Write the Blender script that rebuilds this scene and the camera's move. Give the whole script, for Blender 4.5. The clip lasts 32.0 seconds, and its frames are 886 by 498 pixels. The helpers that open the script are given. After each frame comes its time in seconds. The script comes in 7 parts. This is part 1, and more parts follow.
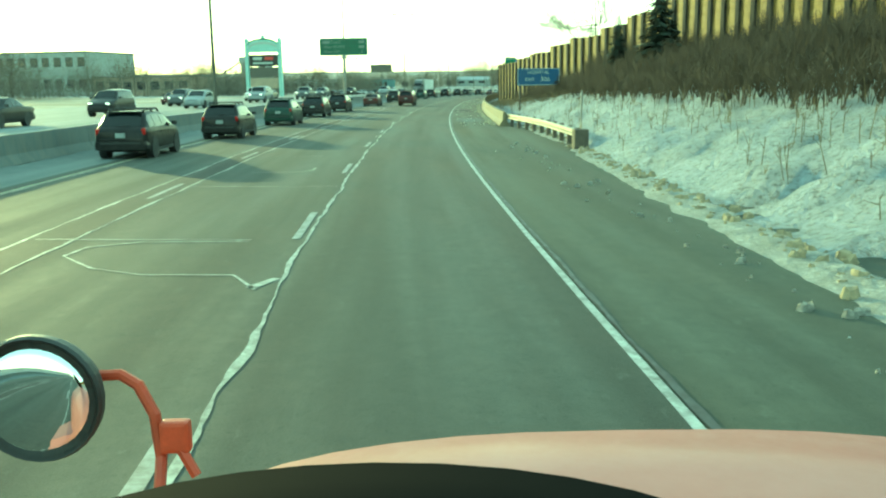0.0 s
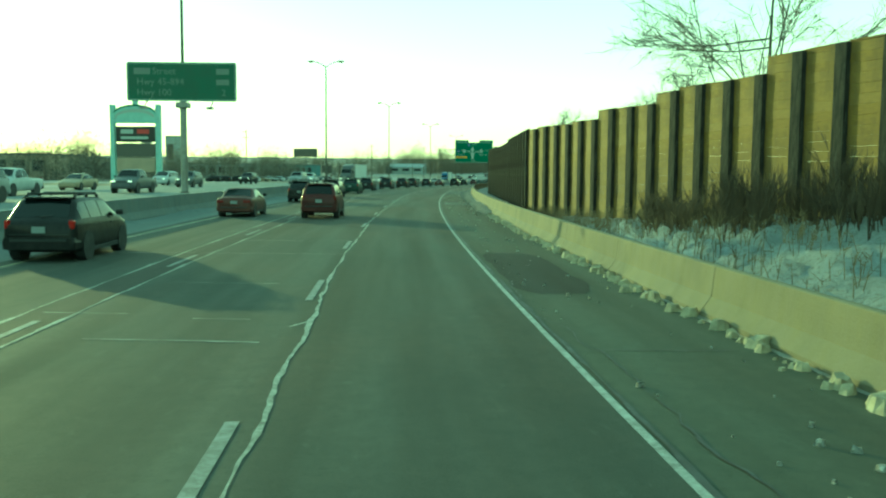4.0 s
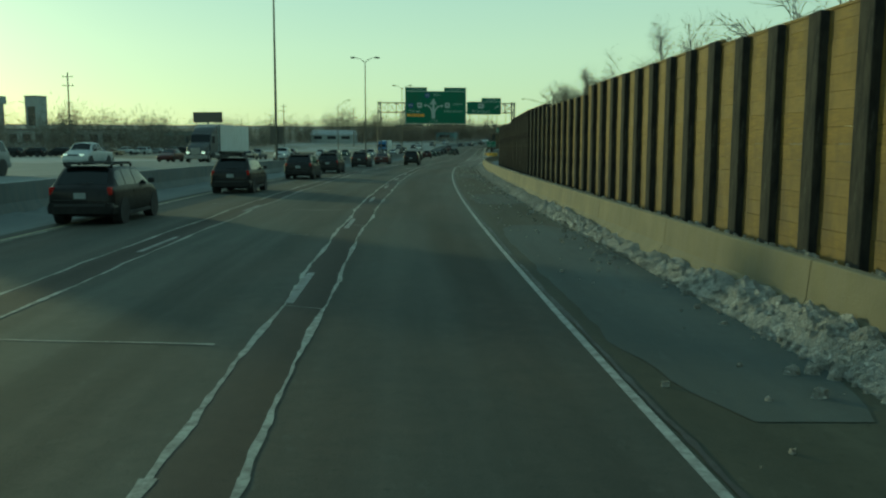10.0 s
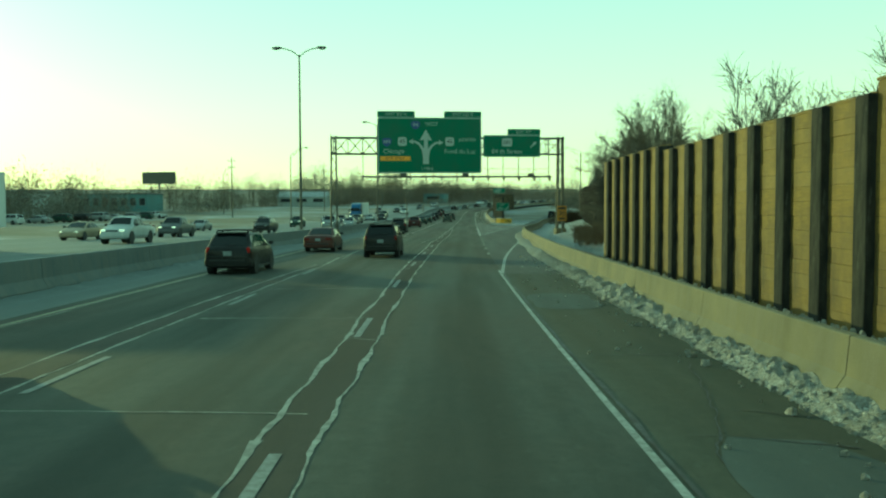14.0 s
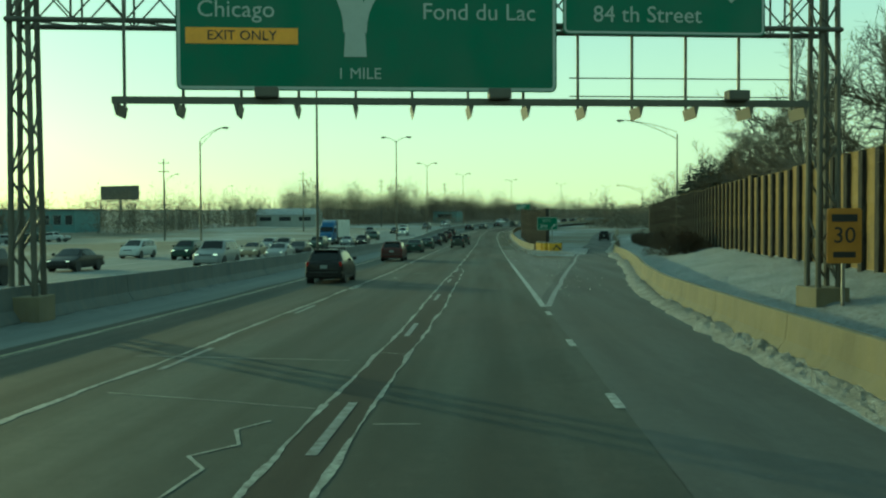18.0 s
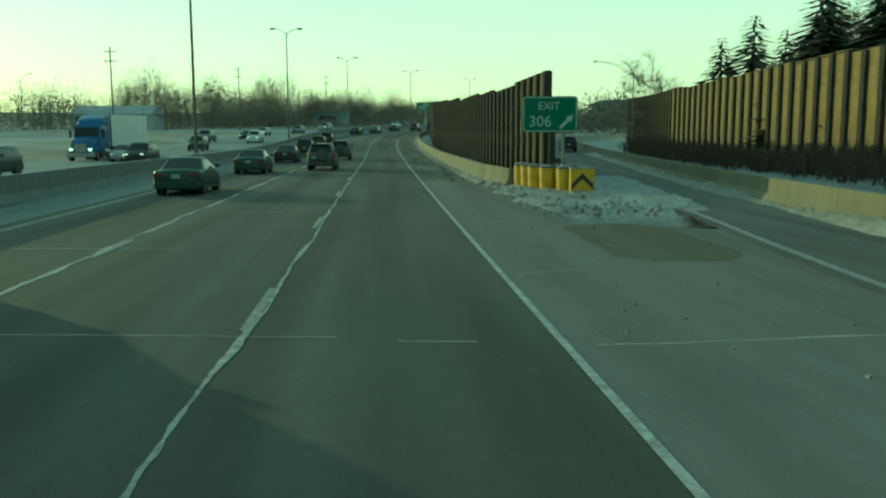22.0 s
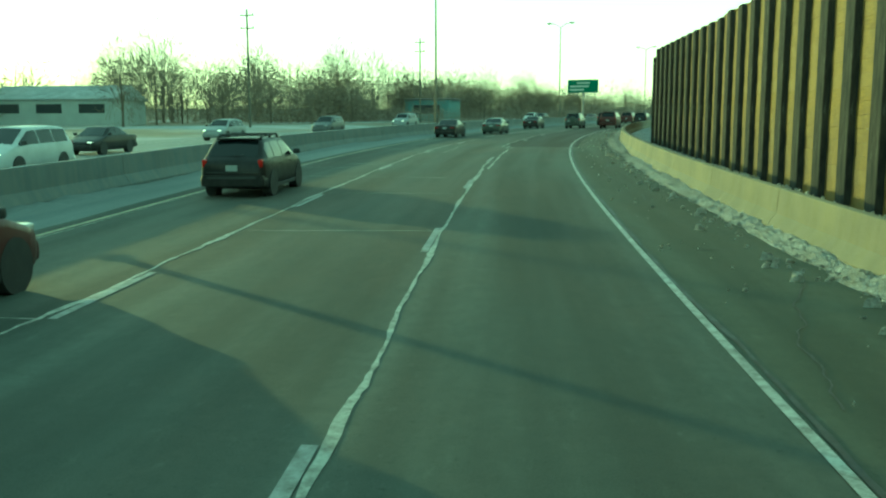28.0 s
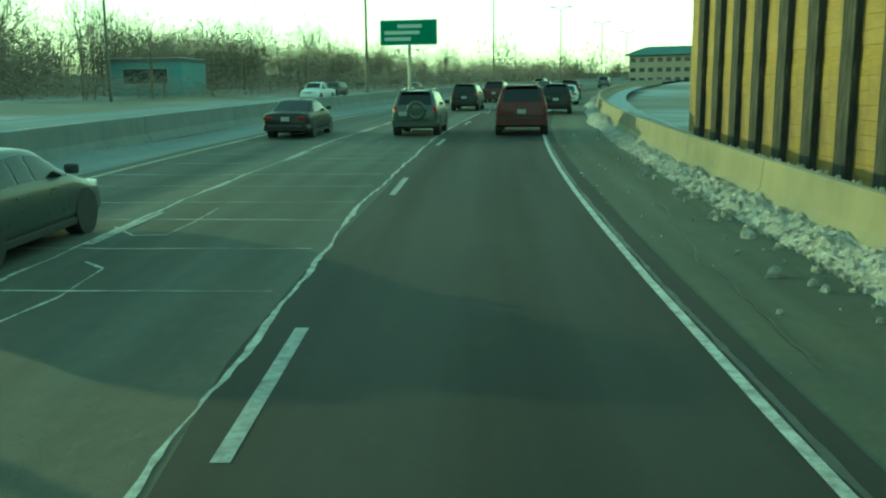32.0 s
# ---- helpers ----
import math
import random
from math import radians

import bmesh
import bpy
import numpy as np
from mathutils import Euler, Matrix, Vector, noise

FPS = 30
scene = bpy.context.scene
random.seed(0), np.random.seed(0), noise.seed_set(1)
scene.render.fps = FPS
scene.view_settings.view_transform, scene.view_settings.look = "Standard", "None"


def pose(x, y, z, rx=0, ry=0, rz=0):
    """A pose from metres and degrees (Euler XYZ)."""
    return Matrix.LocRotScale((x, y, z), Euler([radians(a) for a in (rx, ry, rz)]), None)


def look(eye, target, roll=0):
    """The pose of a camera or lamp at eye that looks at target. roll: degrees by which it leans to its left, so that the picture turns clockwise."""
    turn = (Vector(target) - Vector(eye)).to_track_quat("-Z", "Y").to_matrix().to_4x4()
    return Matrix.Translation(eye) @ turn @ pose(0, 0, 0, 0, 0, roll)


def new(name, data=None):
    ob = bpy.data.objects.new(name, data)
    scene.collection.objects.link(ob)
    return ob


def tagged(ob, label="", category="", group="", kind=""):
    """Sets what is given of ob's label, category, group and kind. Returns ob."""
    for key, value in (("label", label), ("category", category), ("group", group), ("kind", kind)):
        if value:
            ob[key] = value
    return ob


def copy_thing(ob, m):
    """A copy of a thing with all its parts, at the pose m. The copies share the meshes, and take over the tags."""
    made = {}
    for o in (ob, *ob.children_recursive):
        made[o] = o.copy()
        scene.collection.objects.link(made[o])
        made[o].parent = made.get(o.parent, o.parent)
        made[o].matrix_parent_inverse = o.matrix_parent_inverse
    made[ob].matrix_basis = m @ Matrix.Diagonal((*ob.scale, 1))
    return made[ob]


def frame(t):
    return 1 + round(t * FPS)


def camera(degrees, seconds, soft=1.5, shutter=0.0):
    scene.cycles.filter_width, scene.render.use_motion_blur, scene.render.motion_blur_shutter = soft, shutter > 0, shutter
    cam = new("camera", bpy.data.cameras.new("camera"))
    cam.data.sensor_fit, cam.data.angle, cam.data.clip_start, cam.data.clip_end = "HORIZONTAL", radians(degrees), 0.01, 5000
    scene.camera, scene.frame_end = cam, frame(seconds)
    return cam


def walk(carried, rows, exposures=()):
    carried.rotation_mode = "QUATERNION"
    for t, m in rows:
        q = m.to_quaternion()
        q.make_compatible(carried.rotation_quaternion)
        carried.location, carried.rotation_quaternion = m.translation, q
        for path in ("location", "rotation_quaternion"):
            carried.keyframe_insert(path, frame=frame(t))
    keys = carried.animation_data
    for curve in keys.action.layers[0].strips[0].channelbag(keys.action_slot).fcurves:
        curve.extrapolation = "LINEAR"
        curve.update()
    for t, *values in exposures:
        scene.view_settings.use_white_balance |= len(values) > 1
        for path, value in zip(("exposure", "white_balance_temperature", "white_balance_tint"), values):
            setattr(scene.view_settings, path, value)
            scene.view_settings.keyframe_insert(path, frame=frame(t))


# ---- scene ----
cam = camera(54.0, 32.0, soft=2.2)
PATH = [
    (0, -0.22, -5.10, 2.35, 79.33, 0.70, -3.40),
    (0.5, -0.21, 2.66, 2.35, 78.19, 1.54, -5.24),
    (1, -0.20, 10.43, 2.36, 83.36, 0.69, -4.52),
    (1.5, -0.06, 18.12, 2.31, 84.14, 1.33, -5.78),
    (2, 0.08, 25.80, 2.27, 83.09, 1.15, -5.75),
    (2.5, 0.38, 33.36, 2.32, 81.38, 1.72, -7.24),
    (3, 0.68, 40.92, 2.37, 81.23, 1.70, -6.53),
    (3.5, 1.09, 48.33, 2.32, 82.49, 0.60, -7.24),
    (4, 1.51, 55.75, 2.27, 85.02, -0.45, -8.13),
    (7, 5.51, 99.60, 2.29, 88.39, 0.62, -12.22),
    (7.5, 6.43, 106.97, 2.31, 88.10, 0.09, -12.22),
    (8, 7.35, 114.34, 2.34, 91.01, -0.90, -12.49),
    (8.5, 8.46, 121.69, 2.31, 88.58, 0.40, -12.80),
    (9, 9.58, 129.05, 2.28, 84.69, 1.06, -11.55),
    (9.5, 10.75, 136.37, 2.25, 85.85, 0.42, -13.22),
    (10, 11.93, 143.69, 2.23, 82.98, -0.18, -12.70),
    (10.5, 13.21, 151.06, 2.20, 83.01, -0.11, -13.65),
    (11, 14.49, 158.43, 2.17, 84.32, 0.56, -14.52),
    (11.5, 15.96, 165.85, 2.17, 85.33, 0.07, -14.47),
    (12, 17.44, 173.27, 2.16, 84.51, -0.11, -14.05),
    (12.5, 19.01, 180.77, 2.15, 84.44, -0.31, -14.47),
    (13, 20.58, 188.27, 2.15, 84.83, -0.60, -13.80),
    (13.5, 22.26, 195.78, 2.14, 86.41, -0.01, -14.23),
    (14, 23.94, 203.30, 2.14, 87.08, 0.22, -13.66),
    (16.5, 33.35, 240.31, 1.77, 86.40, -0.70, -12.60),
    (17, 35.36, 247.63, 1.65, 86.43, 0.23, -13.31),
    (17.5, 37.38, 254.96, 1.62, 87.21, 0.08, -12.08),
    (18, 39.41, 262.30, 1.59, 88.45, 0.31, -12.60),
    (18.5, 41.46, 269.58, 1.49, 86.83, -0.73, -11.97),
    (19, 43.51, 276.87, 1.39, 87.68, -1.12, -11.43),
    (19.5, 45.47, 284.17, 1.33, 84.58, -0.56, -15.05),
    (20, 47.44, 291.47, 1.28, 83.23, 0.60, -19.03),
    (20.5, 49.42, 298.79, 1.12, 84.74, -0.04, -17.19),
    (21, 51.41, 306.11, 0.95, 83.79, 0.42, -20.01),
    (21.5, 53.37, 313.48, 1.01, 82.71, 0.61, -19.29),
    (22, 55.34, 320.86, 1.07, 82.28, 0.11, -19.67),
    (23, 59.27, 335.67, 1.01, 79.00, 1.47, -16.89),
    (24, 63.48, 351.27, 0.89, 80.44, 0.32, -17.34),
    (24.5, 65.65, 359.38, 0.88, 81.13, -0.52, -15.52),
    (25, 67.81, 367.49, 0.87, 82.74, -1.63, -14.98),
    (25.5, 70.08, 375.70, 0.92, 82.54, -1.39, -14.77),
    (26, 72.35, 383.90, 0.97, 81.43, -1.00, -11.91),
    (28.5, 84.27, 424.68, 1.18, 82.84, 0.39, -11.80),
    (29, 86.73, 432.90, 1.32, 84.65, -0.47, -13.98),
    (29.5, 89.31, 441.21, 1.54, 80.93, 1.77, -14.10),
    (30, 91.89, 449.33, 1.72, 83.56, 1.85, -14.49),
    (30.5, 94.55, 457.55, 2.05, 83.31, 2.09, -15.49),
    (31, 97.45, 465.90, 2.26, 80.46, 2.26, -20.15),
    (31.5, 100.57, 474.01, 2.53, 81.51, 2.01, -22.28),
    (32, 103.98, 482.06, 2.74, 79.80, 0.57, -24.39),
]
walk(cam, [(r[0], pose(*r[1:])) for r in PATH],
     exposures=[(0, 0.95, 5480, -62), (1, 0.8, 5500, -58), (2, 0.32, 5500, -69), (4, 0.15, 5380, -80), (7, -0.52, 5420, -60), (8, -0.85, 5400, -50), (9, -1.15, 5250, -48), (10, -1.15, 5140, -45), (11, -0.32, 5500, -66), (12, -0.33, 5450, -70), (13, -0.36, 5370, -68), (14, -0.42, 5480, -65),
                (16.5, -0.9, 5270, -56), (18, -0.75, 5330, -56), (19, -0.8, 5340, -51), (20, -1.0, 5200, -50), (21, -0.9, 5220, -50), (22, -0.6, 5250, -60), (23, -0.15, 5350, -70), (24, 0.1, 5450, -74), (25, 0.33, 5350, -78), (26, 0.5, 5400, -71), (29, 0.14, 5430, -77), (31, 0.14, 5400, -77), (32, 0.24, 5250, -75)])

# ---- light: low winter sun ahead and to the left, clear sky ----
SUN_AZ, SUN_EL = 32.0, 9.0      # degrees left of +y, and above the horizon
sun_to = Vector((-math.sin(radians(SUN_AZ)) * math.cos(radians(SUN_EL)), math.cos(radians(SUN_AZ)) * math.cos(radians(SUN_EL)), math.sin(radians(SUN_EL))))
sun = bpy.data.lights.new("sun", "SUN")
sun.energy, sun.angle, sun.color = 4.0, radians(0.6), (1.0, 0.7, 0.37)
sun_ob = new("sun", sun)
sun_ob.matrix_world = look(Vector((0, 0, 200)) + sun_to * 100, (0, 0, 200))
world = bpy.data.worlds.new("sky")
scene.world = world
world.use_nodes = True
wn = world.node_tree
sky = wn.nodes.new("ShaderNodeTexSky")
sky.sky_type, sky.sun_disc = "NISHITA", False
sky.sun_elevation, sky.sun_rotation = radians(SUN_EL), radians(-SUN_AZ)
sky.air_density, sky.dust_density, sky.ozone_density, sky.altitude = 0.85, 1.2, 0.8, 100
geo = wn.nodes.new("ShaderNodeTexCoord")
sep = wn.nodes.new("ShaderNodeSeparateXYZ")
wn.links.new(geo.outputs["Generated"], sep.inputs[0])
tone = wn.nodes.new("ShaderNodeValToRGB")      # winter haze: thick and warm at the horizon, thin and cool above
for height, tint in ((0.0, (16.5, 13.8, 8.6, 1)), (0.1, (15.8, 14.0, 10.2, 1)), (0.26, (10.8, 11.5, 11.4, 1)), (0.6, (6.6, 7.4, 8.2, 1))):
    el = tone.color_ramp.elements.new(height) if height else tone.color_ramp.elements[0]
    el.position, el.color = height, tint
tone.color_ramp.elements.remove(tone.color_ramp.elements[-1])
wn.links.new(sep.outputs[2], tone.inputs[0])
haze = wn.nodes.new("ShaderNodeMix")
haze.data_type, haze.blend_type = "RGBA", "MIX"
haze.inputs[0].default_value = 0.6
wn.links.new(tone.outputs[0], haze.inputs[7])
wn.links.new(sky.outputs[0], haze.inputs[6])
wn.links.new(haze.outputs[2], wn.nodes["Background"].inputs[0])
wn.nodes["Background"].inputs[1].default_value = 0.15

# ---- the road's line: curvature and height along it ----
KAP = [1.38, 1.37, 1.03, 1.16, 1.06, 0.67, -0.19, 0.24, -0.26, 3.53, 2.55, 1.45, 0.59, -0.03, -0.52]
ZRD = np.array([0, 0, 0, 0, -0.09, -0.5, -1.08, -1.36, -1.36, 0.05, 1.31, 2.47, 3.64, 4.81, 5.98, 7.14])
TAB = np.arange(-120, 1000, 2.0)
curv = np.interp(TAB, np.arange(-60, 840, 60.0), np.array(KAP) / 1000)
TH = np.r_[0, np.cumsum(curv[1:] + curv[:-1])]
TH -= np.interp(0, TAB, TH)
RX = np.r_[0, np.cumsum(np.sin((TH[1:] + TH[:-1]) / 2) * 2)]
RY = np.r_[0, np.cumsum(np.cos((TH[1:] + TH[:-1]) / 2) * 2)]
RX -= np.interp(0, TAB, RX)
RY -= np.interp(0, TAB, RY)


def zr(s):
    """Height of the road at s metres along it."""
    t = np.clip((np.asarray(s, float) + 60) / 60, 1, len(ZRD) - 2.001)
    i = t.astype(int)
    u = t - i
    a, b, c, d = ZRD[i - 1], ZRD[i], ZRD[i + 1], ZRD[np.minimum(i + 2, len(ZRD) - 1)]
    return 0.5 * (2 * b + (c - a) * u + (2 * a - 5 * b + 4 * c - d) * u * u + (3 * b - a - 3 * c + d) * u ** 3)


def at(s, e, z=0.0):
    """Place s metres along the road, e metres right of the lane's middle, z above the road."""
    t = np.interp(s, TAB, TH)
    return Vector((np.interp(s, TAB, RX) + e * math.cos(t), np.interp(s, TAB, RY) - e * math.sin(t), float(zr(s)) + z))


def along(s, e, z=0.0, turn=0.0, lean=0.0):
    """Pose of a thing on the road: its y points ahead, its x to the right; turn degrees to the left."""
    p = at(s, e, z)
    return pose(*p, 0, lean, turn - math.degrees(np.interp(s, TAB, TH)))


def road_of(x, y):
    """s and e of places in the world, as arrays."""
    s = np.interp(y, RY, TAB)
    for _ in range(8):
        t = np.interp(s, TAB, TH)
        s = np.clip(s + 0.9 * ((x - np.interp(s, TAB, RX)) * np.sin(t) + (y - np.interp(s, TAB, RY)) * np.cos(t)), -120, 998)
    t = np.interp(s, TAB, TH)
    return s, (x - np.interp(s, TAB, RX)) * np.cos(t) - (y - np.interp(s, TAB, RY)) * np.sin(t)


BAR = np.array([(-60, 4.95), (245, 4.95), (262, 5.3), (285, 5.9), (298, 6.5), (308, 7.6), (320, 9.3), (335, 11.2), (350, 12.6), (365, 14.4), (385, 17.6), (402, 20.2), (470, 29.0)])
GORE = np.array([(294, 2.0), (301, 2.75), (305, 3.3), (310, 3.8), (320, 5.05), (325, 5.7), (333, 6.8), (343, 7.9), (350, 8.9), (362, 10.4), (385, 13.4), (402, 15.8), (470, 25.0)])
AUX = np.array([(238, 1.9), (251, 2.7), (258, 3.3), (264, 3.8), (273, 4.65), (288, 5.3), (298, 5.9), (308, 7.0), (320, 8.7), (335, 10.6), (350, 12.0), (365, 13.8), (402, 19.6), (470, 28.4)])


def bar_e(s): return np.interp(s, BAR[:, 0], BAR[:, 1])
def gore_e(s): return np.interp(s, GORE[:, 0], GORE[:, 1])
def aux_e(s): return np.interp(s, AUX[:, 0], AUX[:, 1])


MEDIAN = -12.5

# ---- materials ----


class Mat:
    """A node material with its few helpers."""

    def __init__(self, name, colour=(0.5, 0.5, 0.5), rough=0.7, metal=0.0, spec=0.5):
        self.m = bpy.data.materials.new(name)
        self.m.use_nodes = True
        self.t = self.m.node_tree
        self.b = self.t.nodes["Principled BSDF"]
        self.b.inputs["Base Color"].default_value = (*colour, 1)
        self.b.inputs["Roughness"].default_value, self.b.inputs["Metallic"].default_value = rough, metal
        self.b.inputs["Specular IOR Level"].default_value = spec
        self.colour = None

    def node(self, kind, **inputs):
        n = self.t.nodes.new(kind)
        for k, v in inputs.items():
            n.inputs[k].default_value = v
        return n

    def link(self, a, b):
        self.t.links.new(a, b)

    def coords(self, kind="Object", scale=(1, 1, 1)):
        c, m = self.node("ShaderNodeTexCoord"), self.node("ShaderNodeMapping")
        self.link(c.outputs[kind], m.inputs[0])
        m.inputs["Scale"].default_value = scale
        return m.outputs[0]

    def noise(self, co, scale, detail=4.0, rough=0.6, lo=0.35, hi=0.65):
        n = self.node("ShaderNodeTexNoise", Scale=scale, Detail=detail, Roughness=rough)
        self.link(co, n.inputs["Vector"])
        r = self.node("ShaderNodeMapRange")
        r.inputs["From Min"].default_value, r.inputs["From Max"].default_value = lo, hi
        self.link(n.outputs["Fac"], r.inputs["Value"])
        return r.outputs[0]

    def mix(self, fac, a, b, kind="MIX"):
        n = self.t.nodes.new("ShaderNodeMix")
        n.data_type, n.blend_type = "RGBA", kind
        for sock, v in ((n.inputs[0], fac), (n.inputs[6], a), (n.inputs[7], b)):
            if isinstance(v, (int, float)):
                sock.default_value = v
            elif isinstance(v, tuple):
                sock.default_value = (*v, 1)
            else:
                self.link(v, sock)
        return n.outputs[2]

    def rand(self):
        return self.node("ShaderNodeObjectInfo").outputs["Random"]

    def base(self, sock):
        self.link(sock, self.b.inputs["Base Color"])
        self.colour = sock
        return self

    def rough(self, sock, lo, hi):
        r = self.node("ShaderNodeMapRange")
        r.inputs["To Min"].default_value, r.inputs["To Max"].default_value = lo, hi
        self.link(sock, r.inputs["Value"])
        self.link(r.outputs[0], self.b.inputs["Roughness"])

    def bump(self, sock, strength=0.3, dist=0.02):
        n = self.node("ShaderNodeBump", Strength=strength, Distance=dist)
        self.link(sock, n.inputs["Height"])
        self.link(n.outputs[0], self.b.inputs["Normal"])
        return self


def plain(name, colour, rough=0.6, metal=0.0, vary=0.15, scale=3.0, bump=0.1):
    """A painted or raw surface with some unevenness at two scales."""
    m = Mat(name, colour, rough, metal)
    co = m.coords("Object")
    a, b = m.noise(co, scale), m.noise(co, scale * 14, 3)
    dark = tuple(c * (1 - vary) for c in colour)
    lite = tuple(min(1, c * (1 + vary)) for c in colour)
    c = m.mix(a, dark, lite)
    m.base(m.mix(m.mix(0.5, (0, 0, 0), b), c, tuple(x * (1 - vary * 0.7) for x in colour)))
    m.rough(a, max(0.05, rough - 0.1), min(1, rough + 0.12))
    if bump:
        m.bump(b, bump, 0.01)
    return m.m


def pavement(name, light, dark, dirt, lanes=False):
    m = Mat(name, light, 0.8)
    uv = m.coords("UV")
    st = m.coords("UV", (0.9, 0.035, 1))
    track = m.noise(st, 1.0, 3, 0.5, 0.38, 0.66)
    blot = m.noise(m.coords("UV", (0.16, 0.07, 1)), 1.0, 5, 0.6, 0.36, 0.66)
    grain = m.noise(uv, 55.0, 2, 0.7, 0.3, 0.7)
    mid = m.noise(uv, 3.5, 6, 0.7, 0.35, 0.7)
    c = m.mix(track, light, dark)
    c = m.mix(blot, c, m.mix(0.8, c, dirt))
    c = m.mix(m.mix(0.5, (0, 0, 0), mid), c, dark)
    pits = m.noise(uv, 14.0, 4, 0.7, 0.6, 0.7)
    c = m.mix(m.mix(0.6, (0, 0, 0), pits), c, tuple(x * 0.6 for x in dark))
    salt = m.noise(m.coords("UV", (1.3, 0.5, 1)), 4.0, 6, 0.78, 0.58, 0.72)
    c = m.mix(m.mix(0.4, (0, 0, 0), salt), c, tuple(x * 1.7 for x in light))
    if lanes:      # oil and rubber worn into the middle of each lane
        x = m.node("ShaderNodeSeparateXYZ")
        m.link(uv, x.inputs[0])
        prev = x.outputs[0]
        for op, val in (("ADD", 37.7 + 1.885), ("DIVIDE", 3.77), ("FRACT", 0), ("SUBTRACT", 0.5), ("ABSOLUTE", 0)):
            q = m.node("ShaderNodeMath")
            q.operation = op
            q.inputs[1].default_value = val
            m.link(prev, q.inputs[0])
            prev = q.outputs[0]
        r = m.node("ShaderNodeMapRange")
        r.inputs["From Min"].default_value, r.inputs["From Max"].default_value = 0.26, 0.03
        m.link(prev, r.inputs["Value"])
        oil = m.mix(m.noise(m.coords("UV", (1.1, 0.06, 1)), 1.0, 5, 0.65, 0.3, 0.6), (0.15, 0.15, 0.15), r.outputs[0])
        c = m.mix(m.mix(0.55, (0, 0, 0), oil), c, tuple(v * 0.8 for v in dark))
    smear = m.noise(m.coords("UV", (0.5, 0.12, 1)), 1.0, 7, 0.7, 0.5, 0.68)
    c = m.mix(m.mix(0.55, (0, 0, 0), smear), c, tuple(x * 0.72 for x in dark))
    c = m.mix(m.mix(0.25, (0, 0, 0), grain), c, tuple(x * 1.5 for x in light))
    m.base(c)
    m.rough(track, 0.78, 0.92)
    m.b.inputs["Specular IOR Level"].default_value = 0.25
    m.bump(grain, 0.35, 0.006)
    return m.m


M_ROAD = pavement("worn_concrete_pavement", (0.074, 0.083, 0.071), (0.027, 0.031, 0.027), (0.083, 0.064, 0.048), True)
M_SHOULDER = pavement("dusty_shoulder", (0.078, 0.084, 0.064), (0.032, 0.035, 0.027), (0.085, 0.073, 0.047))
M_PATCH = pavement("fresh_asphalt", (0.026, 0.025, 0.022), (0.016, 0.015, 0.014), (0.025, 0.022, 0.018))
M_GORE = pavement("salted_gore_pavement", (0.15, 0.15, 0.142), (0.088, 0.089, 0.083), (0.11, 0.1, 0.08))
M_RAMP = pavement("salted_ramp_pavement", (0.1, 0.103, 0.098), (0.054, 0.056, 0.053), (0.096, 0.088, 0.074))
M_LEFT = pavement("salt_stained_left_shoulder", (0.148, 0.166, 0.166), (0.1, 0.112, 0.112), (0.132, 0.138, 0.13))
M_OPP = pavement("salted_opposite_pavement", (0.178, 0.2, 0.202), (0.125, 0.14, 0.14), (0.165, 0.17, 0.162))


def paint_mat(name, colour, wear):
    m = Mat(name, colour, 0.65)
    co = m.coords("UV")
    n = m.noise(co, 5.0, 6, 0.75, 0.4, 0.66)
    dull = m.noise(co, 0.6, 5, 0.65, 0.35, 0.7)
    c = m.mix(m.mix(0.55, (0, 0, 0), dull), colour, tuple(x * 0.55 for x in colour))
    m.base(m.mix(m.mix(wear, (0, 0, 0), n), c, (0.09, 0.083, 0.073)))
    return m.m


M_WHITE = paint_mat("white_line_paint", (0.42, 0.43, 0.4), 0.85)
M_DASH = paint_mat("worn_dash_paint", (0.27, 0.28, 0.27), 1.0)
M_YELLOW = paint_mat("pale_yellow_line_paint", (0.37, 0.345, 0.2), 0.9)
M_SEAL = paint_mat("pale_joint_sealant", (0.37, 0.375, 0.33), 0.95)
M_CRACK = plain("dark_crack_filler", (0.035, 0.033, 0.03), 0.6)


def snow_mat():
    m = Mat("old_snow", (0.75, 0.78, 0.82), 0.6)
    co = m.coords("Object")
    a, b, g = m.noise(co, 0.5, 5), m.noise(co, 4.5, 6, 0.7), m.noise(co, 0.12, 3)
    c = m.mix(a, (0.36, 0.41, 0.44), (0.56, 0.61, 0.65))
    speck = m.noise(co, 7.0, 6, 0.8, 0.5, 0.6)
    c = m.mix(m.mix(0.75, (0, 0, 0), speck), c, (0.12, 0.115, 0.09))
    c = m.mix(m.mix(0.3, (0, 0, 0), b), c, (0.2, 0.19, 0.16))
    c = m.mix(m.mix(0.3, (0, 0, 0), g), c, (0.45, 0.44, 0.4))
    m.base(c)
    m.bump(b, 0.9, 0.3)
    return m.m


def slush_mat():
    m = Mat("dirty_ploughed_snow", (0.5, 0.5, 0.47), 0.8)
    co = m.coords("Object")
    a, b = m.noise(co, 1.4, 5, 0.7, 0.38, 0.62), m.noise(co, 14, 4, 0.75, 0.38, 0.6)
    c = m.mix(a, (0.68, 0.67, 0.62), (0.46, 0.44, 0.38))
    m.base(m.mix(m.mix(0.5, (0, 0, 0), b), c, (0.18, 0.165, 0.13)))
    m.bump(b, 1.0, -0.08)
    return m.m


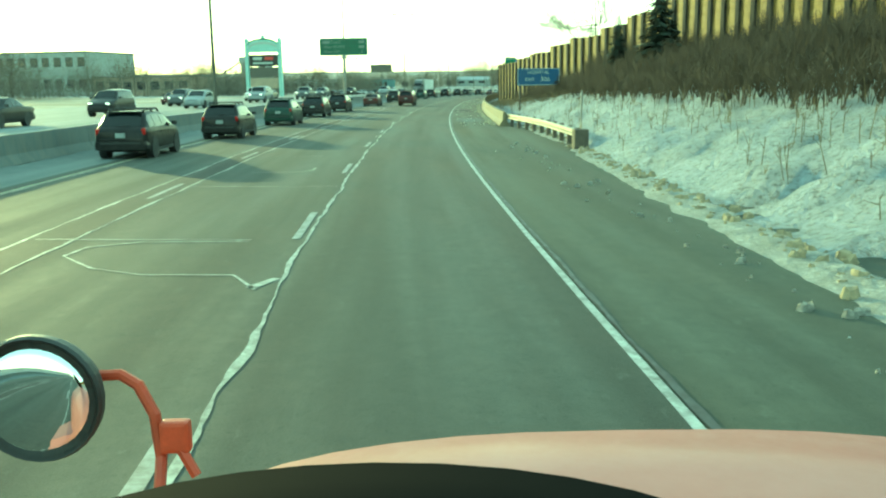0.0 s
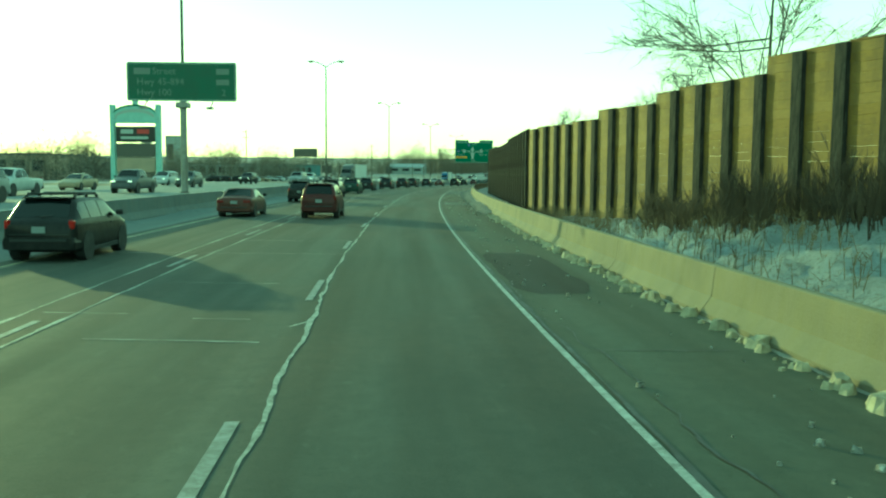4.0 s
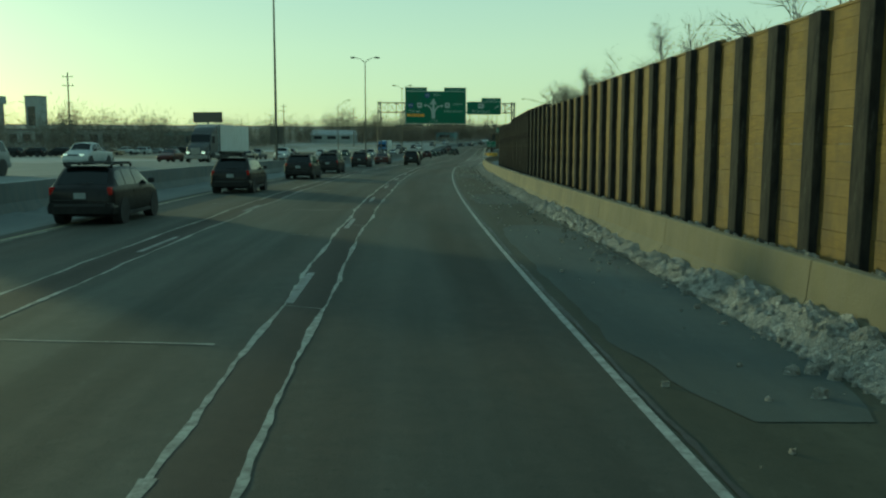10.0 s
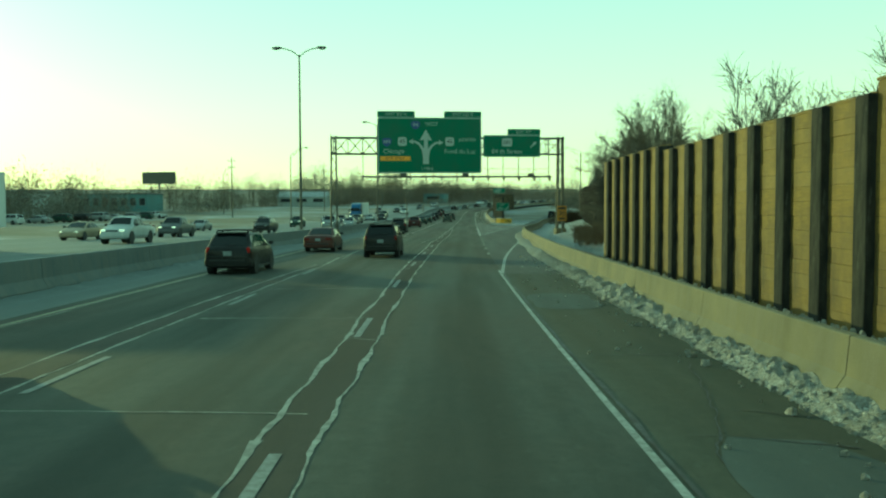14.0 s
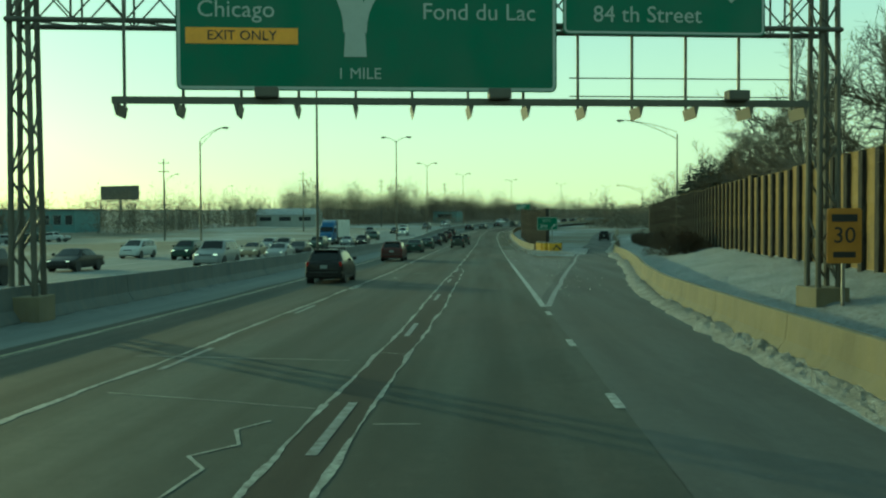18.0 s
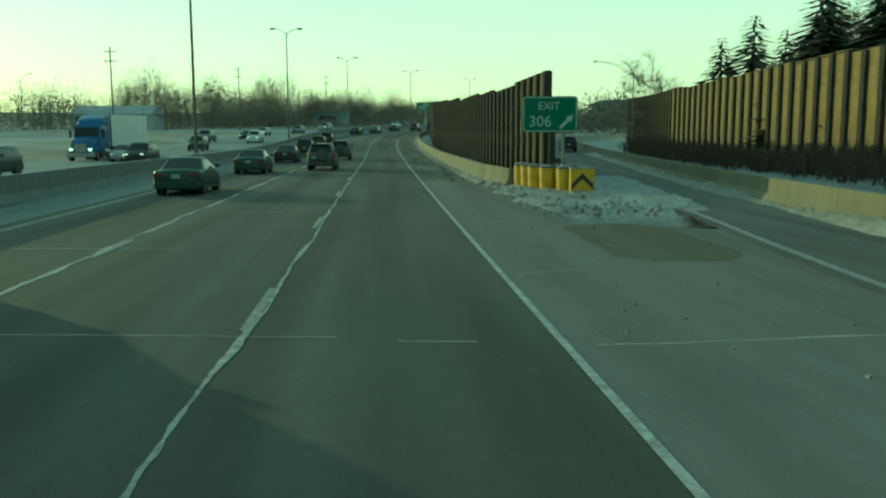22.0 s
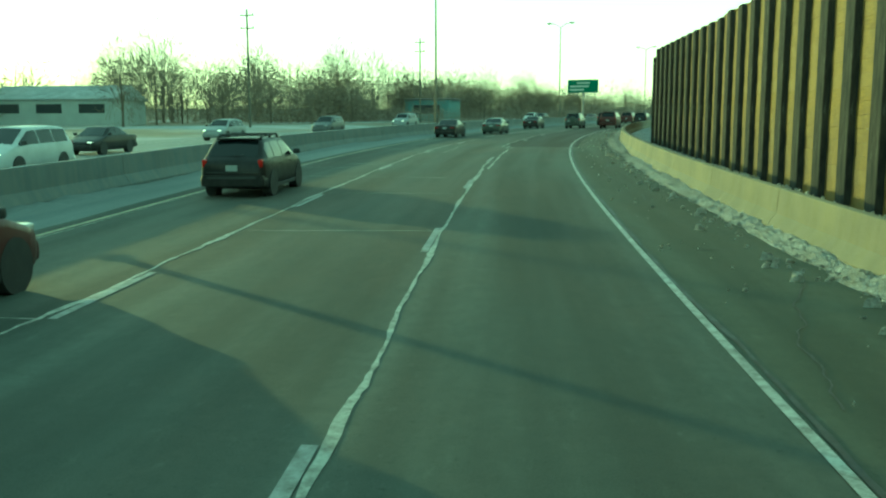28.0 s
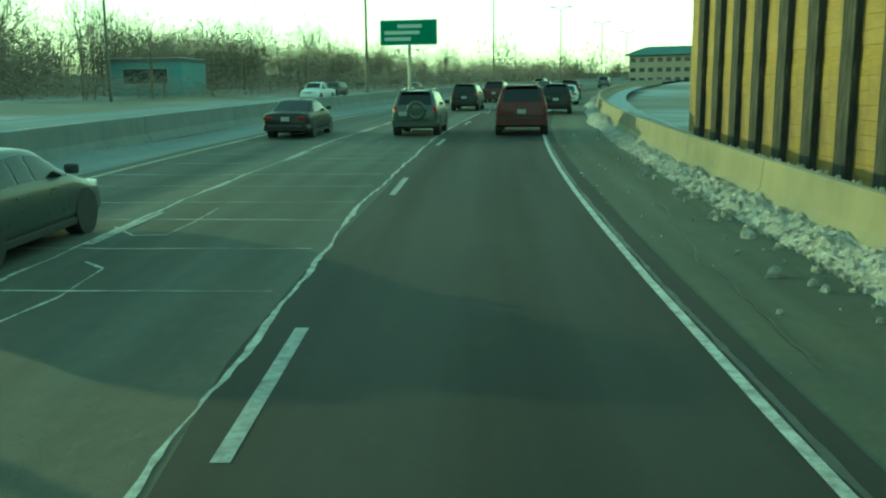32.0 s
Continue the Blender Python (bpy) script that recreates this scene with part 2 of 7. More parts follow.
def field_mat():
    """Far ground: patchy snow over dead grass."""
    m = Mat("snowy_winter_ground", (0.5, 0.5, 0.5), 0.9)
    co = m.coords("Object")
    a, b = m.noise(co, 0.02, 6, 0.65, 0.4, 0.56), m.noise(co, 0.25, 6, 0.7, 0.4, 0.62)
    c = m.mix(a, (0.3, 0.33, 0.34), (0.13, 0.12, 0.085))
    m.base(m.mix(m.mix(0.5, (0, 0, 0), b), c, (0.15, 0.13, 0.09)))
    m.bump(b, 0.5, 0.2)
    return m.m


def concrete_mat(name="weathered_barrier_concrete", one=(0.2, 0.174, 0.098), two=(0.13, 0.115, 0.07)):
    m = Mat(name, one, 0.85)
    co = m.coords("Object")
    a, b, st = m.noise(co, 0.7, 5), m.noise(co, 22, 4, 0.7), m.noise(m.coords("Object", (3, 3, 0.35)), 1.2, 4)
    c = m.mix(a, one, two)
    c = m.mix(m.mix(0.4, (0, 0, 0), st), c, (0.2, 0.18, 0.14))
    c = m.mix(m.mix(0.2, (0, 0, 0), m.rand()), c, tuple(x * 0.7 for x in one))
    m.base(c)
    m.bump(b, 0.35, 0.01)
    return m.m


def plank_mat():
    m = Mat("weathered_wall_planks", (0.4, 0.3, 0.14), 0.75)
    co = m.coords("Object", (0.9, 0.9, 9))
    grain = m.noise(co, 3.2, 7, 0.75, 0.3, 0.7)
    stain = m.noise(m.coords("Object", (1, 1, 0.4)), 1.3, 5, 0.6, 0.4, 0.66)
    c = m.mix(grain, (0.27, 0.175, 0.016), (0.1, 0.06, 0.008))
    isl = m.node("ShaderNodeNewGeometry").outputs["Random Per Island"]
    c = m.mix(m.mix(0.55, (0, 0, 0), isl), c, (0.23, 0.162, 0.05))
    c = m.mix(m.mix(0.4, (0, 0, 0), m.rand()), c, (0.25, 0.162, 0.037))
    m.base(m.mix(m.mix(0.72, (0, 0, 0), stain), c, (0.06, 0.042, 0.016)))
    m.bump(grain, 0.5, 0.012)
    return m.m


def post_mat():
    m = Mat("dark_weathered_posts", (0.02, 0.018, 0.016), 0.9, 0.0, 0.15)
    co = m.coords("Object", (2.2, 2.2, 0.5))
    a = m.noise(co, 2.0, 6, 0.7, 0.4, 0.62)
    frost = m.noise(m.coords("Object", (3.4, 3.4, 0.5)), 1.7, 6, 0.8, 0.56, 0.66)
    c = m.mix(a, (0.026, 0.026, 0.025), (0.06, 0.055, 0.046))
    m.base(m.mix(m.mix(0.5, (0, 0, 0), frost), c, (0.2, 0.19, 0.17)))
    m.bump(a, 0.4, 0.01)
    return m.m


# Median concrete: shade of its road-facing side put into a duller, bluer base.
M_CONCM = concrete_mat("shaded_median_concrete", (0.135, 0.15, 0.146), (0.1, 0.112, 0.11))
M_SNOW, M_SLUSH, M_FIELD, M_CONC, M_PLANK, M_POST = snow_mat(), slush_mat(), field_mat(), concrete_mat(), plank_mat(), post_mat()
M_GREEN = plain("green_sign_sheeting", (0.01, 0.105, 0.05), 0.45, 0, 0.12, 0.8, 0.02)
# Destination sign against the light: backlight and glare put into dull green and legend.
M_BACKLIT = plain("backlit_green_sign_sheeting", (0.03, 0.088, 0.052), 0.5, 0, 0.2, 0.8, 0.02)
M_DIM = plain("backlit_sign_legend", (0.17, 0.2, 0.175), 0.6, 0, 0.1, 2, 0)
M_BLUE = plain("blue_sign_sheeting", (0.012, 0.055, 0.15), 0.45, 0, 0.12, 0.8, 0.02)
M_SIGNW = plain("white_sign_legend", (0.36, 0.4, 0.37), 0.5, 0, 0.08, 2, 0)
M_SIGNBACK = plain("dull_sign_back", (0.09, 0.085, 0.075), 0.5, 0.3)
M_ORANGE = plain("orange_yellow_sign_sheeting", (0.75, 0.35, 0.03), 0.5, 0, 0.12, 2, 0)
# Speed sign facing away from the sun: its shade is in this darker amber.
M_AMBER = plain("shaded_amber_sign_sheeting", (0.36, 0.17, 0.02), 0.5, 0, 0.15, 2, 0)
M_BLACK = plain("black_paint", (0.018, 0.018, 0.018), 0.5)
M_STEEL = plain("galvanised_steel", (0.25, 0.25, 0.24), 0.45, 0.75, 0.25, 4, 0.05)
M_RAIL = plain("galvanised_guard_rail", (0.3, 0.285, 0.23), 0.5, 0.45, 0.25, 2.5, 0.08)
M_POLE = plain("weathered_pole_steel", (0.11, 0.105, 0.088), 0.55, 0.5, 0.2, 2, 0.03)
# Ice blocks: the low sun's warmth is put into the tan base colour.
M_ICE = plain("sunlit_tan_ice", (0.4, 0.36, 0.25), 0.8, 0, 0.4, 5, 0.5)
M_GRIT = plain("tan_grit_and_ice", (0.3, 0.25, 0.16), 0.9, 0, 0.4, 6, 0.4)
M_WOODPOST = plain("grey_timber_post", (0.1, 0.085, 0.065), 0.85, 0, 0.3, 5, 0.3)


# ---- building helpers ----


def mesh_of(name, verts, faces, material, smooth=False, uv=None):
    me = bpy.data.meshes.new(name)
    me.from_pydata([tuple(v) for v in verts], [], faces)
    if uv is not None:
        lay = me.uv_layers.new(name="UVMap")
        idx = np.empty(len(me.loops), np.int32)
        me.loops.foreach_get("vertex_index", idx)
        lay.data.foreach_set("uv", np.asarray(uv, np.float32)[idx].ravel())
    if smooth:
        me.polygons.foreach_set("use_smooth", np.ones(len(me.polygons), bool))
    me.materials.append(material)
    me.update()
    return me


def thing(name, m=None, label="", category="", group="", kind=""):
    """An empty at a thing's base, the parent of its parts."""
    ob = new(name)
    ob.empty_display_size = 0.2
    if m is not None:
        ob.matrix_world = m
    return tagged(ob, label, category, group, kind)


def part(name, bm, material, parent, label="", smooth=False, m=None):
    """Links a bmesh, or a mesh, as one mesh object under a thing or a part."""
    if isinstance(bm, bpy.types.Mesh):
        me = bm
    else:
        me = bpy.data.meshes.new(name)
        if smooth:
            for f in bm.faces:
                f.smooth = True
        bm.to_mesh(me)
        bm.free()
        me.materials.append(material)
    ob = new(name, me)
    ob.parent = parent
    if m is not None:
        ob.matrix_basis = m
    return tagged(ob, label)


def box(bm, x0, x1, y0, y1, z0, z1, bevel=0.0):
    r = bmesh.ops.create_cube(bm, size=1.0, matrix=Matrix.Translation(((x0 + x1) / 2, (y0 + y1) / 2, (z0 + z1) / 2)) @ Matrix.Diagonal((x1 - x0, y1 - y0, z1 - z0, 1)))
    if bevel:
        edges = {e for v in r["verts"] for e in v.link_edges}
        bmesh.ops.bevel(bm, geom=list(edges), offset=bevel, segments=2, affect="EDGES", profile=0.6)
    return bm


def boxed(*a, bevel=0.0):
    return box(bmesh.new(), *a, bevel=bevel)


def tube(bm, a, b, r0, r1=None, n=8):
    """A tapered rod from a to b."""
    a, b = Vector(a), Vector(b)
    r1 = r0 if r1 is None else r1
    d = (b - a)
    q = d.to_track_quat("Z", "Y").to_matrix().to_4x4()
    bmesh.ops.create_cone(bm, cap_ends=True, segments=n, radius1=r0, radius2=r1, depth=d.length, matrix=Matrix.Translation((a + b) / 2) @ q)
    return bm


def rod(*a, **k):
    return tube(bmesh.new(), *a, **k)


def pipe(pts, r, n=8):
    """One bent tube through the points."""
    bm = bmesh.new()
    pts = [Vector(p) for p in pts]
    rings = []
    for i, p in enumerate(pts):
        d = (pts[min(i + 1, len(pts) - 1)] - pts[max(i - 1, 0)]).normalized()
        u = d.cross(Vector((0.3, 1, 0.1))).normalized()
        v = d.cross(u)
        rings.append([bm.verts.new(p + u * (r * math.cos(k * 2 * math.pi / n)) + v * (r * math.sin(k * 2 * math.pi / n))) for k in range(n)])
    for a, c in zip(rings, rings[1:]):
        for k in range(n):
            bm.faces.new((a[k], a[(k + 1) % n], c[(k + 1) % n], c[k]))
    bm.faces.new(rings[0])
    bm.faces.new(rings[-1])
    bmesh.ops.recalc_face_normals(bm, faces=bm.faces[:])
    return bm


def ribbon(name, stations, edges, material, lift=0.0, cross=None):
    """A mesh strip along the road. edges(s): the e of each point across; cross(s, e): its height."""
    verts, uv, faces = [], [], []
    for s in stations:
        es = edges(s)
        for e in es:
            z = cross(s, e) if cross else 0.0
            verts.append(at(s, e, z + lift))
            uv.append((e, s))
    k = len(es)
    for i in range(len(stations) - 1):
        for j in range(k - 1):
            a = i * k + j
            faces.append((a, a + 1, a + k + 1, a + k))
    return mesh_of(name, verts, faces, material, True, uv)


def strip(name, s0, s1, e0, e1, material, parent, lift, step=4.0):
    """Paint or patch on the road between two lines, each a number or a function of s."""
    f0 = e0 if callable(e0) else (lambda s: e0)
    f1 = e1 if callable(e1) else (lambda s: e1)
    n = max(1, int(math.ceil((s1 - s0) / step)))
    return part(name, ribbon(name, np.linspace(s0, s1, n + 1), lambda s: (f0(s), f1(s)), material, lift), None, parent)


# ---- the ground: one sheet to the horizon ----


def ground_height(s, e, back=0.0):
    """Height over the road of the land beside it."""
    e = np.asarray(e, float)
    right = np.clip(e - bar_e(s) - 1.0 - back, 0, None)
    bank = np.interp(s, [-120, 0, 60, 85, 105, 240, 262, 330, 420, 900], [3.2, 3.2, 2.6, 1.2, 0.4, 0.2, 0.6, 1.6, 0.5, 0.5])
    z = -0.35 + (bank + 0.35) * np.clip(right / 9.0, 0, 1) ** 0.8
    lim = np.interp(s, [0, 320, 400], [38.0, 38.0, 31.0])
    left = np.clip(-e - lim, 0, None)
    z = np.where(e < -lim, -0.3 + 0.5 * np.clip(left / 12, 0, 1) + 0.008 * np.clip(left - 12, 0, 200), z)
    return z


def build_ground():
    axis = np.r_[-4800, -3000, -1800, -1100, -760, np.arange(-620, 900, 7.0), 1000, 1250, 1700, 2600, 4800]
    ays = np.r_[-4800, -2400, -1000, -500, -250, np.arange(-140, 930, 7.0), 1050, 1300, 1750, 2600, 4800]
    gx, gy = np.meshgrid(axis, ays)
    s, e = road_of(gx.ravel(), gy.ravel())
    z = zr(s) + ground_height(s, e, 7.5)
    z = z - 0.25 * ((e > -25) & (e < bar_e(s) + 8))
    far = np.clip((np.hypot(gx.ravel() - 60, gy.ravel() - 300) - 450) / 900, 0, 1)
    z = z * (1 - far) + far * (4 + 26 * far)
    n = len(axis)
    verts = np.c_[gx.ravel(), gy.ravel(), z]
    faces = [(j * n + i, j * n + i + 1, (j + 1) * n + i + 1, (j + 1) * n + i) for j in range(len(ays) - 1) for i in range(n - 1)]
    ob = new("ground", mesh_of("ground", verts, faces, M_FIELD, True))
    tagged(ob, "flat winter land with patchy snow over dead grass", "ground", kind="structure")


build_ground()

# ---- carriageways ----


def opp_z(s): return float(np.interp(s, [0, 220, 330], [0.6, 0.55, 0.0]))


ST = np.arange(-100, 900, 4.0)
road = tagged(new("road", ribbon("road", ST, lambda s: (MEDIAN, -9.5, -5.65, -1.81, 1.9), M_ROAD)), "worn grey concrete motorway carriageway with sealed joints", "road", kind="structure")
shoulder = tagged(new("shoulder", ribbon("shoulder", ST, lambda s: (1.9, 3.4, 5.0 if s > 49 else 7.6), M_SHOULDER, -0.004)), "dusty grey paved shoulder beside the concrete barrier", "shoulder", kind="structure")
ramp = tagged(new("exit_ramp", ribbon("exit_ramp", np.arange(238, 470, 4.0), lambda s: (1.9 if s < 298 else max(1.9, gore_e(s) - 0.4), (1.9 + bar_e(s)) / 2 if s < 298 else (gore_e(s) + bar_e(s)) / 2, bar_e(s) + 0.2), M_RAMP, 0.006)), "salt-whitened exit lane curving away from the motorway", "road", kind="structure")
gore = tagged(new("gore_pavement", ribbon("gore_pavement", np.arange(293, 372, 3.0), lambda s: (1.9, (1.9 + min(4.9, gore_e(s))) / 2, gore_e(s) + 0.1 if s < 350 else 4.9), M_GORE, 0.004)), "dusty paved gore between motorway and exit lane", "pavement", kind="structure")
opposite = tagged(new("opposite_road", ribbon("opposite_road", ST, lambda s: (-np.interp(s, [0, 320, 400], [37.5, 37.5, 30.5]), -27.6, -23.9, -20.2, -16.5, MEDIAN), M_OPP, 0.0, lambda s, e: opp_z(s) * min(1, (MEDIAN - e) / 3.0))), "salt-whitened carriageway of the opposite direction", "road", kind="structure")
patch = tagged(new("asphalt_patch", ribbon("asphalt_patch", np.arange(478.2, 640, 3.0), lambda s: (-2.15 + 0.1 * math.sin(s * 1.7) + 0.05 * math.sin(s * 5.1), 0.0, 2.25 + 0.04 * math.sin(s * 2.3)), M_PATCH, 0.005)), "dark fresh asphalt resurfacing of one lane", "pavement", kind="structure")

# ---- painted lines ----
strip("edge_line", -100, 240, 1.805, 1.895, M_WHITE, road, 0.004)
strip("edge_line", 294, 330, 1.75, 1.95, M_WHITE, road, 0.010)
strip("edge_line", 330, 700, 1.8, 1.9, M_WHITE, road, 0.010)
strip("edge_line", 238, 470, lambda s: aux_e(s) - 0.08, lambda s: aux_e(s) + 0.06, M_WHITE, road, 0.012)
strip("gore_line", 294, 372, lambda s: gore_e(s) - 0.1, lambda s: gore_e(s) + 0.1, M_DASH, road, 0.012)
strip("median_edge_line", -100, 860, -9.52, -9.4, M_YELLOW, road, 0.004)
DASHES = [21.8 + 10.45 * k for k in range(-10, 9)] + [115.9 + 10.85 * k for k in range(9)] + [213.5 + 10.77 * k for k in range(11)] + [330.6] + [340 + 11.5 * k for k in range(10)] + [455 + 12.05 * k for k in range(30)]
for top in DASHES:
    strip("lane_dash", top - 2.9, top, -1.87, -1.74, M_DASH, road, 0.009, 3)
    strip("lane_dash", top - 7.9, top - 5.0, -5.72, -5.6, M_DASH, road, 0.009, 3)
for top in (254.6, 261.6, 268.2, 273.0, 278.9, 285.4, 292.3):
    strip("exit_lane_dash", top - 1.1, top, 1.78, 1.93, M_WHITE, road, 0.012, 3)
for k in range(70):
    for e in (-16.4, -20.2, -24.0):
        if (k * 12.1 - 40) < 820:
            strip("opposite_dash", k * 12.1 - 40, k * 12.1 - 37, e - 0.06, e + 0.06, M_DASH, opposite, 0.008 + opp_z(k * 12.1 - 38.5), 3)
strip("opposite_edge_line", 330, 860, -27.7, -27.58, M_WHITE, opposite, 0.008)

# ---- concrete barriers, cast in sections ----
JERSEY = [(-0.3, -0.4), (-0.3, 0.08), (-0.13, 0.32), (-0.085, 0.8), (-0.07, 0.815), (0.07, 0.815), (0.085, 0.8), (0.13, 0.32), (0.3, 0.08), (0.3, -0.4)]


def barrier(name, s0, s1, e_of, label, tall=1.0, piece=6.1, material=None):
    root = thing(name, None, label, "barrier", kind="structure")
    s = s0
    while s < s1 - 0.5:
        end = min(s + piece, s1)
        verts, faces = [], []
        cut = np.linspace(s + 0.012, end - 0.012, 4)
        for q in cut:
            for de, z in JERSEY:
                verts.append(at(q, e_of(q) + de * (1 + 0.25 * (tall - 1)), z * (tall if z > 0 else 1)))
        k = len(JERSEY)
        for i in range(3):
            for j in range(k - 1):
                faces.append((i * k + j, (i + 1) * k + j, (i + 1) * k + j + 1, i * k + j + 1))
        faces += [tuple(range(k)), tuple(reversed(range(3 * k, 4 * k)))]
        part("barrier_section", mesh_of("barrier_section", verts, faces, material or M_CONC), None, root)
        s = end
    return root


barrier("barrier_right", 45.0, 470.0, bar_e, "sun-bleached concrete barrier along the shoulder and the exit lane")
barrier("barrier_gore", 364.5, 700.0, lambda s: 5.05 + 0.5 * max(0, (372 - s) / 7.5) * (s < 372), "concrete barrier with snow ploughed against its foot")
barrier("barrier_median", -100.0, 820.0, lambda s: MEDIAN, "tall double-faced concrete barrier along the median", 1.22, 9.2, M_CONCM)

# ---- noise walls: planks between dark posts ----
PITCH = 1.78


WALL_MESH = {}


def wall_piece(kind, h, wide=0.46):
    """A shared mesh of a post or of a plank panel for a wall of height h."""
    key = (kind, round(h, 2), wide)
    if key not in WALL_MESH:
        bm = bmesh.new()
        if kind == "post":
            # Post width also takes in the shade band it throws on the planks.
            box(bm, -0.19, 0.16, 0.46 - wide, 0.46, -1.2, h - 0.05, 0.025)
        else:
            rng = random.Random(int(h * 100))
            z = -1.0
            while z < h - 0.12:
                t = min(0.286, h - 0.05 - z)
                d = rng.uniform(-0.008, 0.008)
                box(bm, -0.03 + d, 0.05 + d, -0.888, 0.888, z + 0.003, z + t - 0.003)
                z += t
            box(bm, -0.05, 0.07, -0.888, 0.888, h - 0.05, h)
        me = bpy.data.meshes.new("wall_" + kind)
        bm.to_mesh(me)
        bm.free()
        me.materials.append(M_POST if kind == "post" else M_PLANK)
        WALL_MESH[key] = me
    return WALL_MESH[key]


def noise_wall(name, line, heights, base, label, wide=0.46):
    """line: (s, e) corners; heights: (s, height over the road) steps; base: s -> height of its foot."""
    root = thing(name, None, label, "noise wall", kind="structure")
    pts = [at(s, e) for s, e in line]
    total = 0.0
    for (a, sa), (b, sb) in zip(zip(pts, line), zip(pts[1:], line[1:])):
        flat = Vector((b.x - a.x, b.y - a.y, 0))
        n = max(1, round(flat.length / PITCH))
        ang = math.degrees(math.atan2(-flat.x, flat.y))
        for i in range(n):
            u = (i + 0.5) / n
            s, e = sa[0] + (sb[0] - sa[0]) * u, sa[1] + (sb[1] - sa[1]) * u
            top = [h for q, h in heights if q <= s][-1]
            zb = float(base(s))
            h = round(top - zb, 1)
            p, q = a.lerp(b, i / n), a.lerp(b, u)
            for kind, w in (("post", p), ("panel", q)):
                z0 = float(zr(s)) + zb
                part(kind, wall_piece(kind, h + (0.02 if kind == "post" else 0), wide), None, root, m=pose(w.x, w.y, z0, 0, 0, ang) @ Matrix.Diagonal((1, flat.length / n / PITCH, 1, 1)))
    return root


noise_wall("noise_wall_start", [(-60, 34), (0, 26.5), (40, 21), (66, 15.9), (83, 11.4), (95, 8.65), (105, 6.75)],
           [(-99, 9.0), (20, 8.6), (48, 8.1), (60, 7.55), (66, 6.93), (71.75, 6.4), (77.5, 5.98), (83, 5.46), (89.1, 5.1), (95.2, 4.78)], lambda s: np.interp(s, [-60, 40, 66, 85, 105], [3.2, 3.0, 2.4, 1.1, 0.3]),
           "timber noise wall of tawny planks between dark posts, stepping down the bank")
noise_wall("noise_wall_middle", [(105, 6.75), (150, 6.75), (200, 6.75), (244, 6.75)], [(105, 4.75), (122, 4.6), (137, 4.75), (150, 4.45), (165, 4.55), (180, 4.35), (193, 4.45), (207, 4.5), (220, 4.3), (233, 4.5)], lambda s: 0.1,
           "timber noise wall of sunlit planks between dark posts behind the barrier")
noise_wall("noise_wall_ramp", [(244, 9.6), (262, 10.9), (281, 12.3), (320, 16.0), (360, 20.5), (403, 25.5), (440, 32)], [(240, 5.35), (300, 5.45), (318, 5.65), (333, 5.75), (346, 5.95), (365, 6.1), (400, 6.2)], lambda s: np.interp(s, [244, 262, 300, 330, 403], [0.0, 0.1, 0.7, 1.0, 0.4]),
           "timber noise wall of planks and dark posts along the exit lane")
noise_wall("noise_wall_end", [(362.6, 6.75), (400, 6.75), (440, 6.75), (480, 6.75), (526, 6.75)], [(362, 4.85), (372, 4.75), (380, 4.95), (389, 5.15), (405, 5.5), (418, 5.7), (433, 5.75), (447, 5.7), (460, 5.55), (480, 5.2), (497, 5.0), (510, 4.75)], lambda s: 0.1,
           "tall timber noise wall of tawny planks between dark posts", 0.58)

# ---- snow beside the road ----


def verge(name, s0, s1, inner, outer, label, rise=None, step=1.2, rough=0.12, deep=0.16):
    rng = random.Random(len(name))
    st = np.arange(s0, s1, step)

    def edges(s):
        a, b = inner(s), outer(s)
        return np.linspace(a, b, 30)

    def height(s, e):
        p = Vector((s * 0.7, e * 0.9, 3.1))
        z = float(ground_height(s, e)) if rise is None else rise(s, e)
        edge = min(1.0, max(0.0, (e - inner(s)) / 0.6))
        return z * edge - 0.02 * (1 - edge) + edge * (deep + rough * noise.fractal(p, 0.8, 2.1, 4) + 0.22 * noise.noise(Vector((s * 2.3, e * 2.3, 0))) * min(1.0, rough * 5))
    ob = new(name, ribbon(name, st, edges, M_SNOW, 0.0, height))
    return tagged(ob, label, "snow", kind="structure")


def wall_line(s):
    return np.interp(s, [-60, 0, 40, 66, 83, 95, 105, 106, 244, 246, 262, 281, 320, 360, 403, 440], [34, 26.5, 21, 15.9, 11.4, 8.65, 6.9, 6.9, 6.9, 9.6, 10.9, 12.3, 16, 20.5, 25.5, 32])


verge("snow_bank", -60, 106, lambda s: (4.9 + 1.6 * min(1, max(0, (s + 5) / 35))) + 0.25 * noise.noise(Vector((s * 0.6, 0, 0))) if s < 45 else 5.25, lambda s: wall_line(s) + 0.6,
      "crusted snow bank with dry weed stalks below the noise wall", step=0.5, rough=0.3)
verge("snow_strip", 106, 244, lambda s: 5.25, lambda s: 6.9, "narrow strip of snow between barrier and noise wall", lambda s, e: 0.0, 2.0, 0.05)
verge("snow_slope", 244, 440, lambda s: bar_e(s) + 0.3, lambda s: wall_line(s) + 0.5, "snow slope between the exit lane's barrier and the noise wall", None, 1.5)
verge("snow_strip", 366, 640, lambda s: 5.35, lambda s: 7.2, "narrow strip of snow between barrier and noise wall", lambda s, e: 0.0, 2.0, 0.05)
verge("gore_snow", 350.5, 372, lambda s: 4.55 + 0.3 * math.sin(s * 1.3), lambda s: gore_e(s) + 0.7, "trampled dirty snow heap round the crash cushion", lambda s, e: 0.1 * min(1, (s - 350) / 9) - 0.32 * max(0, 1 - (s - 350.5) / 3.0), 0.4, 0.07, 0.03)


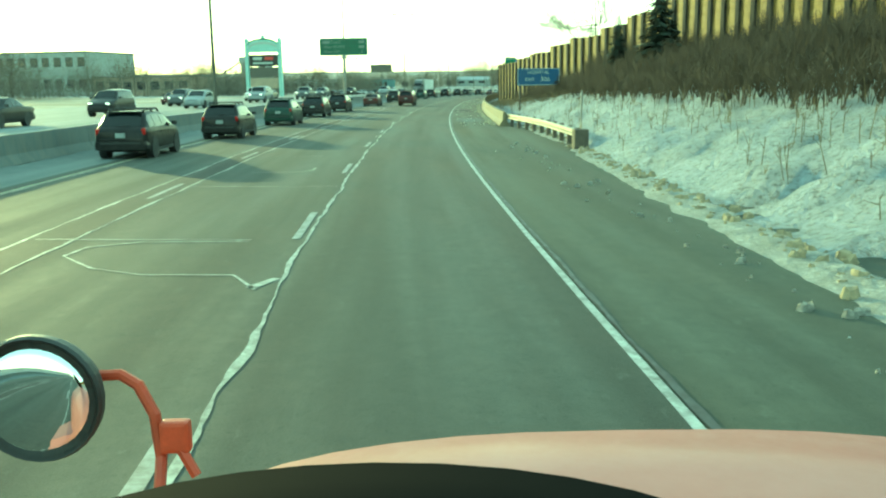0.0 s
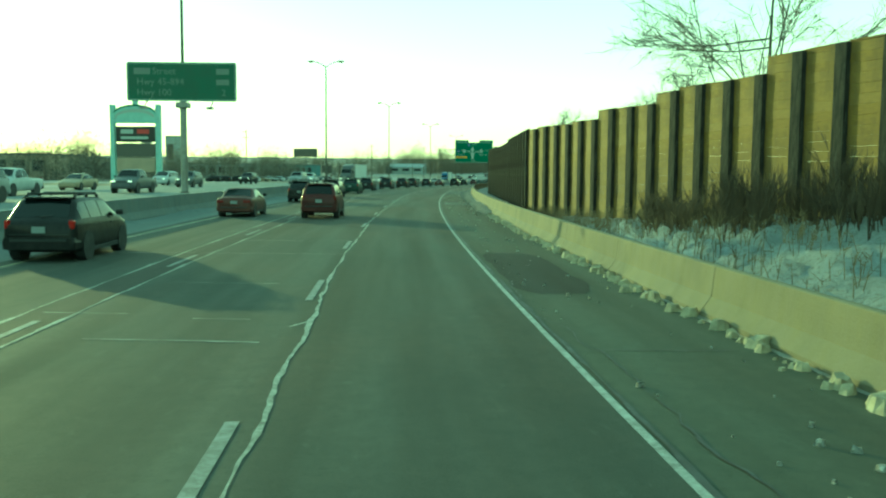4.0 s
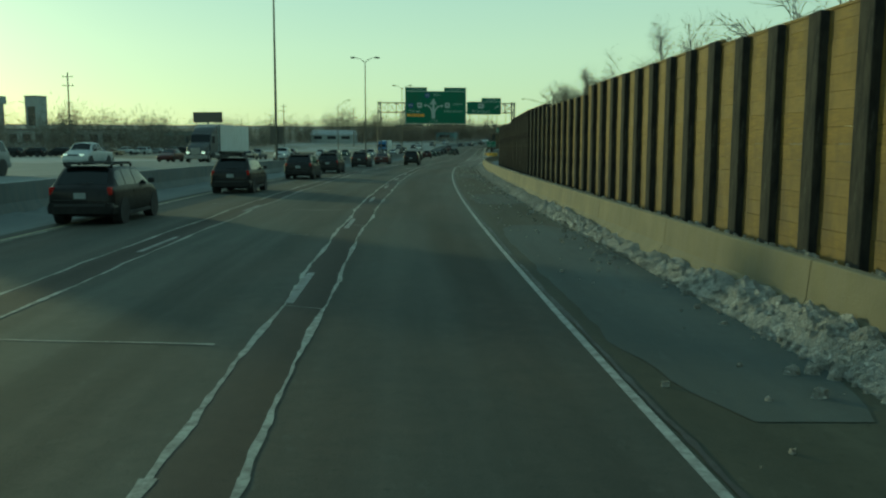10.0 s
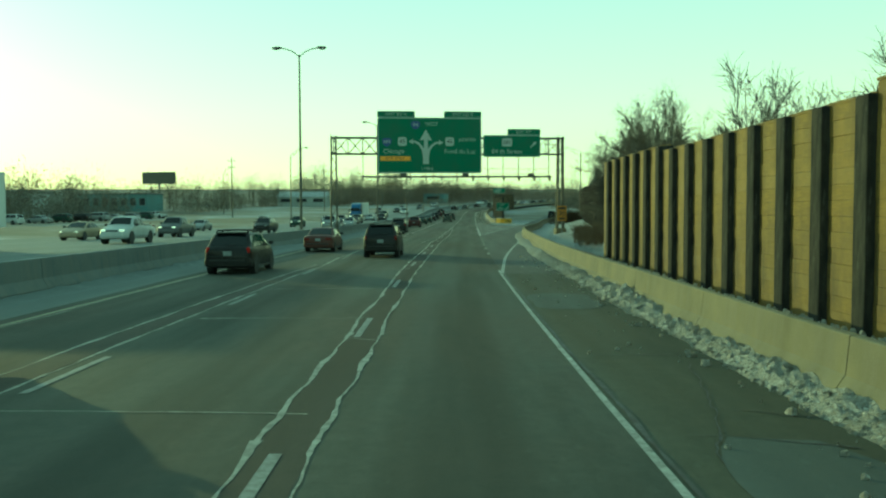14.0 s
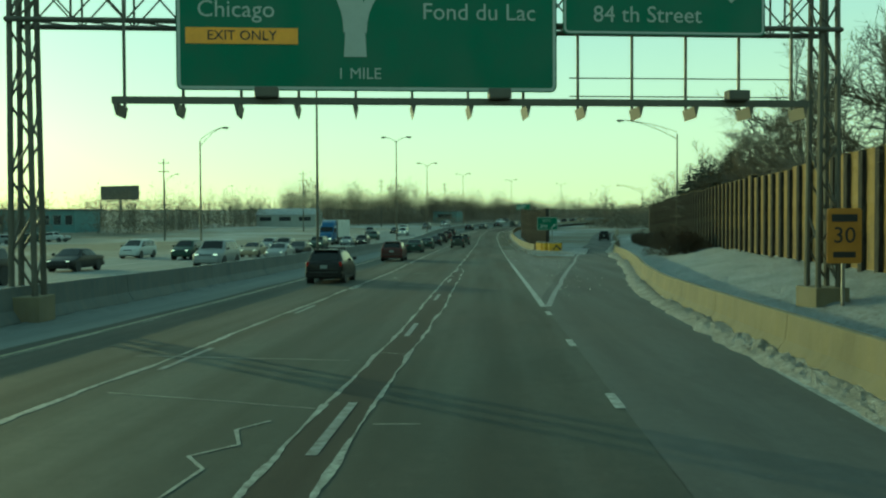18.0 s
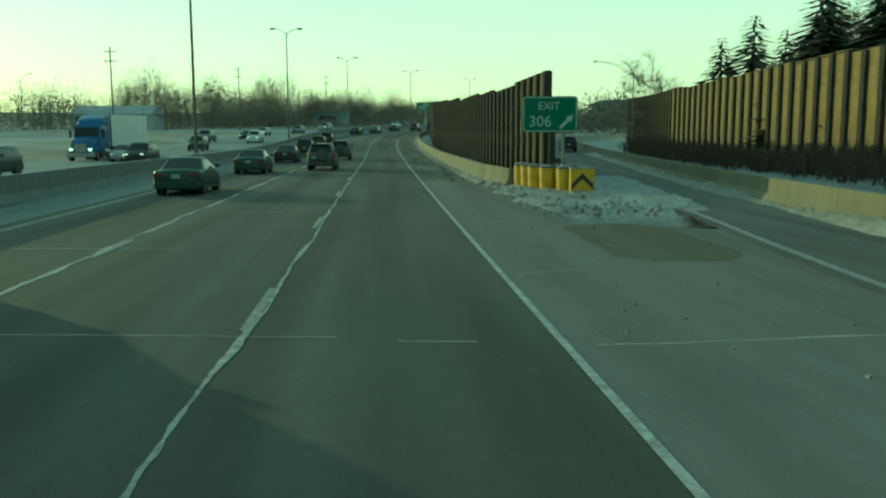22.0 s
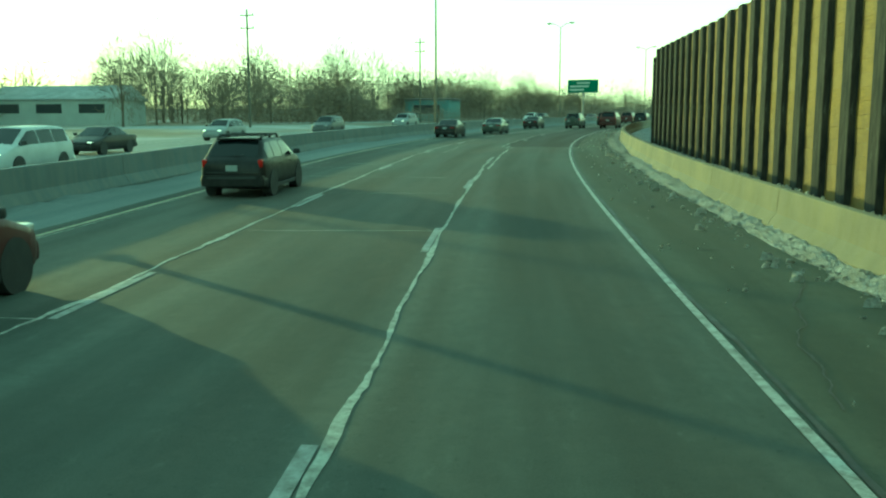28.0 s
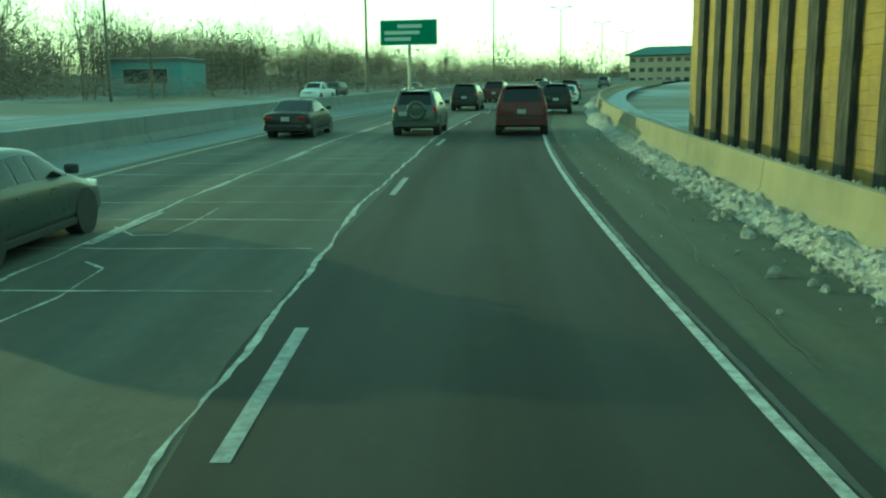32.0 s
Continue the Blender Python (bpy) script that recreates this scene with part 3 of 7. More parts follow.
def slush(name, s0, s1, face, width, tall, seed, side=-1, material=None, label="lumpy ridge of dirty ploughed snow along the barrier's foot"):
    """Snow ploughed against a barrier's foot: a lumpy ridge."""
    rng = random.Random(seed)
    verts, faces, uv = [], [], []
    st = np.arange(s0, s1, 0.17 if side < 0 else 0.4)
    k = 11
    for s in st:
        amp = 0.55 + 0.6 * noise.noise(Vector((s * 0.12, seed, 0))) + 0.35 * noise.noise(Vector((s * 0.9, seed, 2)))
        amp = max(0.12, amp)
        w = width * (0.6 + 0.5 * amp)
        for j in range(k):
            u = j / (k - 1)
            z = tall * amp * math.sin(min(1, u * 1.1) * 1.6) * (0.72 + 0.35 * noise.noise(Vector((s * 2.4, u * 3, seed))) + 0.19 * noise.noise(Vector((s * 5.5, u * 6, seed))) + 0.15 * noise.noise(Vector((s * 11, u * 9, seed)))) - 0.015
            if j == 0:
                z = -0.02
            verts.append(at(s + 0.1 * noise.noise(Vector((s * 4, u * 7, 1))), face(s) + side * w * (1 - u), z))
    for i in range(len(st) - 1):
        for j in range(k - 1):
            a = i * k + j
            faces.append((a, a + 1, a + k + 1, a + k))
    ob = new(name, mesh_of(name, verts, faces, material or M_SLUSH))
    return tagged(ob, label, "snow", kind="stuff")


slush("ploughed_snow", -14, 45.5, lambda s: 5.05 + 1.6 * min(1, max(0, (s + 5) / 35)), 0.95, 0.17, 15, label="low ridge of gritty ploughed snow along the bank's edge")
slush("ploughed_snow", 46, 104, lambda s: 4.72, 0.2, 0.06, 3)
slush("ploughed_snow", 104, 250, lambda s: 4.72, 0.68, 0.52, 5)
slush("ploughed_snow", 250, 420, lambda s: bar_e(s) - 0.25, 0.8, 0.4, 7)
slush("ploughed_snow", 367, 470, lambda s: 4.8, 0.65, 0.26, 9)
slush("ploughed_snow", 470, 640, lambda s: 4.8, 0.8, 0.5, 11)
slush("grey_slush", -60, 700, lambda s: MEDIAN + 0.36, 1.0, 0.26, 13, 1, M_LEFT, "dull grey slush along the foot of the median barrier")
tagged(new("snow_cap", ribbon("snow_cap", np.arange(-90, 700, 0.6), lambda s: (MEDIAN - 0.07, MEDIAN, MEDIAN + 0.07 + 0.02 * noise.noise(Vector((s, 4, 0)))), M_SNOW, 0.997, lambda s, e: 0.03 * (1 - abs(e - MEDIAN) / 0.1) * (0.6 + noise.noise(Vector((s * 0.8, 1, 2)))))), "thin crust of snow along the top of the median barrier", "snow", kind="stuff")


def lumps(name, places, label, material, seed):
    """Many small angular pieces in one mesh."""
    rng = random.Random(seed)
    verts, faces = [], []
    for s, e, r, z in places:
        c = at(s, e, z)
        n0 = len(verts)
        ring = []
        for a in range(6):
            q = r * rng.uniform(0.7, 1.25)
            ring.append((c.x + q * math.cos(a * 1.047), c.y + q * math.sin(a * 1.047) * 0.8))
        for x, y in ring:
            verts.append((x, y, c.z - 0.02))
        for x, y in ring:
            f = rng.uniform(0.45, 0.8)
            verts.append((c.x + (x - c.x) * f, c.y + (y - c.y) * f, c.z + r * rng.uniform(0.5, 1.0)))
        for a in range(6):
            b = (a + 1) % 6
            faces.append((n0 + a, n0 + b, n0 + 6 + b, n0 + 6 + a))
        faces.append(tuple(n0 + 6 + a for a in range(6)))
    return tagged(new(name, mesh_of(name, verts, faces, material)), label, "snow", kind="stuff")


rng = random.Random(4)
blocks = [(rng.uniform(46, 104), 4.52 - abs(rng.gauss(0, 0.1)), rng.choice([0.04, 0.06, 0.09, 0.12, 0.17]), 0.0) for _ in range(330)]
lumps("ice_blocks", blocks, "broken blocks of tan ice along the barrier", M_ICE, 28)
pl = []
grit = []
for _ in range(900):
    s = rng.uniform(-12, 46)
    grit.append((s, 4.9 + 1.6 * min(1, max(0, (s + 5) / 35)) + rng.gauss(0.0, 0.2), rng.choice([0.03, 0.04, 0.06, 0.08, 0.13]), 0.01))
pl += [(rng.uniform(-8, 30), 4.6 - abs(rng.gauss(0, 0.5)), rng.choice([0.02, 0.03, 0.05, 0.09]), 0.0) for _ in range(80)]
pl += [(rng.uniform(100, 245), 5.03 + rng.uniform(-0.03, 0.05), rng.choice([0.02, 0.03, 0.05]), 0.815) for _ in range(900)]
pl += [(rng.uniform(372, 530), 5.13 + rng.uniform(-0.03, 0.05), rng.choice([0.02, 0.03, 0.05]), 0.815) for _ in range(700)]
pl += [(rng.uniform(104, 250), 4.1 - abs(rng.gauss(0, 0.35)), rng.choice([0.03, 0.04, 0.06, 0.1]), 0.0) for _ in range(260)]
pl += [(rng.uniform(367, 520), 4.1 - abs(rng.gauss(0, 0.3)), rng.choice([0.03, 0.05, 0.08, 0.13]), 0.0) for _ in range(330)]
pl += [(rng.uniform(300, 365), rng.uniform(2.6, 5.5), rng.choice([0.02, 0.03, 0.05]), 0.0) for _ in range(60)]
pl += [(rng.uniform(350, 366), rng.uniform(4.2, 8.5), rng.choice([0.04, 0.07, 0.1]), 0.1) for _ in range(220)]
pl += [(rng.uniform(46, 246), rng.uniform(2.2, 4.3), rng.choice([0.015, 0.02, 0.03, 0.045, 0.06]), 0.0) for _ in range(380)]
pl += [(rng.uniform(372, 530), rng.uniform(2.2, 4.3), rng.choice([0.015, 0.02, 0.03, 0.045]), 0.0) for _ in range(300)]
pl += [(rng.uniform(298, 352), rng.uniform(2.2, 6), rng.choice([0.015, 0.025, 0.04]), 0.0) for _ in range(110)]
lumps("snow_chunks", pl, "scattered chunks of dirty ice on the shoulder", M_SLUSH, 8)
heap = []
for s0, s1, seed, width, tall, count in ((104, 250, 5, 0.68, 0.52, 5600), (378, 470, 9, 0.65, 0.26, 1700), (470, 530, 11, 0.8, 0.5, 2600)):
    for _ in range(count):
        s, u = rng.uniform(s0, s1), rng.random() ** 1.4
        amp = max(0.12, 0.55 + 0.6 * noise.noise(Vector((s * 0.12, seed, 0))) + 0.35 * noise.noise(Vector((s * 0.9, seed, 2))))
        z = tall * amp * math.sin(min(1, u * 1.1) * 1.6) * (0.72 + 0.35 * noise.noise(Vector((s * 2.4, u * 3, seed))))
        heap.append((s, (4.72 if seed == 5 else 4.8) - width * (0.6 + 0.5 * amp) * (1.03 - u), rng.choice([0.014, 0.02, 0.028, 0.04, 0.055]), max(0, z - 0.03)))
lumps("snow_rubble", heap, "crumbled crusts of dirty snow on the ploughed ridge", M_SLUSH, 31)
lumps("icy_grit", grit, "tan grit and ice along the snow bank's edge", M_GRIT, 18)

# ---- sealed joints: pale wavy lines on the pavement ----


def seam(s0, e0, s1, e1, width, wob, seed, name="sealed_joint"):
    """A hand-poured line of sealant between two places on the road."""
    n = max(3, int(math.hypot(s1 - s0, e1 - e0) / 0.16))
    verts, faces, uv = [], [], []
    ds, de = s1 - s0, e1 - e0
    ln = math.hypot(ds, de)
    for i in range(n + 1):
        u = i / n
        o = wob * (noise.noise(Vector(((s0 + u * ln) * 0.22, seed, 0))) + 0.45 * noise.noise(Vector(((s0 + u * ln) * 0.9, seed, 5))) + 0.2 * noise.noise(Vector(((s0 + u * ln) * 3.1, seed, 7))))
        w = 0.5 * width * (0.3 + 1.2 * max(0, 0.45 + noise.noise(Vector((u * ln * 0.55, seed, 9))) + 0.4 * noise.noise(Vector((u * ln * 2.2, seed, 4))) + 0.45 * noise.noise(Vector(((s0 + u * ln) * 6.1, seed, 8)))))
        s, e = s0 + ds * u, e0 + de * u
        for sg in (-1, 1):
            q = o + sg * w / 2
            ss, ee = s - de / ln * q, e + ds / ln * q
            verts.append(at(ss, ee, 0.007))
            uv.append((ee, ss))
    for i in range(n):
        a = 2 * i
        faces.append((a, a + 1, a + 3, a + 2))
    return part(name, mesh_of(name, verts, faces, M_SEAL, False, uv), None, road)


rng = random.Random(21)
PAIR_L = np.array([(126, -1.66), (138, -1.88), (152, -1.92), (162, -1.9), (181, -2.09), (190, -2.03), (200, -2.07), (212, -2.1), (227, -1.95), (240, -2.1), (259, -2.0), (266, -2.12), (278, -2.2), (284, -2.05), (302, -2.08), (317, -1.97), (322, -1.86)])
PAIR_R = np.array([(126, -1.5), (133, -1.25), (140, -1.25), (152, -1.28), (162, -1.33), (183, -1.3), (198, -1.4), (212, -1.47), (227, -1.36), (240, -1.45), (259, -1.37), (266, -1.45), (278, -1.49), (290, -1.33), (303, -1.4), (317, -1.3), (322, -1.5)])
SOLE = np.array([(322, -1.86), (330, -1.88), (345, -1.68), (460, -1.68)])
FAR_ONE = np.array([(245, -5.9), (277, -6.1), (285, -5.96), (304, -5.92), (311, -5.65), (330, -5.75), (430, -5.75)])
FAR_L = np.array([(-60, -6.15), (160, -6.15), (188, -6.33), (205, -6.4), (218, -6.66), (230, -6.5), (244, -6.1)])
FAR_R = np.array([(-60, -5.35), (160, -5.35), (188, -5.6), (205, -5.72), (218, -6.0), (230, -5.9), (244, -5.75)])


def long_seam(s0, s1, line, w, wob, seed):
    """A sealed joint along the road; line: its e, or corners of it."""
    f = (lambda s: line) if isinstance(line, float) else (lambda s: float(np.interp(s, line[:, 0], line[:, 1])))
    step = 24.0 if isinstance(line, float) else 8.0
    for q in np.arange(s0, s1, step):
        end = min(q + step, s1)
        seam(q, f(q), end, f(end), w, wob, seed)


for a, b, e, w, wob in [(-60, 126, -1.62, 0.13, 0.12), (126, 322, PAIR_L, 0.15, 0.1), (126, 322, PAIR_R, 0.16, 0.1), (322, 460, SOLE, 0.15, 0.08), (460, 478, -1.52, 0.18, 0.1), (478, 600, -2.2, 0.13, 0.14), (452, 468, -1.75, 0.12, 0.06),
                        (-60, 244, FAR_L, 0.12, 0.08), (-60, 245, FAR_R, 0.12, 0.08), (245, 430, FAR_ONE, 0.2, 0.12), (430, 620, -5.8, 0.19, 0.16), (-60, 620, -9.3, 0.08, 0.12)]:
    long_seam(a, b, e, w, wob, w * 31 + a * 0.01)
M_FILL = pavement("dark_joint_fill", (0.052, 0.048, 0.04), (0.028, 0.027, 0.024), (0.06, 0.048, 0.037))
strip("joint_fill", 128, 320, lambda s: float(np.interp(s, PAIR_L[:, 0], PAIR_L[:, 1])), lambda s: float(np.interp(s, PAIR_R[:, 0], PAIR_R[:, 1])), M_FILL, road, 0.003)
strip("joint_fill", -60, 243, lambda s: float(np.interp(s, FAR_L[:, 0], FAR_L[:, 1])), lambda s: float(np.interp(s, FAR_R[:, 0], FAR_R[:, 1])), M_FILL, road, 0.003)
JOINTS = [(8.7, -6, -2.5), (15.9, -5.5, -1.7), (25.1, -5.6, -3), (37.5, -5.6, -2.1), (39.8, -5.6, -4.6), (67.5, -4.5, -2.1), (69.8, -5.9, -4.5), (69.2, -3.4, -2.5), (73.6, -5.1, -2.6), (123.6, -4.1, -2.7), (127.9, -5.2, -2.3),
          (143.3, -4.8, -2.1), (154.1, -4.9, -2.3), (165.6, -3, -2.2), (173.7, -4.4, -2.3), (176.6, -7.6, -4.3), (186.4, -5.3, -4.3), (186.1, -3.2, -2.1), (201.7, -5.2, -4.4), (201.3, -3.4, -2.6), (197.1, -3.9, -2.1), (259.6, -5, -2.4), (267.2, -4.6, -2.9)]
JOINTS += [(305.1, -3.7, -2.2), (308.4, -5.4, -3.8), (316.5, -4.6, -2.7), (336.9, -4.8, -0.7), (336.4, 0, 0.9), (345, -7.8, -4.3), (349.3, -3.1, -2.1), (353.2, -5.3, -2.4), (361, -5.6, -1.8), (386.7, -3.4, -1.4), (391.9, -4.6, -1.8), (456.1, -7.7, -2.6), (462.8, -10.4, -4.1),
           (471.5, -6.5, -1.9), (475.8, -9.8, -6.6), (480.5, -10.1, -4.3), (486.6, -5.1, -2.3), (491.1, -7.9, -2.3), (152.2, -7.6, -6), (194.5, -9.2, -7.1), (269, -9.8, -6.4), (316.9, -9, -7.9), (405.2, -8.5, -5.3), (409.9, -9, -7.6), (460.5, -9.7, -6.6), (495.3, -10, -8.7)]
for s, e0, e1 in JOINTS:
    seam(s + 0.12 * (e1 - e0) / 2, e0, s - 0.12 * (e1 - e0) / 2, e1, 0.085, 0.07, s)
for a, b in ((-40, 4), (80, 120), (206, 256), (396, 452), (520, 600)):
    s = a
    while s < b:
        k = rng.random()
        lean = rng.uniform(-0.25, 0.25)
        if k < 0.7:
            seam(s, -1.75, s + lean, -5.6, 0.08, 0.1, s)
        if k > 0.4:
            seam(s + rng.uniform(-0.3, 0.3), -5.8, s + lean, -9.4, 0.08, 0.1, s + 1)
        s += rng.choice([4.6, 6.1, 7.5, 9.2])
LOOPS = [[(8.3, -2.5), (8.45, -4.2), (8.1, -4.9), (7.4, -5.0), (6.5, -4.3), (6.0, -3.5), (5.85, -2.3), (5.0, -1.9)], [(478.4, -4.82), (474.7, -4.64), (472.9, -4.8), (472.3, -4.75), (471.9, -4.4), (472.0, -3.7)],
         [(503.4, -4.85), (504.4, -4.7), (505.8, -4.8), (506.2, -5.2)], [(508.8, -5.9), (508.05, -5.3), (508.1, -4.8), (509.2, -4.75), (510.7, -4.8)], [(383.0, -1.76), (383.0, -1.94), (382.7, -1.97), (382.5, -1.87), (382.5, -1.66)], [(312.0, -4.65), (311.6, -4.85), (311.0, -4.72), (310.7, -4.5)]]
for loop in LOOPS:
    for (s0, e0), (s1, e1) in zip(loop, loop[1:]):
        seam(s0, e0, s1, e1, 0.1, 0.02, s0 + e0)
for s, e, w in ((5.1, -1.85, 0.34), (36.2, -1.75, 0.24), (382.8, -1.72, 0.2), (68.5, -1.7, 0.22), (312.6, -1.9, 0.2)):      # blots where the sealant pooled
    seam(s, e - 0.12, s + 0.5, e + 0.14, w, 0.03, s)

for loop in [[(19.5, -4.4), (19.35, -3.5), (19.45, -3.0), (19.9, -2.76), (20.6, -2.77)]]:
    for (s0, e0), (s1, e1) in zip(loop, loop[1:]):
        seam(s0, e0, s1, e1, 0.1, 0.02, s0 + e0)
BENDS = [(272.6, -2.95), (273.9, -2.84), (274.66, -2.79), (275.15, -3.11), (275.67, -2.71), (276.41, -2.96), (276.92, -2.67)]
for p, q in zip(BENDS, BENDS[1:]):
    seam(p[0], p[1], q[0], q[1], 0.1, 0.02, 61)
for p0, p1, q0, q1 in [(278.8, -5.62, 277.7, -2.25), (282.7, -6.8, 282.2, -2.5), (305.2, -4.0, 305.05, -2.2), (304.85, -2.8, 304.75, -1.45), (276.75, -1.35, 276.77, -0.76), (311.3, -4.81, 312.2, -4.78), (322, -5.4, 321.5, -1.2), (327.1, -5.4, 326.8, -1.0), (201.6, -5.2, 201.35, -2.86), (197.35, -4.0, 197.1, -2.06)]:
    seam(p0, p1, q0, q1, 0.075, 0.05, p0)


def crack(s0, e0, s1, e1, seed, width=0.05):
    ob = seam(s0, e0, s1, e1, width, 0.35, seed, "crack")
    ob.data.materials.clear()
    ob.data.materials.append(M_CRACK)
    return ob


for k, (a, b, c, d) in enumerate([(60, 2.4, 74, 2.05), (44, 3.4, 44.6, 4.5), (108, 2.2, 112, 3.9), (176, 3.0, 190, 4.0), (160, 2.3, 161, 4.2), (196, 2.2, 196.5, 4.3), (455, 2.6, 470, 3.7), (462, 2.2, 462.4, 4.1), (476, 2.4, 500, 3.9), (492, 2.6, 492.5, 4.0), (502, 2.5, 516, 3.6), (508, 3.0, 509, 4.2), (395, 2.3, 396, 4.0), (66.8, 2.1, 66.6, 4.1), (111.2, 2.3, 110.9, 4.0), (125, 2.2, 125.3, 4.2), (141.5, 2.1, 141.7, 3.6), (167.6, 2.2, 166.8, 3.6), (183, 2.2, 182.8, 4.4), (201.6, 2.2, 201.9, 4.2), (219, 2.1, 219.2, 4.3), (232.5, 2.1, 232.2, 4.4), (408, 2.1, 408.3, 4.1), (426, 2.2, 425.7, 4.3), (441, 2.1, 441.2, 4.2)]):
    crack(a, b, c, d, k * 1.7)
for q in (504.6, 507, 509.4, 511.4, 513.8, 516, 518.6, 521.5, 526):
    seam(q, -2.4, q + 0.15, -9.3, 0.08, 0.08, q)
for a, b in ((-24, 240), (376, 640)):
    for q in np.arange(a, b, 24.0):
        ob = seam(q, 1.96, min(q + 24, b), 1.96, 0.13, 0.05, 77, "shoulder_joint")
        ob.data.materials.clear()
        ob.data.materials.append(M_CRACK)
for q in (143, 156, 168, 181, 196, 207, 221, 234, 246, 258.8, 271, 283, 297, 309):
    seam(q, float(np.interp(q, PAIR_R[:, 0], PAIR_R[:, 1])), q + 0.3, float(np.interp(q, PAIR_L[:, 0], PAIR_L[:, 1])), 0.07, 0.08, q)
for s0, e0, e1 in [(320, 2.2, 5.0), (336, 2.2, 7.0), (349.4, 2.1, 3.3), (355.3, 2.1, 3.2), (341, 2.1, 3.4)]:
    seam(s0, e0, s0 + 0.4, e1, 0.12, 0.2, s0)



def repair(s0, s1, e0, e1, material, seed, lift=0.003):
    """A mended area of shoulder with ragged edges."""
    n = max(5, int((s1 - s0) / 0.4))
    verts, uv = [], []
    for i in range(n + 1):
        u = i / n
        s = s0 + (s1 - s0) * u
        round_off = 0.25 * max(0, 1 - min(u, 1 - u) * 6) ** 2
        for e, sg in ((e0, 1), (e1, -1)):
            ee = e + sg * round_off * (e1 - e0) + 0.12 * noise.noise(Vector((s * 0.9, seed, sg))) + 0.05 * noise.noise(Vector((s * 4, seed, sg)))
            ss = s + 0.25 * sg * noise.noise(Vector((u * 3, seed, 2)))
            verts.append(at(ss, ee, lift))
            uv.append((ee, ss))
    return part("repair_patch", mesh_of("repair_patch", verts, [(2 * i, 2 * i + 1, 2 * i + 3, 2 * i + 2) for i in range(n)], material, False, uv), None, shoulder)


M_MEND = pavement("mended_shoulder_asphalt", (0.104, 0.118, 0.112), (0.06, 0.068, 0.066), (0.08, 0.08, 0.068))
for k, (a, b, c, d) in enumerate([(52, 58, 2.3, 4.0), (72, 80.5, 2.1, 3.7), (118, 124, 2.2, 3.9), (151, 168.2, 2.2, 4.1), (176.8, 183.5, 2.25, 4.2), (205, 214, 2.4, 4.0), (226, 230, 2.1, 3.8), (384, 391, 2.2, 4.0), (412, 419, 2.3, 3.9)]):
    repair(a, b, c, d, M_PATCH if k == 1 else M_MEND, k * 2.3)
    crack(b + 0.1, c, b - 0.2, d, k * 3.1 + 50, 0.06)
for k, (a, b) in enumerate([(168.4, 2.3), (157, 3.1), (172, 2.5), (121, 2.6), (213, 2.4), (401, 2.5), (433, 2.3), (449, 3.0)]):
    crack(a, b, a + 5.5, b + 1.3, k * 1.3 + 90, 0.05)
    crack(a + 2.6, b + 0.65, a + 2.0, b + 1.8, k * 1.9 + 70, 0.045)

M_SAND = pavement("sanded_gore_patch", (0.1, 0.088, 0.058), (0.055, 0.05, 0.035), (0.1, 0.085, 0.05))
repair(342.2, 348.8, 4.3, 6.9, M_SAND, 9.4, 0.0075)

# ---- street lamps ----
M_LENS = plain("lamp_glass", (0.35, 0.35, 0.33), 0.3)


def lamp_head(parent, x, y, z, side):
    bm = bmesh.new()
    bmesh.ops.create_uvsphere(bm, u_segments=10, v_segments=6, radius=0.5, matrix=Matrix.Translation((x, y, z)) @ Matrix.Diagonal((0.9, 0.36, 0.22, 1)))
    head = part("lamp_head", bm, M_POLE, parent, smooth=True)
    bm = bmesh.new()
    bmesh.ops.create_uvsphere(bm, u_segments=8, v_segments=5, radius=0.5, matrix=Matrix.Translation((x + side * 0.08, y, z - 0.07)) @ Matrix.Diagonal((0.5, 0.28, 0.2, 1)))
    part("lens", bm, M_LENS, head, smooth=True)


def median_lamp():
    root = thing("street_lamp", None, "tall grey steel twin-arm street lamp on the median barrier", "street lamp", "lamps along the median")
    part("base_plate", boxed(-0.2, 0.2, -0.2, 0.2, 1.06, 1.12, bevel=0.01), M_POLE, root)
    part("pole", rod((0, 0, 1.1), (0, 0, 14.75), 0.118, 0.062, n=12), M_POLE, root, smooth=False)
    for sd in (-1, 1):
        pts = [(0, 0, 14.6), (sd * 0.5, 0, 15.0), (sd * 1.0, 0, 15.2), (sd * 1.45, 0, 15.28)]
        part("arm", pipe(pts, 0.04, 6), M_POLE, root)
        lamp_head(root, sd * 1.75, 0, 15.3, sd)
    return root


lamp = median_lamp()
lamp.matrix_world = along(49.0, MEDIAN)
for s in (-9, 159.2, 215.4, 273.6, 330.4, 386.4, 444.8, 506.0, 561.5, 617.5, 673.5, 729.5, 785.5):
    copy_thing(lamp, along(s, MEDIAN))
copy_thing(lamp, along(104.7, MEDIAN))


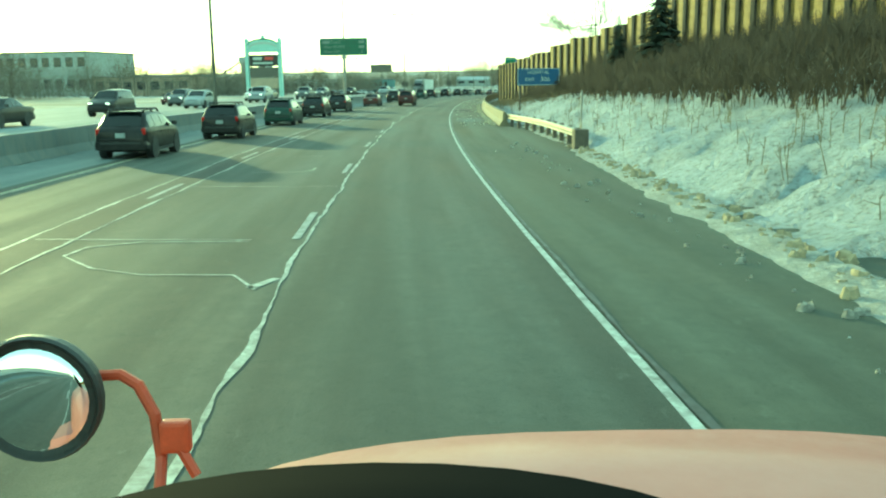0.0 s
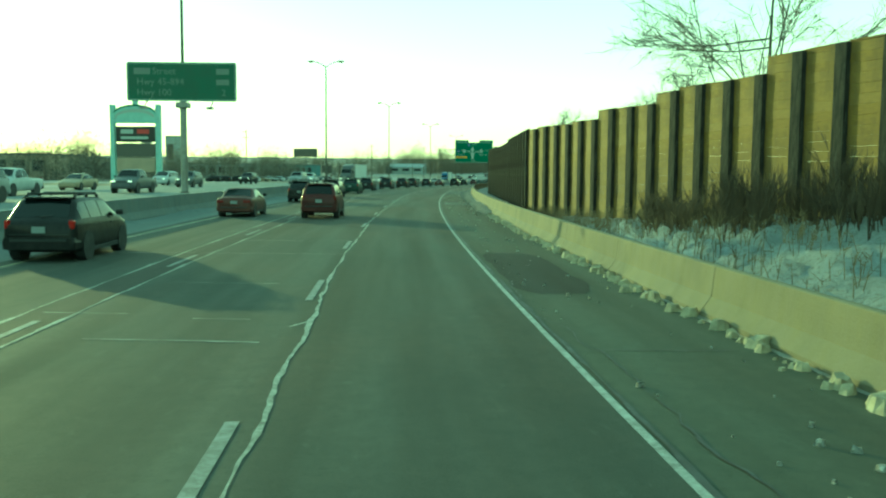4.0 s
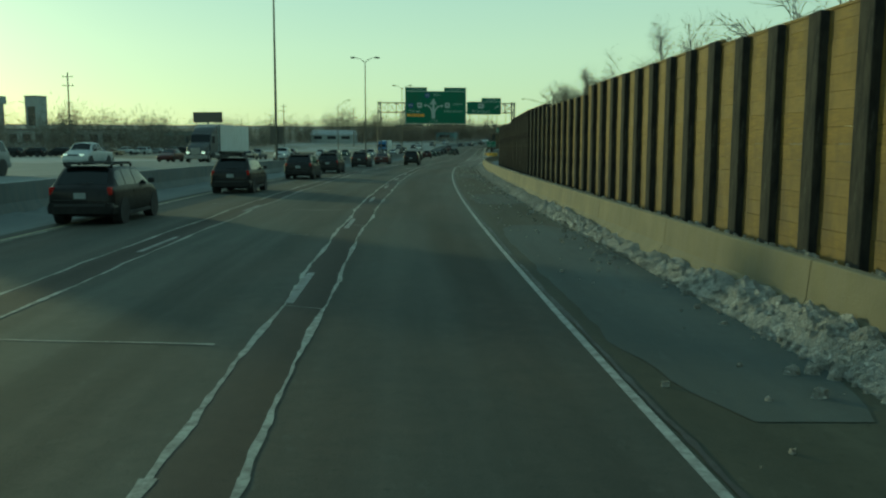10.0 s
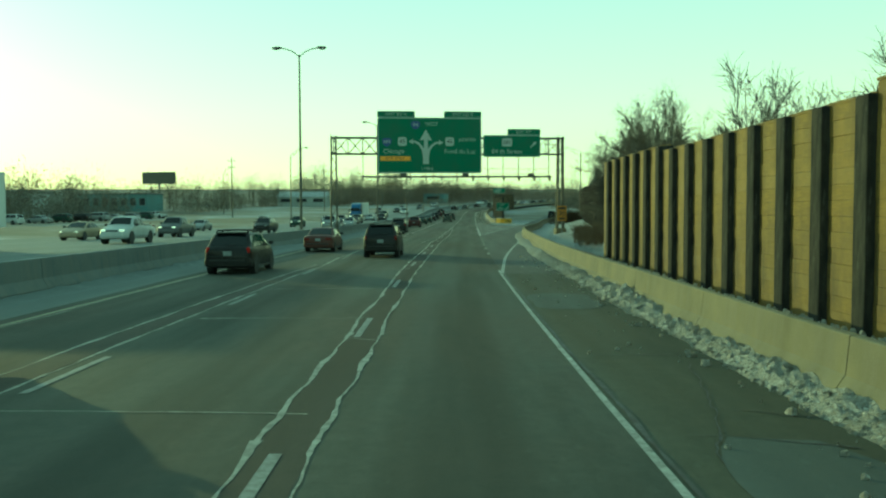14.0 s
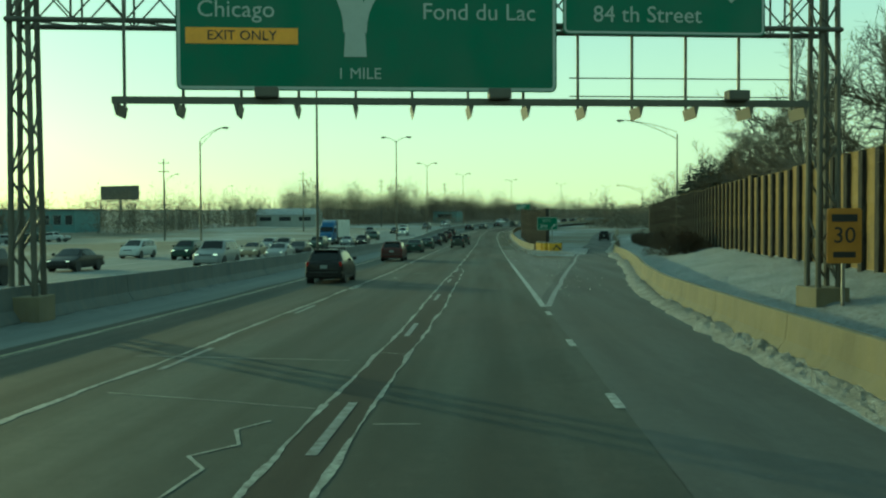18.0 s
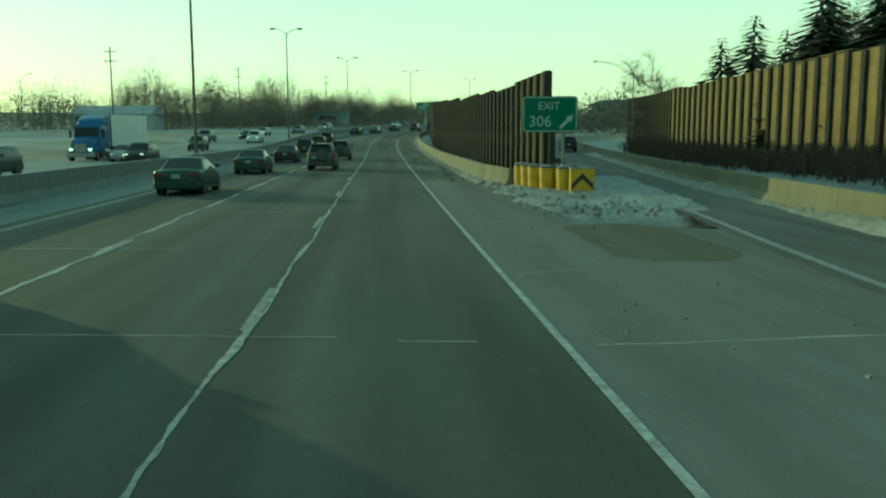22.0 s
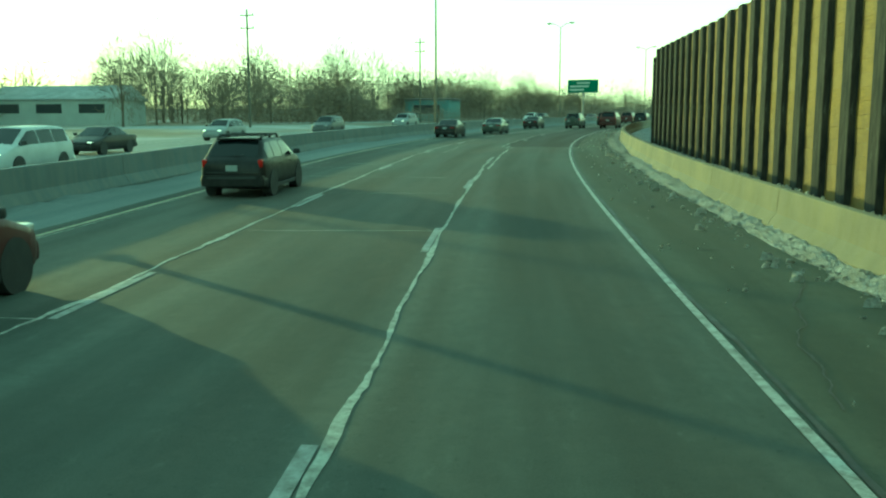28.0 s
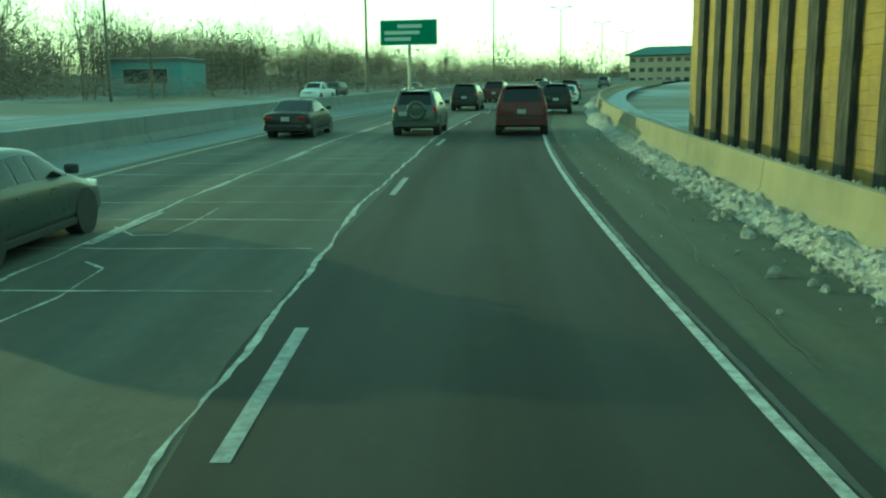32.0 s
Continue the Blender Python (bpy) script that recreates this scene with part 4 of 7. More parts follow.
def side_lamp(h, reach, group, label):
    root = thing("street_lamp", None, label, "street lamp", group)
    part("base", boxed(-0.25, 0.25, -0.25, 0.25, -0.8, 0.25, bevel=0.02), M_CONC, root)
    part("pole", rod((0, 0, 0.2), (0, 0, h), 0.12, 0.07, n=10), M_POLE, root)
    for dz, nm in ((0.0, "arm"), (-0.75, "arm")):
        pts = [(-reach * u, 0, h + dz + 0.15 + (1.35 - dz * 1.0) * (1 - (1 - u) ** 1.7) * (1 if dz == 0 else 1)) for u in np.linspace(0, 0.92, 8)]
        part(nm, pipe(pts, 0.03, 6), M_POLE, root)
    for u in (0.2, 0.4, 0.6, 0.8):
        z = h + 0.15 + 1.35 * (1 - (1 - u) ** 1.7)
        part("arm_strut", rod((-reach * u, 0, z), (-reach * u, 0, z - 0.75 * (1 - u)), 0.018, 0.018, n=5), M_POLE, root)
    lamp_head(root, -reach, 0, h + 1.45, -1)
    return root


ramp_lamp = side_lamp(12.6, 6.0, "lamps along the exit lane", "grey steel street lamp with a long trussed arm")
ramp_lamp.matrix_world = along(360.2, 20.4)
copy_thing(ramp_lamp, along(421, 27.2) @ Matrix.Diagonal((0.7, 0.7, 0.7, 1)))
left_lamp = side_lamp(12.3, 2.8, "lamps beside the opposite carriageway", "grey steel street lamp with one curved arm")
left_lamp.matrix_world = along(360, -31.2, 0, 180)
for s, e in ((450, -70), (520, -95)):
    copy_thing(left_lamp, along(s, e, 0, 180))

# ---- signs ----


def letters(text, size, x, z, y, parent, material=None, name="legend", align="CENTER", label=""):
    """Raised lettering on a sign that faces -y."""
    cu = bpy.data.curves.new(name, "FONT")
    cu.body, cu.size, cu.align_x, cu.align_y, cu.extrude, cu.resolution_u = text, size, align, "CENTER", 0.006, 3
    tmp = bpy.data.objects.new(name, cu)
    me = bpy.data.meshes.new_from_object(tmp)
    bpy.data.objects.remove(tmp)
    me.materials.clear()
    me.materials.append(material or M_SIGNW)
    return part(name, me, None, parent, label, m=pose(x, y, z, 90))


def poly(pts, y, thick=0.012):
    """A flat shape in x and z, at y, facing -y."""
    bm = bmesh.new()
    lo = [bm.verts.new((x, y, z)) for x, z in pts]
    hi = [bm.verts.new((x, y + thick, z)) for x, z in pts]
    n = len(pts)
    bm.faces.new(lo)
    bm.faces.new(list(reversed(hi)))
    for i in range(n):
        bm.faces.new((lo[i], hi[i], hi[(i + 1) % n], lo[(i + 1) % n]))
    bmesh.ops.recalc_face_normals(bm, faces=bm.faces)
    return bm


def rounded(x0, x1, z0, z1, r=0.12):
    pts = []
    for cx, cz, a in ((x1 - r, z1 - r, 0), (x0 + r, z1 - r, 90), (x0 + r, z0 + r, 180), (x1 - r, z0 + r, 270)):
        pts += [(cx + r * math.cos(radians(a + k)), cz + r * math.sin(radians(a + k))) for k in (0, 30, 60, 90)]
    return pts


def panel(parent, x0, x1, z0, z1, material, y=0.0, border=0.06, name="sign_panel", r=0.12):
    """A sheet-metal sign face with its border and its stiffeners behind."""
    p = part(name, poly(rounded(x0, x1, z0, z1, r), y, 0.03), material, parent)
    outer, inner = rounded(x0 + 0.03, x1 - 0.03, z0 + 0.03, z1 - 0.03, r), rounded(x0 + 0.03 + border, x1 - 0.03 - border, z0 + 0.03 + border, z1 - 0.03 - border, max(0.02, r - border))
    bm = bmesh.new()
    a = [bm.verts.new((x, y - 0.004, z)) for x, z in outer]
    b = [bm.verts.new((x, y - 0.004, z)) for x, z in inner]
    n = len(a)
    for i in range(n):
        bm.faces.new((a[i], a[(i + 1) % n], b[(i + 1) % n], b[i]))
    part("border", bm, M_SIGNW, p)
    k = max(2, int((x1 - x0) / 1.5))
    for i in range(k):
        x = x0 + (x1 - x0) * (i + 0.5) / k
        part("stiffener", boxed(x - 0.03, x + 0.03, y + 0.03, y + 0.1, z0 + 0.05, z1 - 0.05), M_STEEL, p)
    return p


def bar(parent, x0, x1, z, h, y=-0.008, material=None):
    return part("unread_line", boxed(x0, x1, y - 0.006, y + 0.004, z - h / 2, z + h / 2), material or M_SIGNW, parent)


def arrow(x0, z0, x1, z1, w, head, y):
    """A straight arrow from one point to another."""
    d = Vector((x1 - x0, z1 - z0))
    d.normalize()
    n = Vector((-d.y, d.x))
    t = Vector((x1, z1))
    b = t - d * head
    pts = [Vector((x0, z0)) + n * w, b + n * w, b + n * head * 0.55, t, b - n * head * 0.55, b - n * w, Vector((x0, z0)) - n * w]
    return poly([(p.x, p.y) for p in pts], y)


def bent_arrow(x0, z0, x1, z1, w, y):
    """An arrow that leaves upright and curves to one side."""
    sg = 1 if x1 > x0 else -1
    bm = bmesh.new()
    c = []
    for u in np.linspace(0, 1, 9):
        a = u * math.pi / 2
        c.append(Vector((x0 + (x1 - x0) * 0.72 * (1 - math.cos(a)), z0 + (z1 - z0) * math.sin(a))))
    ring = []
    for i, p in enumerate(c):
        d = (c[min(i + 1, 8)] - c[max(i - 1, 0)]).normalized()
        n = Vector((-d.y, d.x)) * w * (1.25 - 0.4 * i / 8)
        ring.append((p + n, p - n))
    front = [[bm.verts.new((q.x, y, q.y)) for q in pr] for pr in ring]
    for a, b in zip(front, front[1:]):
        bm.faces.new((a[0], b[0], b[1], a[1]))
    e = c[-1]
    bm.faces.new([bm.verts.new((e.x, y, e.y + w * 2.4)), bm.verts.new((x1, y, e.y)), bm.verts.new((e.x, y, e.y - w * 2.4))])
    return bm


# sign on the median lamp post, with three lines of destinations
bb = thing("destination_sign", along(104.7, MEDIAN), "wide green destination sign on a pole above the median", "road sign")
p = panel(bb, -3.0, 3.0, 6.1, 8.22, M_BACKLIT, -0.25)
bar(p, -2.6, -1.7, 7.72, 0.34, -0.26, M_DIM)
letters("Street", 0.52, -0.95, 7.72, -0.262, p, M_DIM)
letters("Hwy 45-894", 0.52, -1.15, 7.14, -0.262, p, M_DIM)
letters("Hwy 100", 0.52, -1.5, 6.56, -0.262, p, M_DIM)
for z in (7.72, 7.14):
    bar(p, 1.9, 2.6, z, 0.3, -0.26, M_DIM)
letters("2", 0.5, 2.3, 6.56, -0.262, p, M_DIM)
part("pole", rod((0, 0, 1.1), (0, 0, 8.1), 0.2, 0.17, n=12), M_STEEL, bb)
part("crossbar", boxed(-2.4, 2.4, -0.2, -0.05, 6.5, 6.62), M_STEEL, bb)
part("crossbar", boxed(-2.4, 2.4, -0.2, -0.05, 7.7, 7.82), M_STEEL, bb)
part("collar", boxed(-0.35, 0.35, -0.3, 0.3, 5.75, 6.05, bevel=0.04), M_STEEL, bb)
for x in (-1.9, 1.7):
    lt = part("sign_light_arm", rod((x, -0.2, 6.1), (x, -0.9, 5.7), 0.03), M_STEEL, bb)
    part("sign_light", boxed(x - 0.18, x + 0.18, -1.05, -0.8, 5.62, 5.74, bevel=0.02), M_STEEL, lt)

s2 = thing("destination_sign", along(572.8, -11.8), "green destination sign with small lines on a median pole", "road sign")
p = panel(s2, -2.6, 2.6, 4.95, 7.15, M_GREEN, -0.25)
for z, xa, xb in ((6.6, -1.0, 1.2), (6.05, -2.2, 1.0), (5.5, -2.2, 0.2)):
    bar(p, xa, xb, z, 0.3, -0.26)
part("pole", rod((0, 0, 0.9), (0, 0, 7.0), 0.17, 0.15, n=12), M_STEEL, s2)
for x in (-0.9, 0.9):
    part("sign_light", boxed(x - 0.16, x + 0.16, -0.7, -0.4, 4.45, 4.6, bevel=0.02), M_STEEL, s2)
    part("sign_light_arm", rod((x, -0.55, 4.5), (0, 0, 4.7), 0.03), M_STEEL, s2)

hs = thing("hospital_sign", along(60.3, 8.4), "blue hospital exit sign on two green posts in the snow", "road sign")
p = panel(hs, -1.56, 1.56, 2.25, 3.5, M_BLUE, -0.08, 0.04)
letters("HOSPITAL", 0.36, 0, 3.18, -0.092, p)
letters("EXIT", 0.34, -0.62, 2.68, -0.092, p)
letters("306", 0.48, 0.5, 2.69, -0.092, p)
for x in (-1.35, 1.25):
    part("post", boxed(x - 0.06, x + 0.06, -0.05, 0.07, -0.3, 3.3, bevel=0.01), M_WOODPOST, hs)

ex = thing("exit_sign", along(361.9, 6.7), "green exit sign with an arrow above the crash cushion", "road sign")
p = panel(ex, -1.12, 1.12, 2.38, 3.82, M_GREEN, -0.1, 0.04)
letters("EXIT", 0.44, -0.05, 3.42, -0.112, p)
letters("306", 0.62, -0.4, 2.8, -0.112, p)
part("arrow", arrow(0.42, 2.56, 0.95, 3.08, 0.06, 0.28, -0.114), M_SIGNW, p)
part("post", boxed(0.0, 0.24, -0.06, 0.2, -0.2, 3.6, bevel=0.01), M_POST, ex)
part("post", boxed(0.5, 0.62, -0.06, 0.1, -0.2, 3.4, bevel=0.01), M_STEEL, ex)

# plain sign backs on two lamp posts
for s, z0, z1, w in ((159.2, 2.25, 3.1, 0.58), (215.4, 2.4, 3.75, 0.55)):
    sb = thing("road_sign", along(s, MEDIAN, 0), "dull grey back of a small sign on a lamp post", "road sign", "signs seen from behind")
    part("plate", boxed(-w, w, 0.2, 0.24, z0, z1, bevel=0.008), M_SIGNBACK, sb)
    for z in (z0 + 0.2, z1 - 0.2):
        part("bracket", boxed(-0.2, 0.2, 0.1, 0.2, z - 0.03, z + 0.03), M_STEEL, sb)

# ---- sign gantry over the road ----
g0, g1 = at(288.9, -12.3), at(291.8, 9.75)
span = Vector((g1.x - g0.x, g1.y - g0.y, 0))
GW = span.length
gantry = thing("sign_gantry", pose(g0.x, g0.y, g0.z, 0, 0, math.degrees(math.atan2(span.y, span.x))), "lattice steel sign gantry with large green signs across the road", "sign gantry")


def truss_leg(x):
    leg = part("leg", boxed(x - 0.5, x + 0.5, -0.6, 0.6, -0.6, 0.75, bevel=0.03), M_CONC, gantry, "concrete footing with four steel legs")
    for dx in (-0.3, 0.3):
        for dy in (-0.32, 0.32):
            part("leg_tube", rod((x + dx, dy, 0.7), (x + dx * 0.72, dy, 9.75), 0.085, 0.08), M_POLE, leg)
    for k in range(9):
        z = 0.9 + k
        sg = 1 if k % 2 else -1
        for dy in (-0.32, 0.32):
            part("brace", rod((x - sg * 0.29, dy, z), (x + sg * 0.27, dy, z + 1), 0.035, 0.035, n=5), M_POLE, leg)
        part("brace", rod((x - sg * 0.28, -0.32, z), (x - sg * 0.28, 0.32, z + 1), 0.03, 0.03, n=5), M_POLE, leg)
    return leg


truss_leg(0.0)
truss_leg(GW)
for z in (8.05, 9.6):
    for y in (-0.45, 0.45):
        part("chord", rod((-0.3, y, z), (GW + 0.3, y, z), 0.075), M_POLE, gantry)
nb = 16
for k in range(nb):
    x0, x1 = GW * k / nb, GW * (k + 1) / nb
    for y in (-0.45, 0.45):
        for p, q, r in (((x0, y, 8.05), (x1, y, 9.6), 0.025), ((x1, y, 8.05), (x0, y, 9.6), 0.025), ((x0, y, 8.05), (x0, y, 9.6), 0.035)):
            part("brace", rod(p, q, r, r, n=5), M_POLE, gantry)
    for z in (8.05, 9.6):
        part("brace", rod((x0, -0.45, z), (x1, 0.45, z), 0.025, 0.025, n=5), M_POLE, gantry)
walkway = part("light_rail", boxed(2.7, GW - 1.2, -1.5, -1.38, 5.72, 5.9, bevel=0.01), M_POLE, gantry, "dark rail for the sign lights below the signs")
for k in range(13):
    x = 2.8 + (GW - 4.1) * k / 12
    part("hanger", boxed(x - 0.035, x + 0.035, -0.7, -0.63, 5.75, 9.7), M_POLE, gantry)
    part("bracket", poly([(x - 0.07, 5.72), (x + 0.07, 5.72), (x + 0.0, 5.42)], -1.5, 0.9), M_POLE, gantry)
for z in (6.1, 6.6):
    part("handrail", rod((GW * 0.66, -0.6, z), (GW - 1.3, -0.6, z), 0.018, n=5), M_POLE, gantry)
for x in (6.6, 12.6, 19.0):
    part("sign_light", boxed(x - 0.3, x + 0.3, -1.75, -1.4, 5.86, 6.14, bevel=0.05), M_POLE, gantry)
X0 = 12.3
p = panel(gantry, -8.1 + X0, 1.95 + X0, 6.15, 11.5, M_GREEN, -0.95, 0.08, "main_sign", 0.16)
for xa, xb, tx in ((-8.1, -4.5, "EXIT 305 A"), (-1.7, 1.95, "EXIT 305 B")):
    q = panel(gantry, xa + X0, xb + X0, 11.5, 12.1, M_GREEN, -0.95, 0.04, "exit_tab", 0.06)
    letters(tx, 0.42, (xa + xb) / 2 + X0, 11.8, -0.964, q)
Y = -0.962
letters("94", 0.55, -4.45 + X0, 10.78, Y - 0.014, p)
letters("WEST", 0.5, -2.9 + X0, 10.85, Y, p)


def shield(x, z, w, h, parent, material):
    pts = [(x - w, z + h * 0.55), (x - w * 0.45, z + h * 0.9), (x, z + h * 0.78), (x + w * 0.45, z + h * 0.9), (x + w, z + h * 0.55), (x + w * 0.95, z - h * 0.2), (x + w * 0.55, z - h * 0.75), (x, z - h), (x - w * 0.55, z - h * 0.75), (x - w * 0.95, z - h * 0.2)]
    return part("route_shield", poly(pts, Y - 0.008, 0.008), material, parent)


M_SHIELD = plain("interstate_shield_blue", (0.03, 0.06, 0.2), 0.5, 0, 0.1, 2, 0)
shield(-4.45 + X0, 10.78, 0.45, 0.45, p, M_SHIELD)
shield(-7.2 + X0, 9.15, 0.45, 0.45, p, M_SHIELD)
letters("894", 0.42, -7.2 + X0, 9.15, Y - 0.014, p)
for x, z in ((-5.72, 9.2), (-1.15, 9.2)):
    part("route_shield", poly(rounded(x + X0 - 0.42, x + X0 + 0.42, z - 0.42, z + 0.42, 0.2), Y - 0.008, 0.008), M_SIGNW, p)
    letters("45", 0.55, x + X0, z, Y - 0.014, p, M_BLACK)
letters("NORTH", 0.46, 0.55 + X0, 9.35, Y, p)
letters("Chicago", 0.62, -6.55 + X0, 8.25, Y, p)
letters("Fond du Lac", 0.62, -0.15 + X0, 8.25, Y, p)
q = part("exit_only_plate", boxed(-7.85 + X0, -4.95 + X0, Y - 0.012, Y - 0.002, 7.36, 7.78), M_ORANGE, p)
letters("EXIT ONLY", 0.36, -6.4 + X0, 7.57, Y - 0.018, q, M_BLACK)
letters("1 MILE", 0.42, -3.35 + X0, 6.6, Y, p)
part("arrow", poly([(-3.75 + X0, 7.05), (-3.62 + X0, 9.35), (-4.05 + X0, 9.3), (-3.45 + X0, 10.35), (-2.85 + X0, 9.3), (-3.28 + X0, 9.35), (-3.15 + X0, 7.05)], Y - 0.008, 0.008), M_SIGNW, p)
part("arrow", bent_arrow(-3.62 + X0, 7.7, -5.1 + X0, 9.2, 0.11, Y - 0.004), M_SIGNW, p)
part("arrow", bent_arrow(-3.28 + X0, 7.7, -1.75 + X0, 9.1, 0.11, Y - 0.004), M_SIGNW, p)
p = panel(gantry, 2.12 + X0, 7.75 + X0, 7.72, 9.85, M_GREEN, -0.95, 0.06, "exit_direction_sign", 0.14)
q = panel(gantry, 4.5 + X0, 7.75 + X0, 9.85, 10.45, M_GREEN, -0.95, 0.04, "exit_tab", 0.06)
letters("EXIT 306", 0.4, 6.1 + X0, 10.15, -0.964, q)
part("route_shield", poly(rounded(3.95 + X0, 4.95 + X0, 8.75, 9.55, 0.16), Y - 0.008, 0.008), M_SIGNW, p)
letters("181", 0.55, 4.45 + X0, 9.15, Y - 0.014, p, M_BLACK)
letters("84 th Street", 0.62, 4.45 + X0, 8.25, Y, p)
part("arrow", arrow(6.75 + X0, 8.65, 7.35 + X0, 9.25, 0.06, 0.34, Y - 0.008), M_SIGNW, p)

adv = thing("advisory_speed_sign", along(290.4, 9.78), "yellow exit speed sign on the gantry's leg", "road sign")
p = panel(adv, -0.46, 0.46, 1.5, 3.0, M_AMBER, -0.06, 0.0, "sign_panel", 0.06)
bar(p, -0.34, 0.34, 2.74, 0.2, -0.07, M_BLACK)
letters("30", 0.62, 0, 2.25, -0.072, p, M_BLACK)
bar(p, -0.3, 0.3, 1.74, 0.16, -0.07, M_BLACK)
part("post", boxed(-0.04, 0.04, -0.02, 0.06, 0.2, 2.9), M_STEEL, adv)

# ---- guard rail at the start ----
rail = thing("guard_rail", None, "galvanised W-beam guard rail on timber posts in the snow", "guard rail")


def rail_e(s): return np.interp(s, [26, 30, 36, 40, 45.5], [6.1, 6.1, 6.05, 5.75, 5.1])


WB = [(0.0, -0.155), (-0.08, -0.12), (-0.08, -0.06), (0.0, -0.02), (0.0, 0.02), (-0.08, 0.06), (-0.08, 0.12), (0.0, 0.155)]
for a, b in ((27.0, 31.0), (31.0, 35.0), (35.0, 39.0), (39.0, 43.0), (43.0, 46.2)):
    verts, faces = [], []
    st = np.linspace(a, b + 0.12, 5)
    for s in st:
        for de, z in WB:
            verts.append(at(s, rail_e(s) + de, 0.56 + z))
    for i in range(4):
        for j in range(7):
            k = i * 8 + j
            faces.append((k, k + 1, k + 9, k + 8))
    ob = part("rail_beam", mesh_of("rail_beam", verts, faces, M_RAIL), None, rail)
    md = ob.modifiers.new("thick", "SOLIDIFY")
    md.thickness = 0.006
post = boxed(0.02, 0.2, -0.1, 0.1, -0.3, 0.74, bevel=0.012)
pm = bpy.data.meshes.new("post")
post.to_mesh(pm)
pm.materials.append(M_WOODPOST)
for s in np.arange(27.4, 46, 1.9):
    part("post", pm, None, rail, m=along(s, rail_e(s)))
part("end_block", boxed(-0.28, 0.24, -0.3, 0.3, -0.1, 0.72, bevel=0.03), M_WOODPOST, rail, "weathered block at the rail's end", m=along(26.7, 6.2))
marker = thing("marker_post", along(26.9, 6.25), "thin grey marker post at the guard rail's end", "post")
part("post", rod((0, 0, 0.2), (0, 0, 2.1), 0.035, n=6), M_STEEL, marker)

# ---- crash cushion of yellow drums ----
M_DRUM = plain("yellow_plastic_drum", (0.5, 0.31, 0.015), 0.5, 0, 0.2, 3, 0.05)
M_LID = plain("snow_dusted_black_lid", (0.06, 0.06, 0.055), 0.6, 0, 0.3, 6, 0.1)


def drum():
    root = thing("crash_drum", None, "yellow sand-filled crash drum with a snow-dusted black lid", "crash drum", "drums of the crash cushion")
    bm = bmesh.new()
    for z0, z1, r0, r1 in ((0, 0.42, 0.29, 0.3), (0.42, 0.46, 0.3, 0.315), (0.46, 0.9, 0.305, 0.315)):
        bmesh.ops.create_cone(bm, cap_ends=True, segments=20, radius1=r0, radius2=r1, depth=z1 - z0, matrix=Matrix.Translation((0, 0, (z0 + z1) / 2)))
    part("barrel", bm, M_DRUM, root)
    bm = bmesh.new()
    bmesh.ops.create_cone(bm, cap_ends=True, segments=20, radius1=0.34, radius2=0.31, depth=0.06, matrix=Matrix.Translation((0, 0, 0.93)))
    lid = part("lid", bm, M_LID, root)
    bm = bmesh.new()
    bmesh.ops.create_uvsphere(bm, u_segments=12, v_segments=6, radius=0.28, matrix=Matrix.Translation((0.02, 0.03, 0.955)) @ Matrix.Diagonal((1, 1, 0.3, 1)))
    part("snow_cap", bm, M_SNOW, lid, smooth=True)
    return root


d0 = drum()
d0.matrix_world = along(363.9, 5.9, 0.08)
for s, e in ((363.1, 6.05), (362.9, 6.75), (362.2, 6.2), (362.1, 6.95), (362.0, 7.65), (361.2, 6.5), (361.1, 7.2), (361.0, 7.95), (360.3, 7.0)):
    copy_thing(d0, along(s, e, 0.08, s * 77 % 360))
nose = thing("chevron_marker", along(359.6, 7.55, 0.12), "yellow and black chevron board with snow on top", "road sign")
part("board", boxed(-0.46, 0.46, -0.04, 0.5, 0, 0.88, bevel=0.03), M_DRUM, nose)
for sg in (-1, 1):
    part("chevron_stripe", poly([(0, 0.72), (sg * 0.42, 0.3), (sg * 0.42, 0.08), (0, 0.5)], -0.05, 0.008), M_BLACK, nose)
part("snow_cap", boxed(-0.47, 0.47, -0.05, 0.5, 0.87, 0.93, bevel=0.025), M_SNOW, nose)

# ---- trees, thickets and weeds ----
M_BARK = plain("grey_brown_bark", (0.085, 0.072, 0.055), 0.9, 0, 0.35, 2.5, 0.4)
M_TWIG = plain("bare_brown_twigs", (0.145, 0.12, 0.086), 0.9, 0, 0.3, 1.5, 0)
# Far belts: distance haze painted in as a greyer twig colour.
M_BELT = plain("haze_greyed_far_twigs", (0.12, 0.11, 0.085), 0.95, 0, 0.3, 0.4, 0)
M_BRUSH = plain("russet_winter_brush", (0.062, 0.046, 0.028), 0.95, 0, 0.35, 0.8, 0)
M_NEEDLE = plain("dark_spruce_needles", (0.022, 0.032, 0.02), 0.9, 0, 0.4, 1.5, 0)
M_WEED = plain("dry_weed_stalks", (0.2, 0.15, 0.08), 0.95, 0, 0.3, 1.0, 0)


def prism(verts, faces, a, b, r0, r1, n):
    d = (b - a)
    if d.length < 1e-5:
        return
    q = d.normalized()
    u = q.orthogonal().normalized()
    v = q.cross(u)
    k = len(verts)
    if n == 2:
        verts.extend((a + u * r0, a - u * r0, b - u * r1, b + u * r1))
        faces.append((k, k + 1, k + 2, k + 3))
        return
    for p, r in ((a, r0), (b, r1)):
        for i in range(n):
            t = i * 2 * math.pi / n
            verts.append(p + u * (r * math.cos(t)) + v * (r * math.sin(t)))
    for i in range(n):
        j = (i + 1) % n
        faces.append((k + i, k + j, k + n + j, k + n + i))


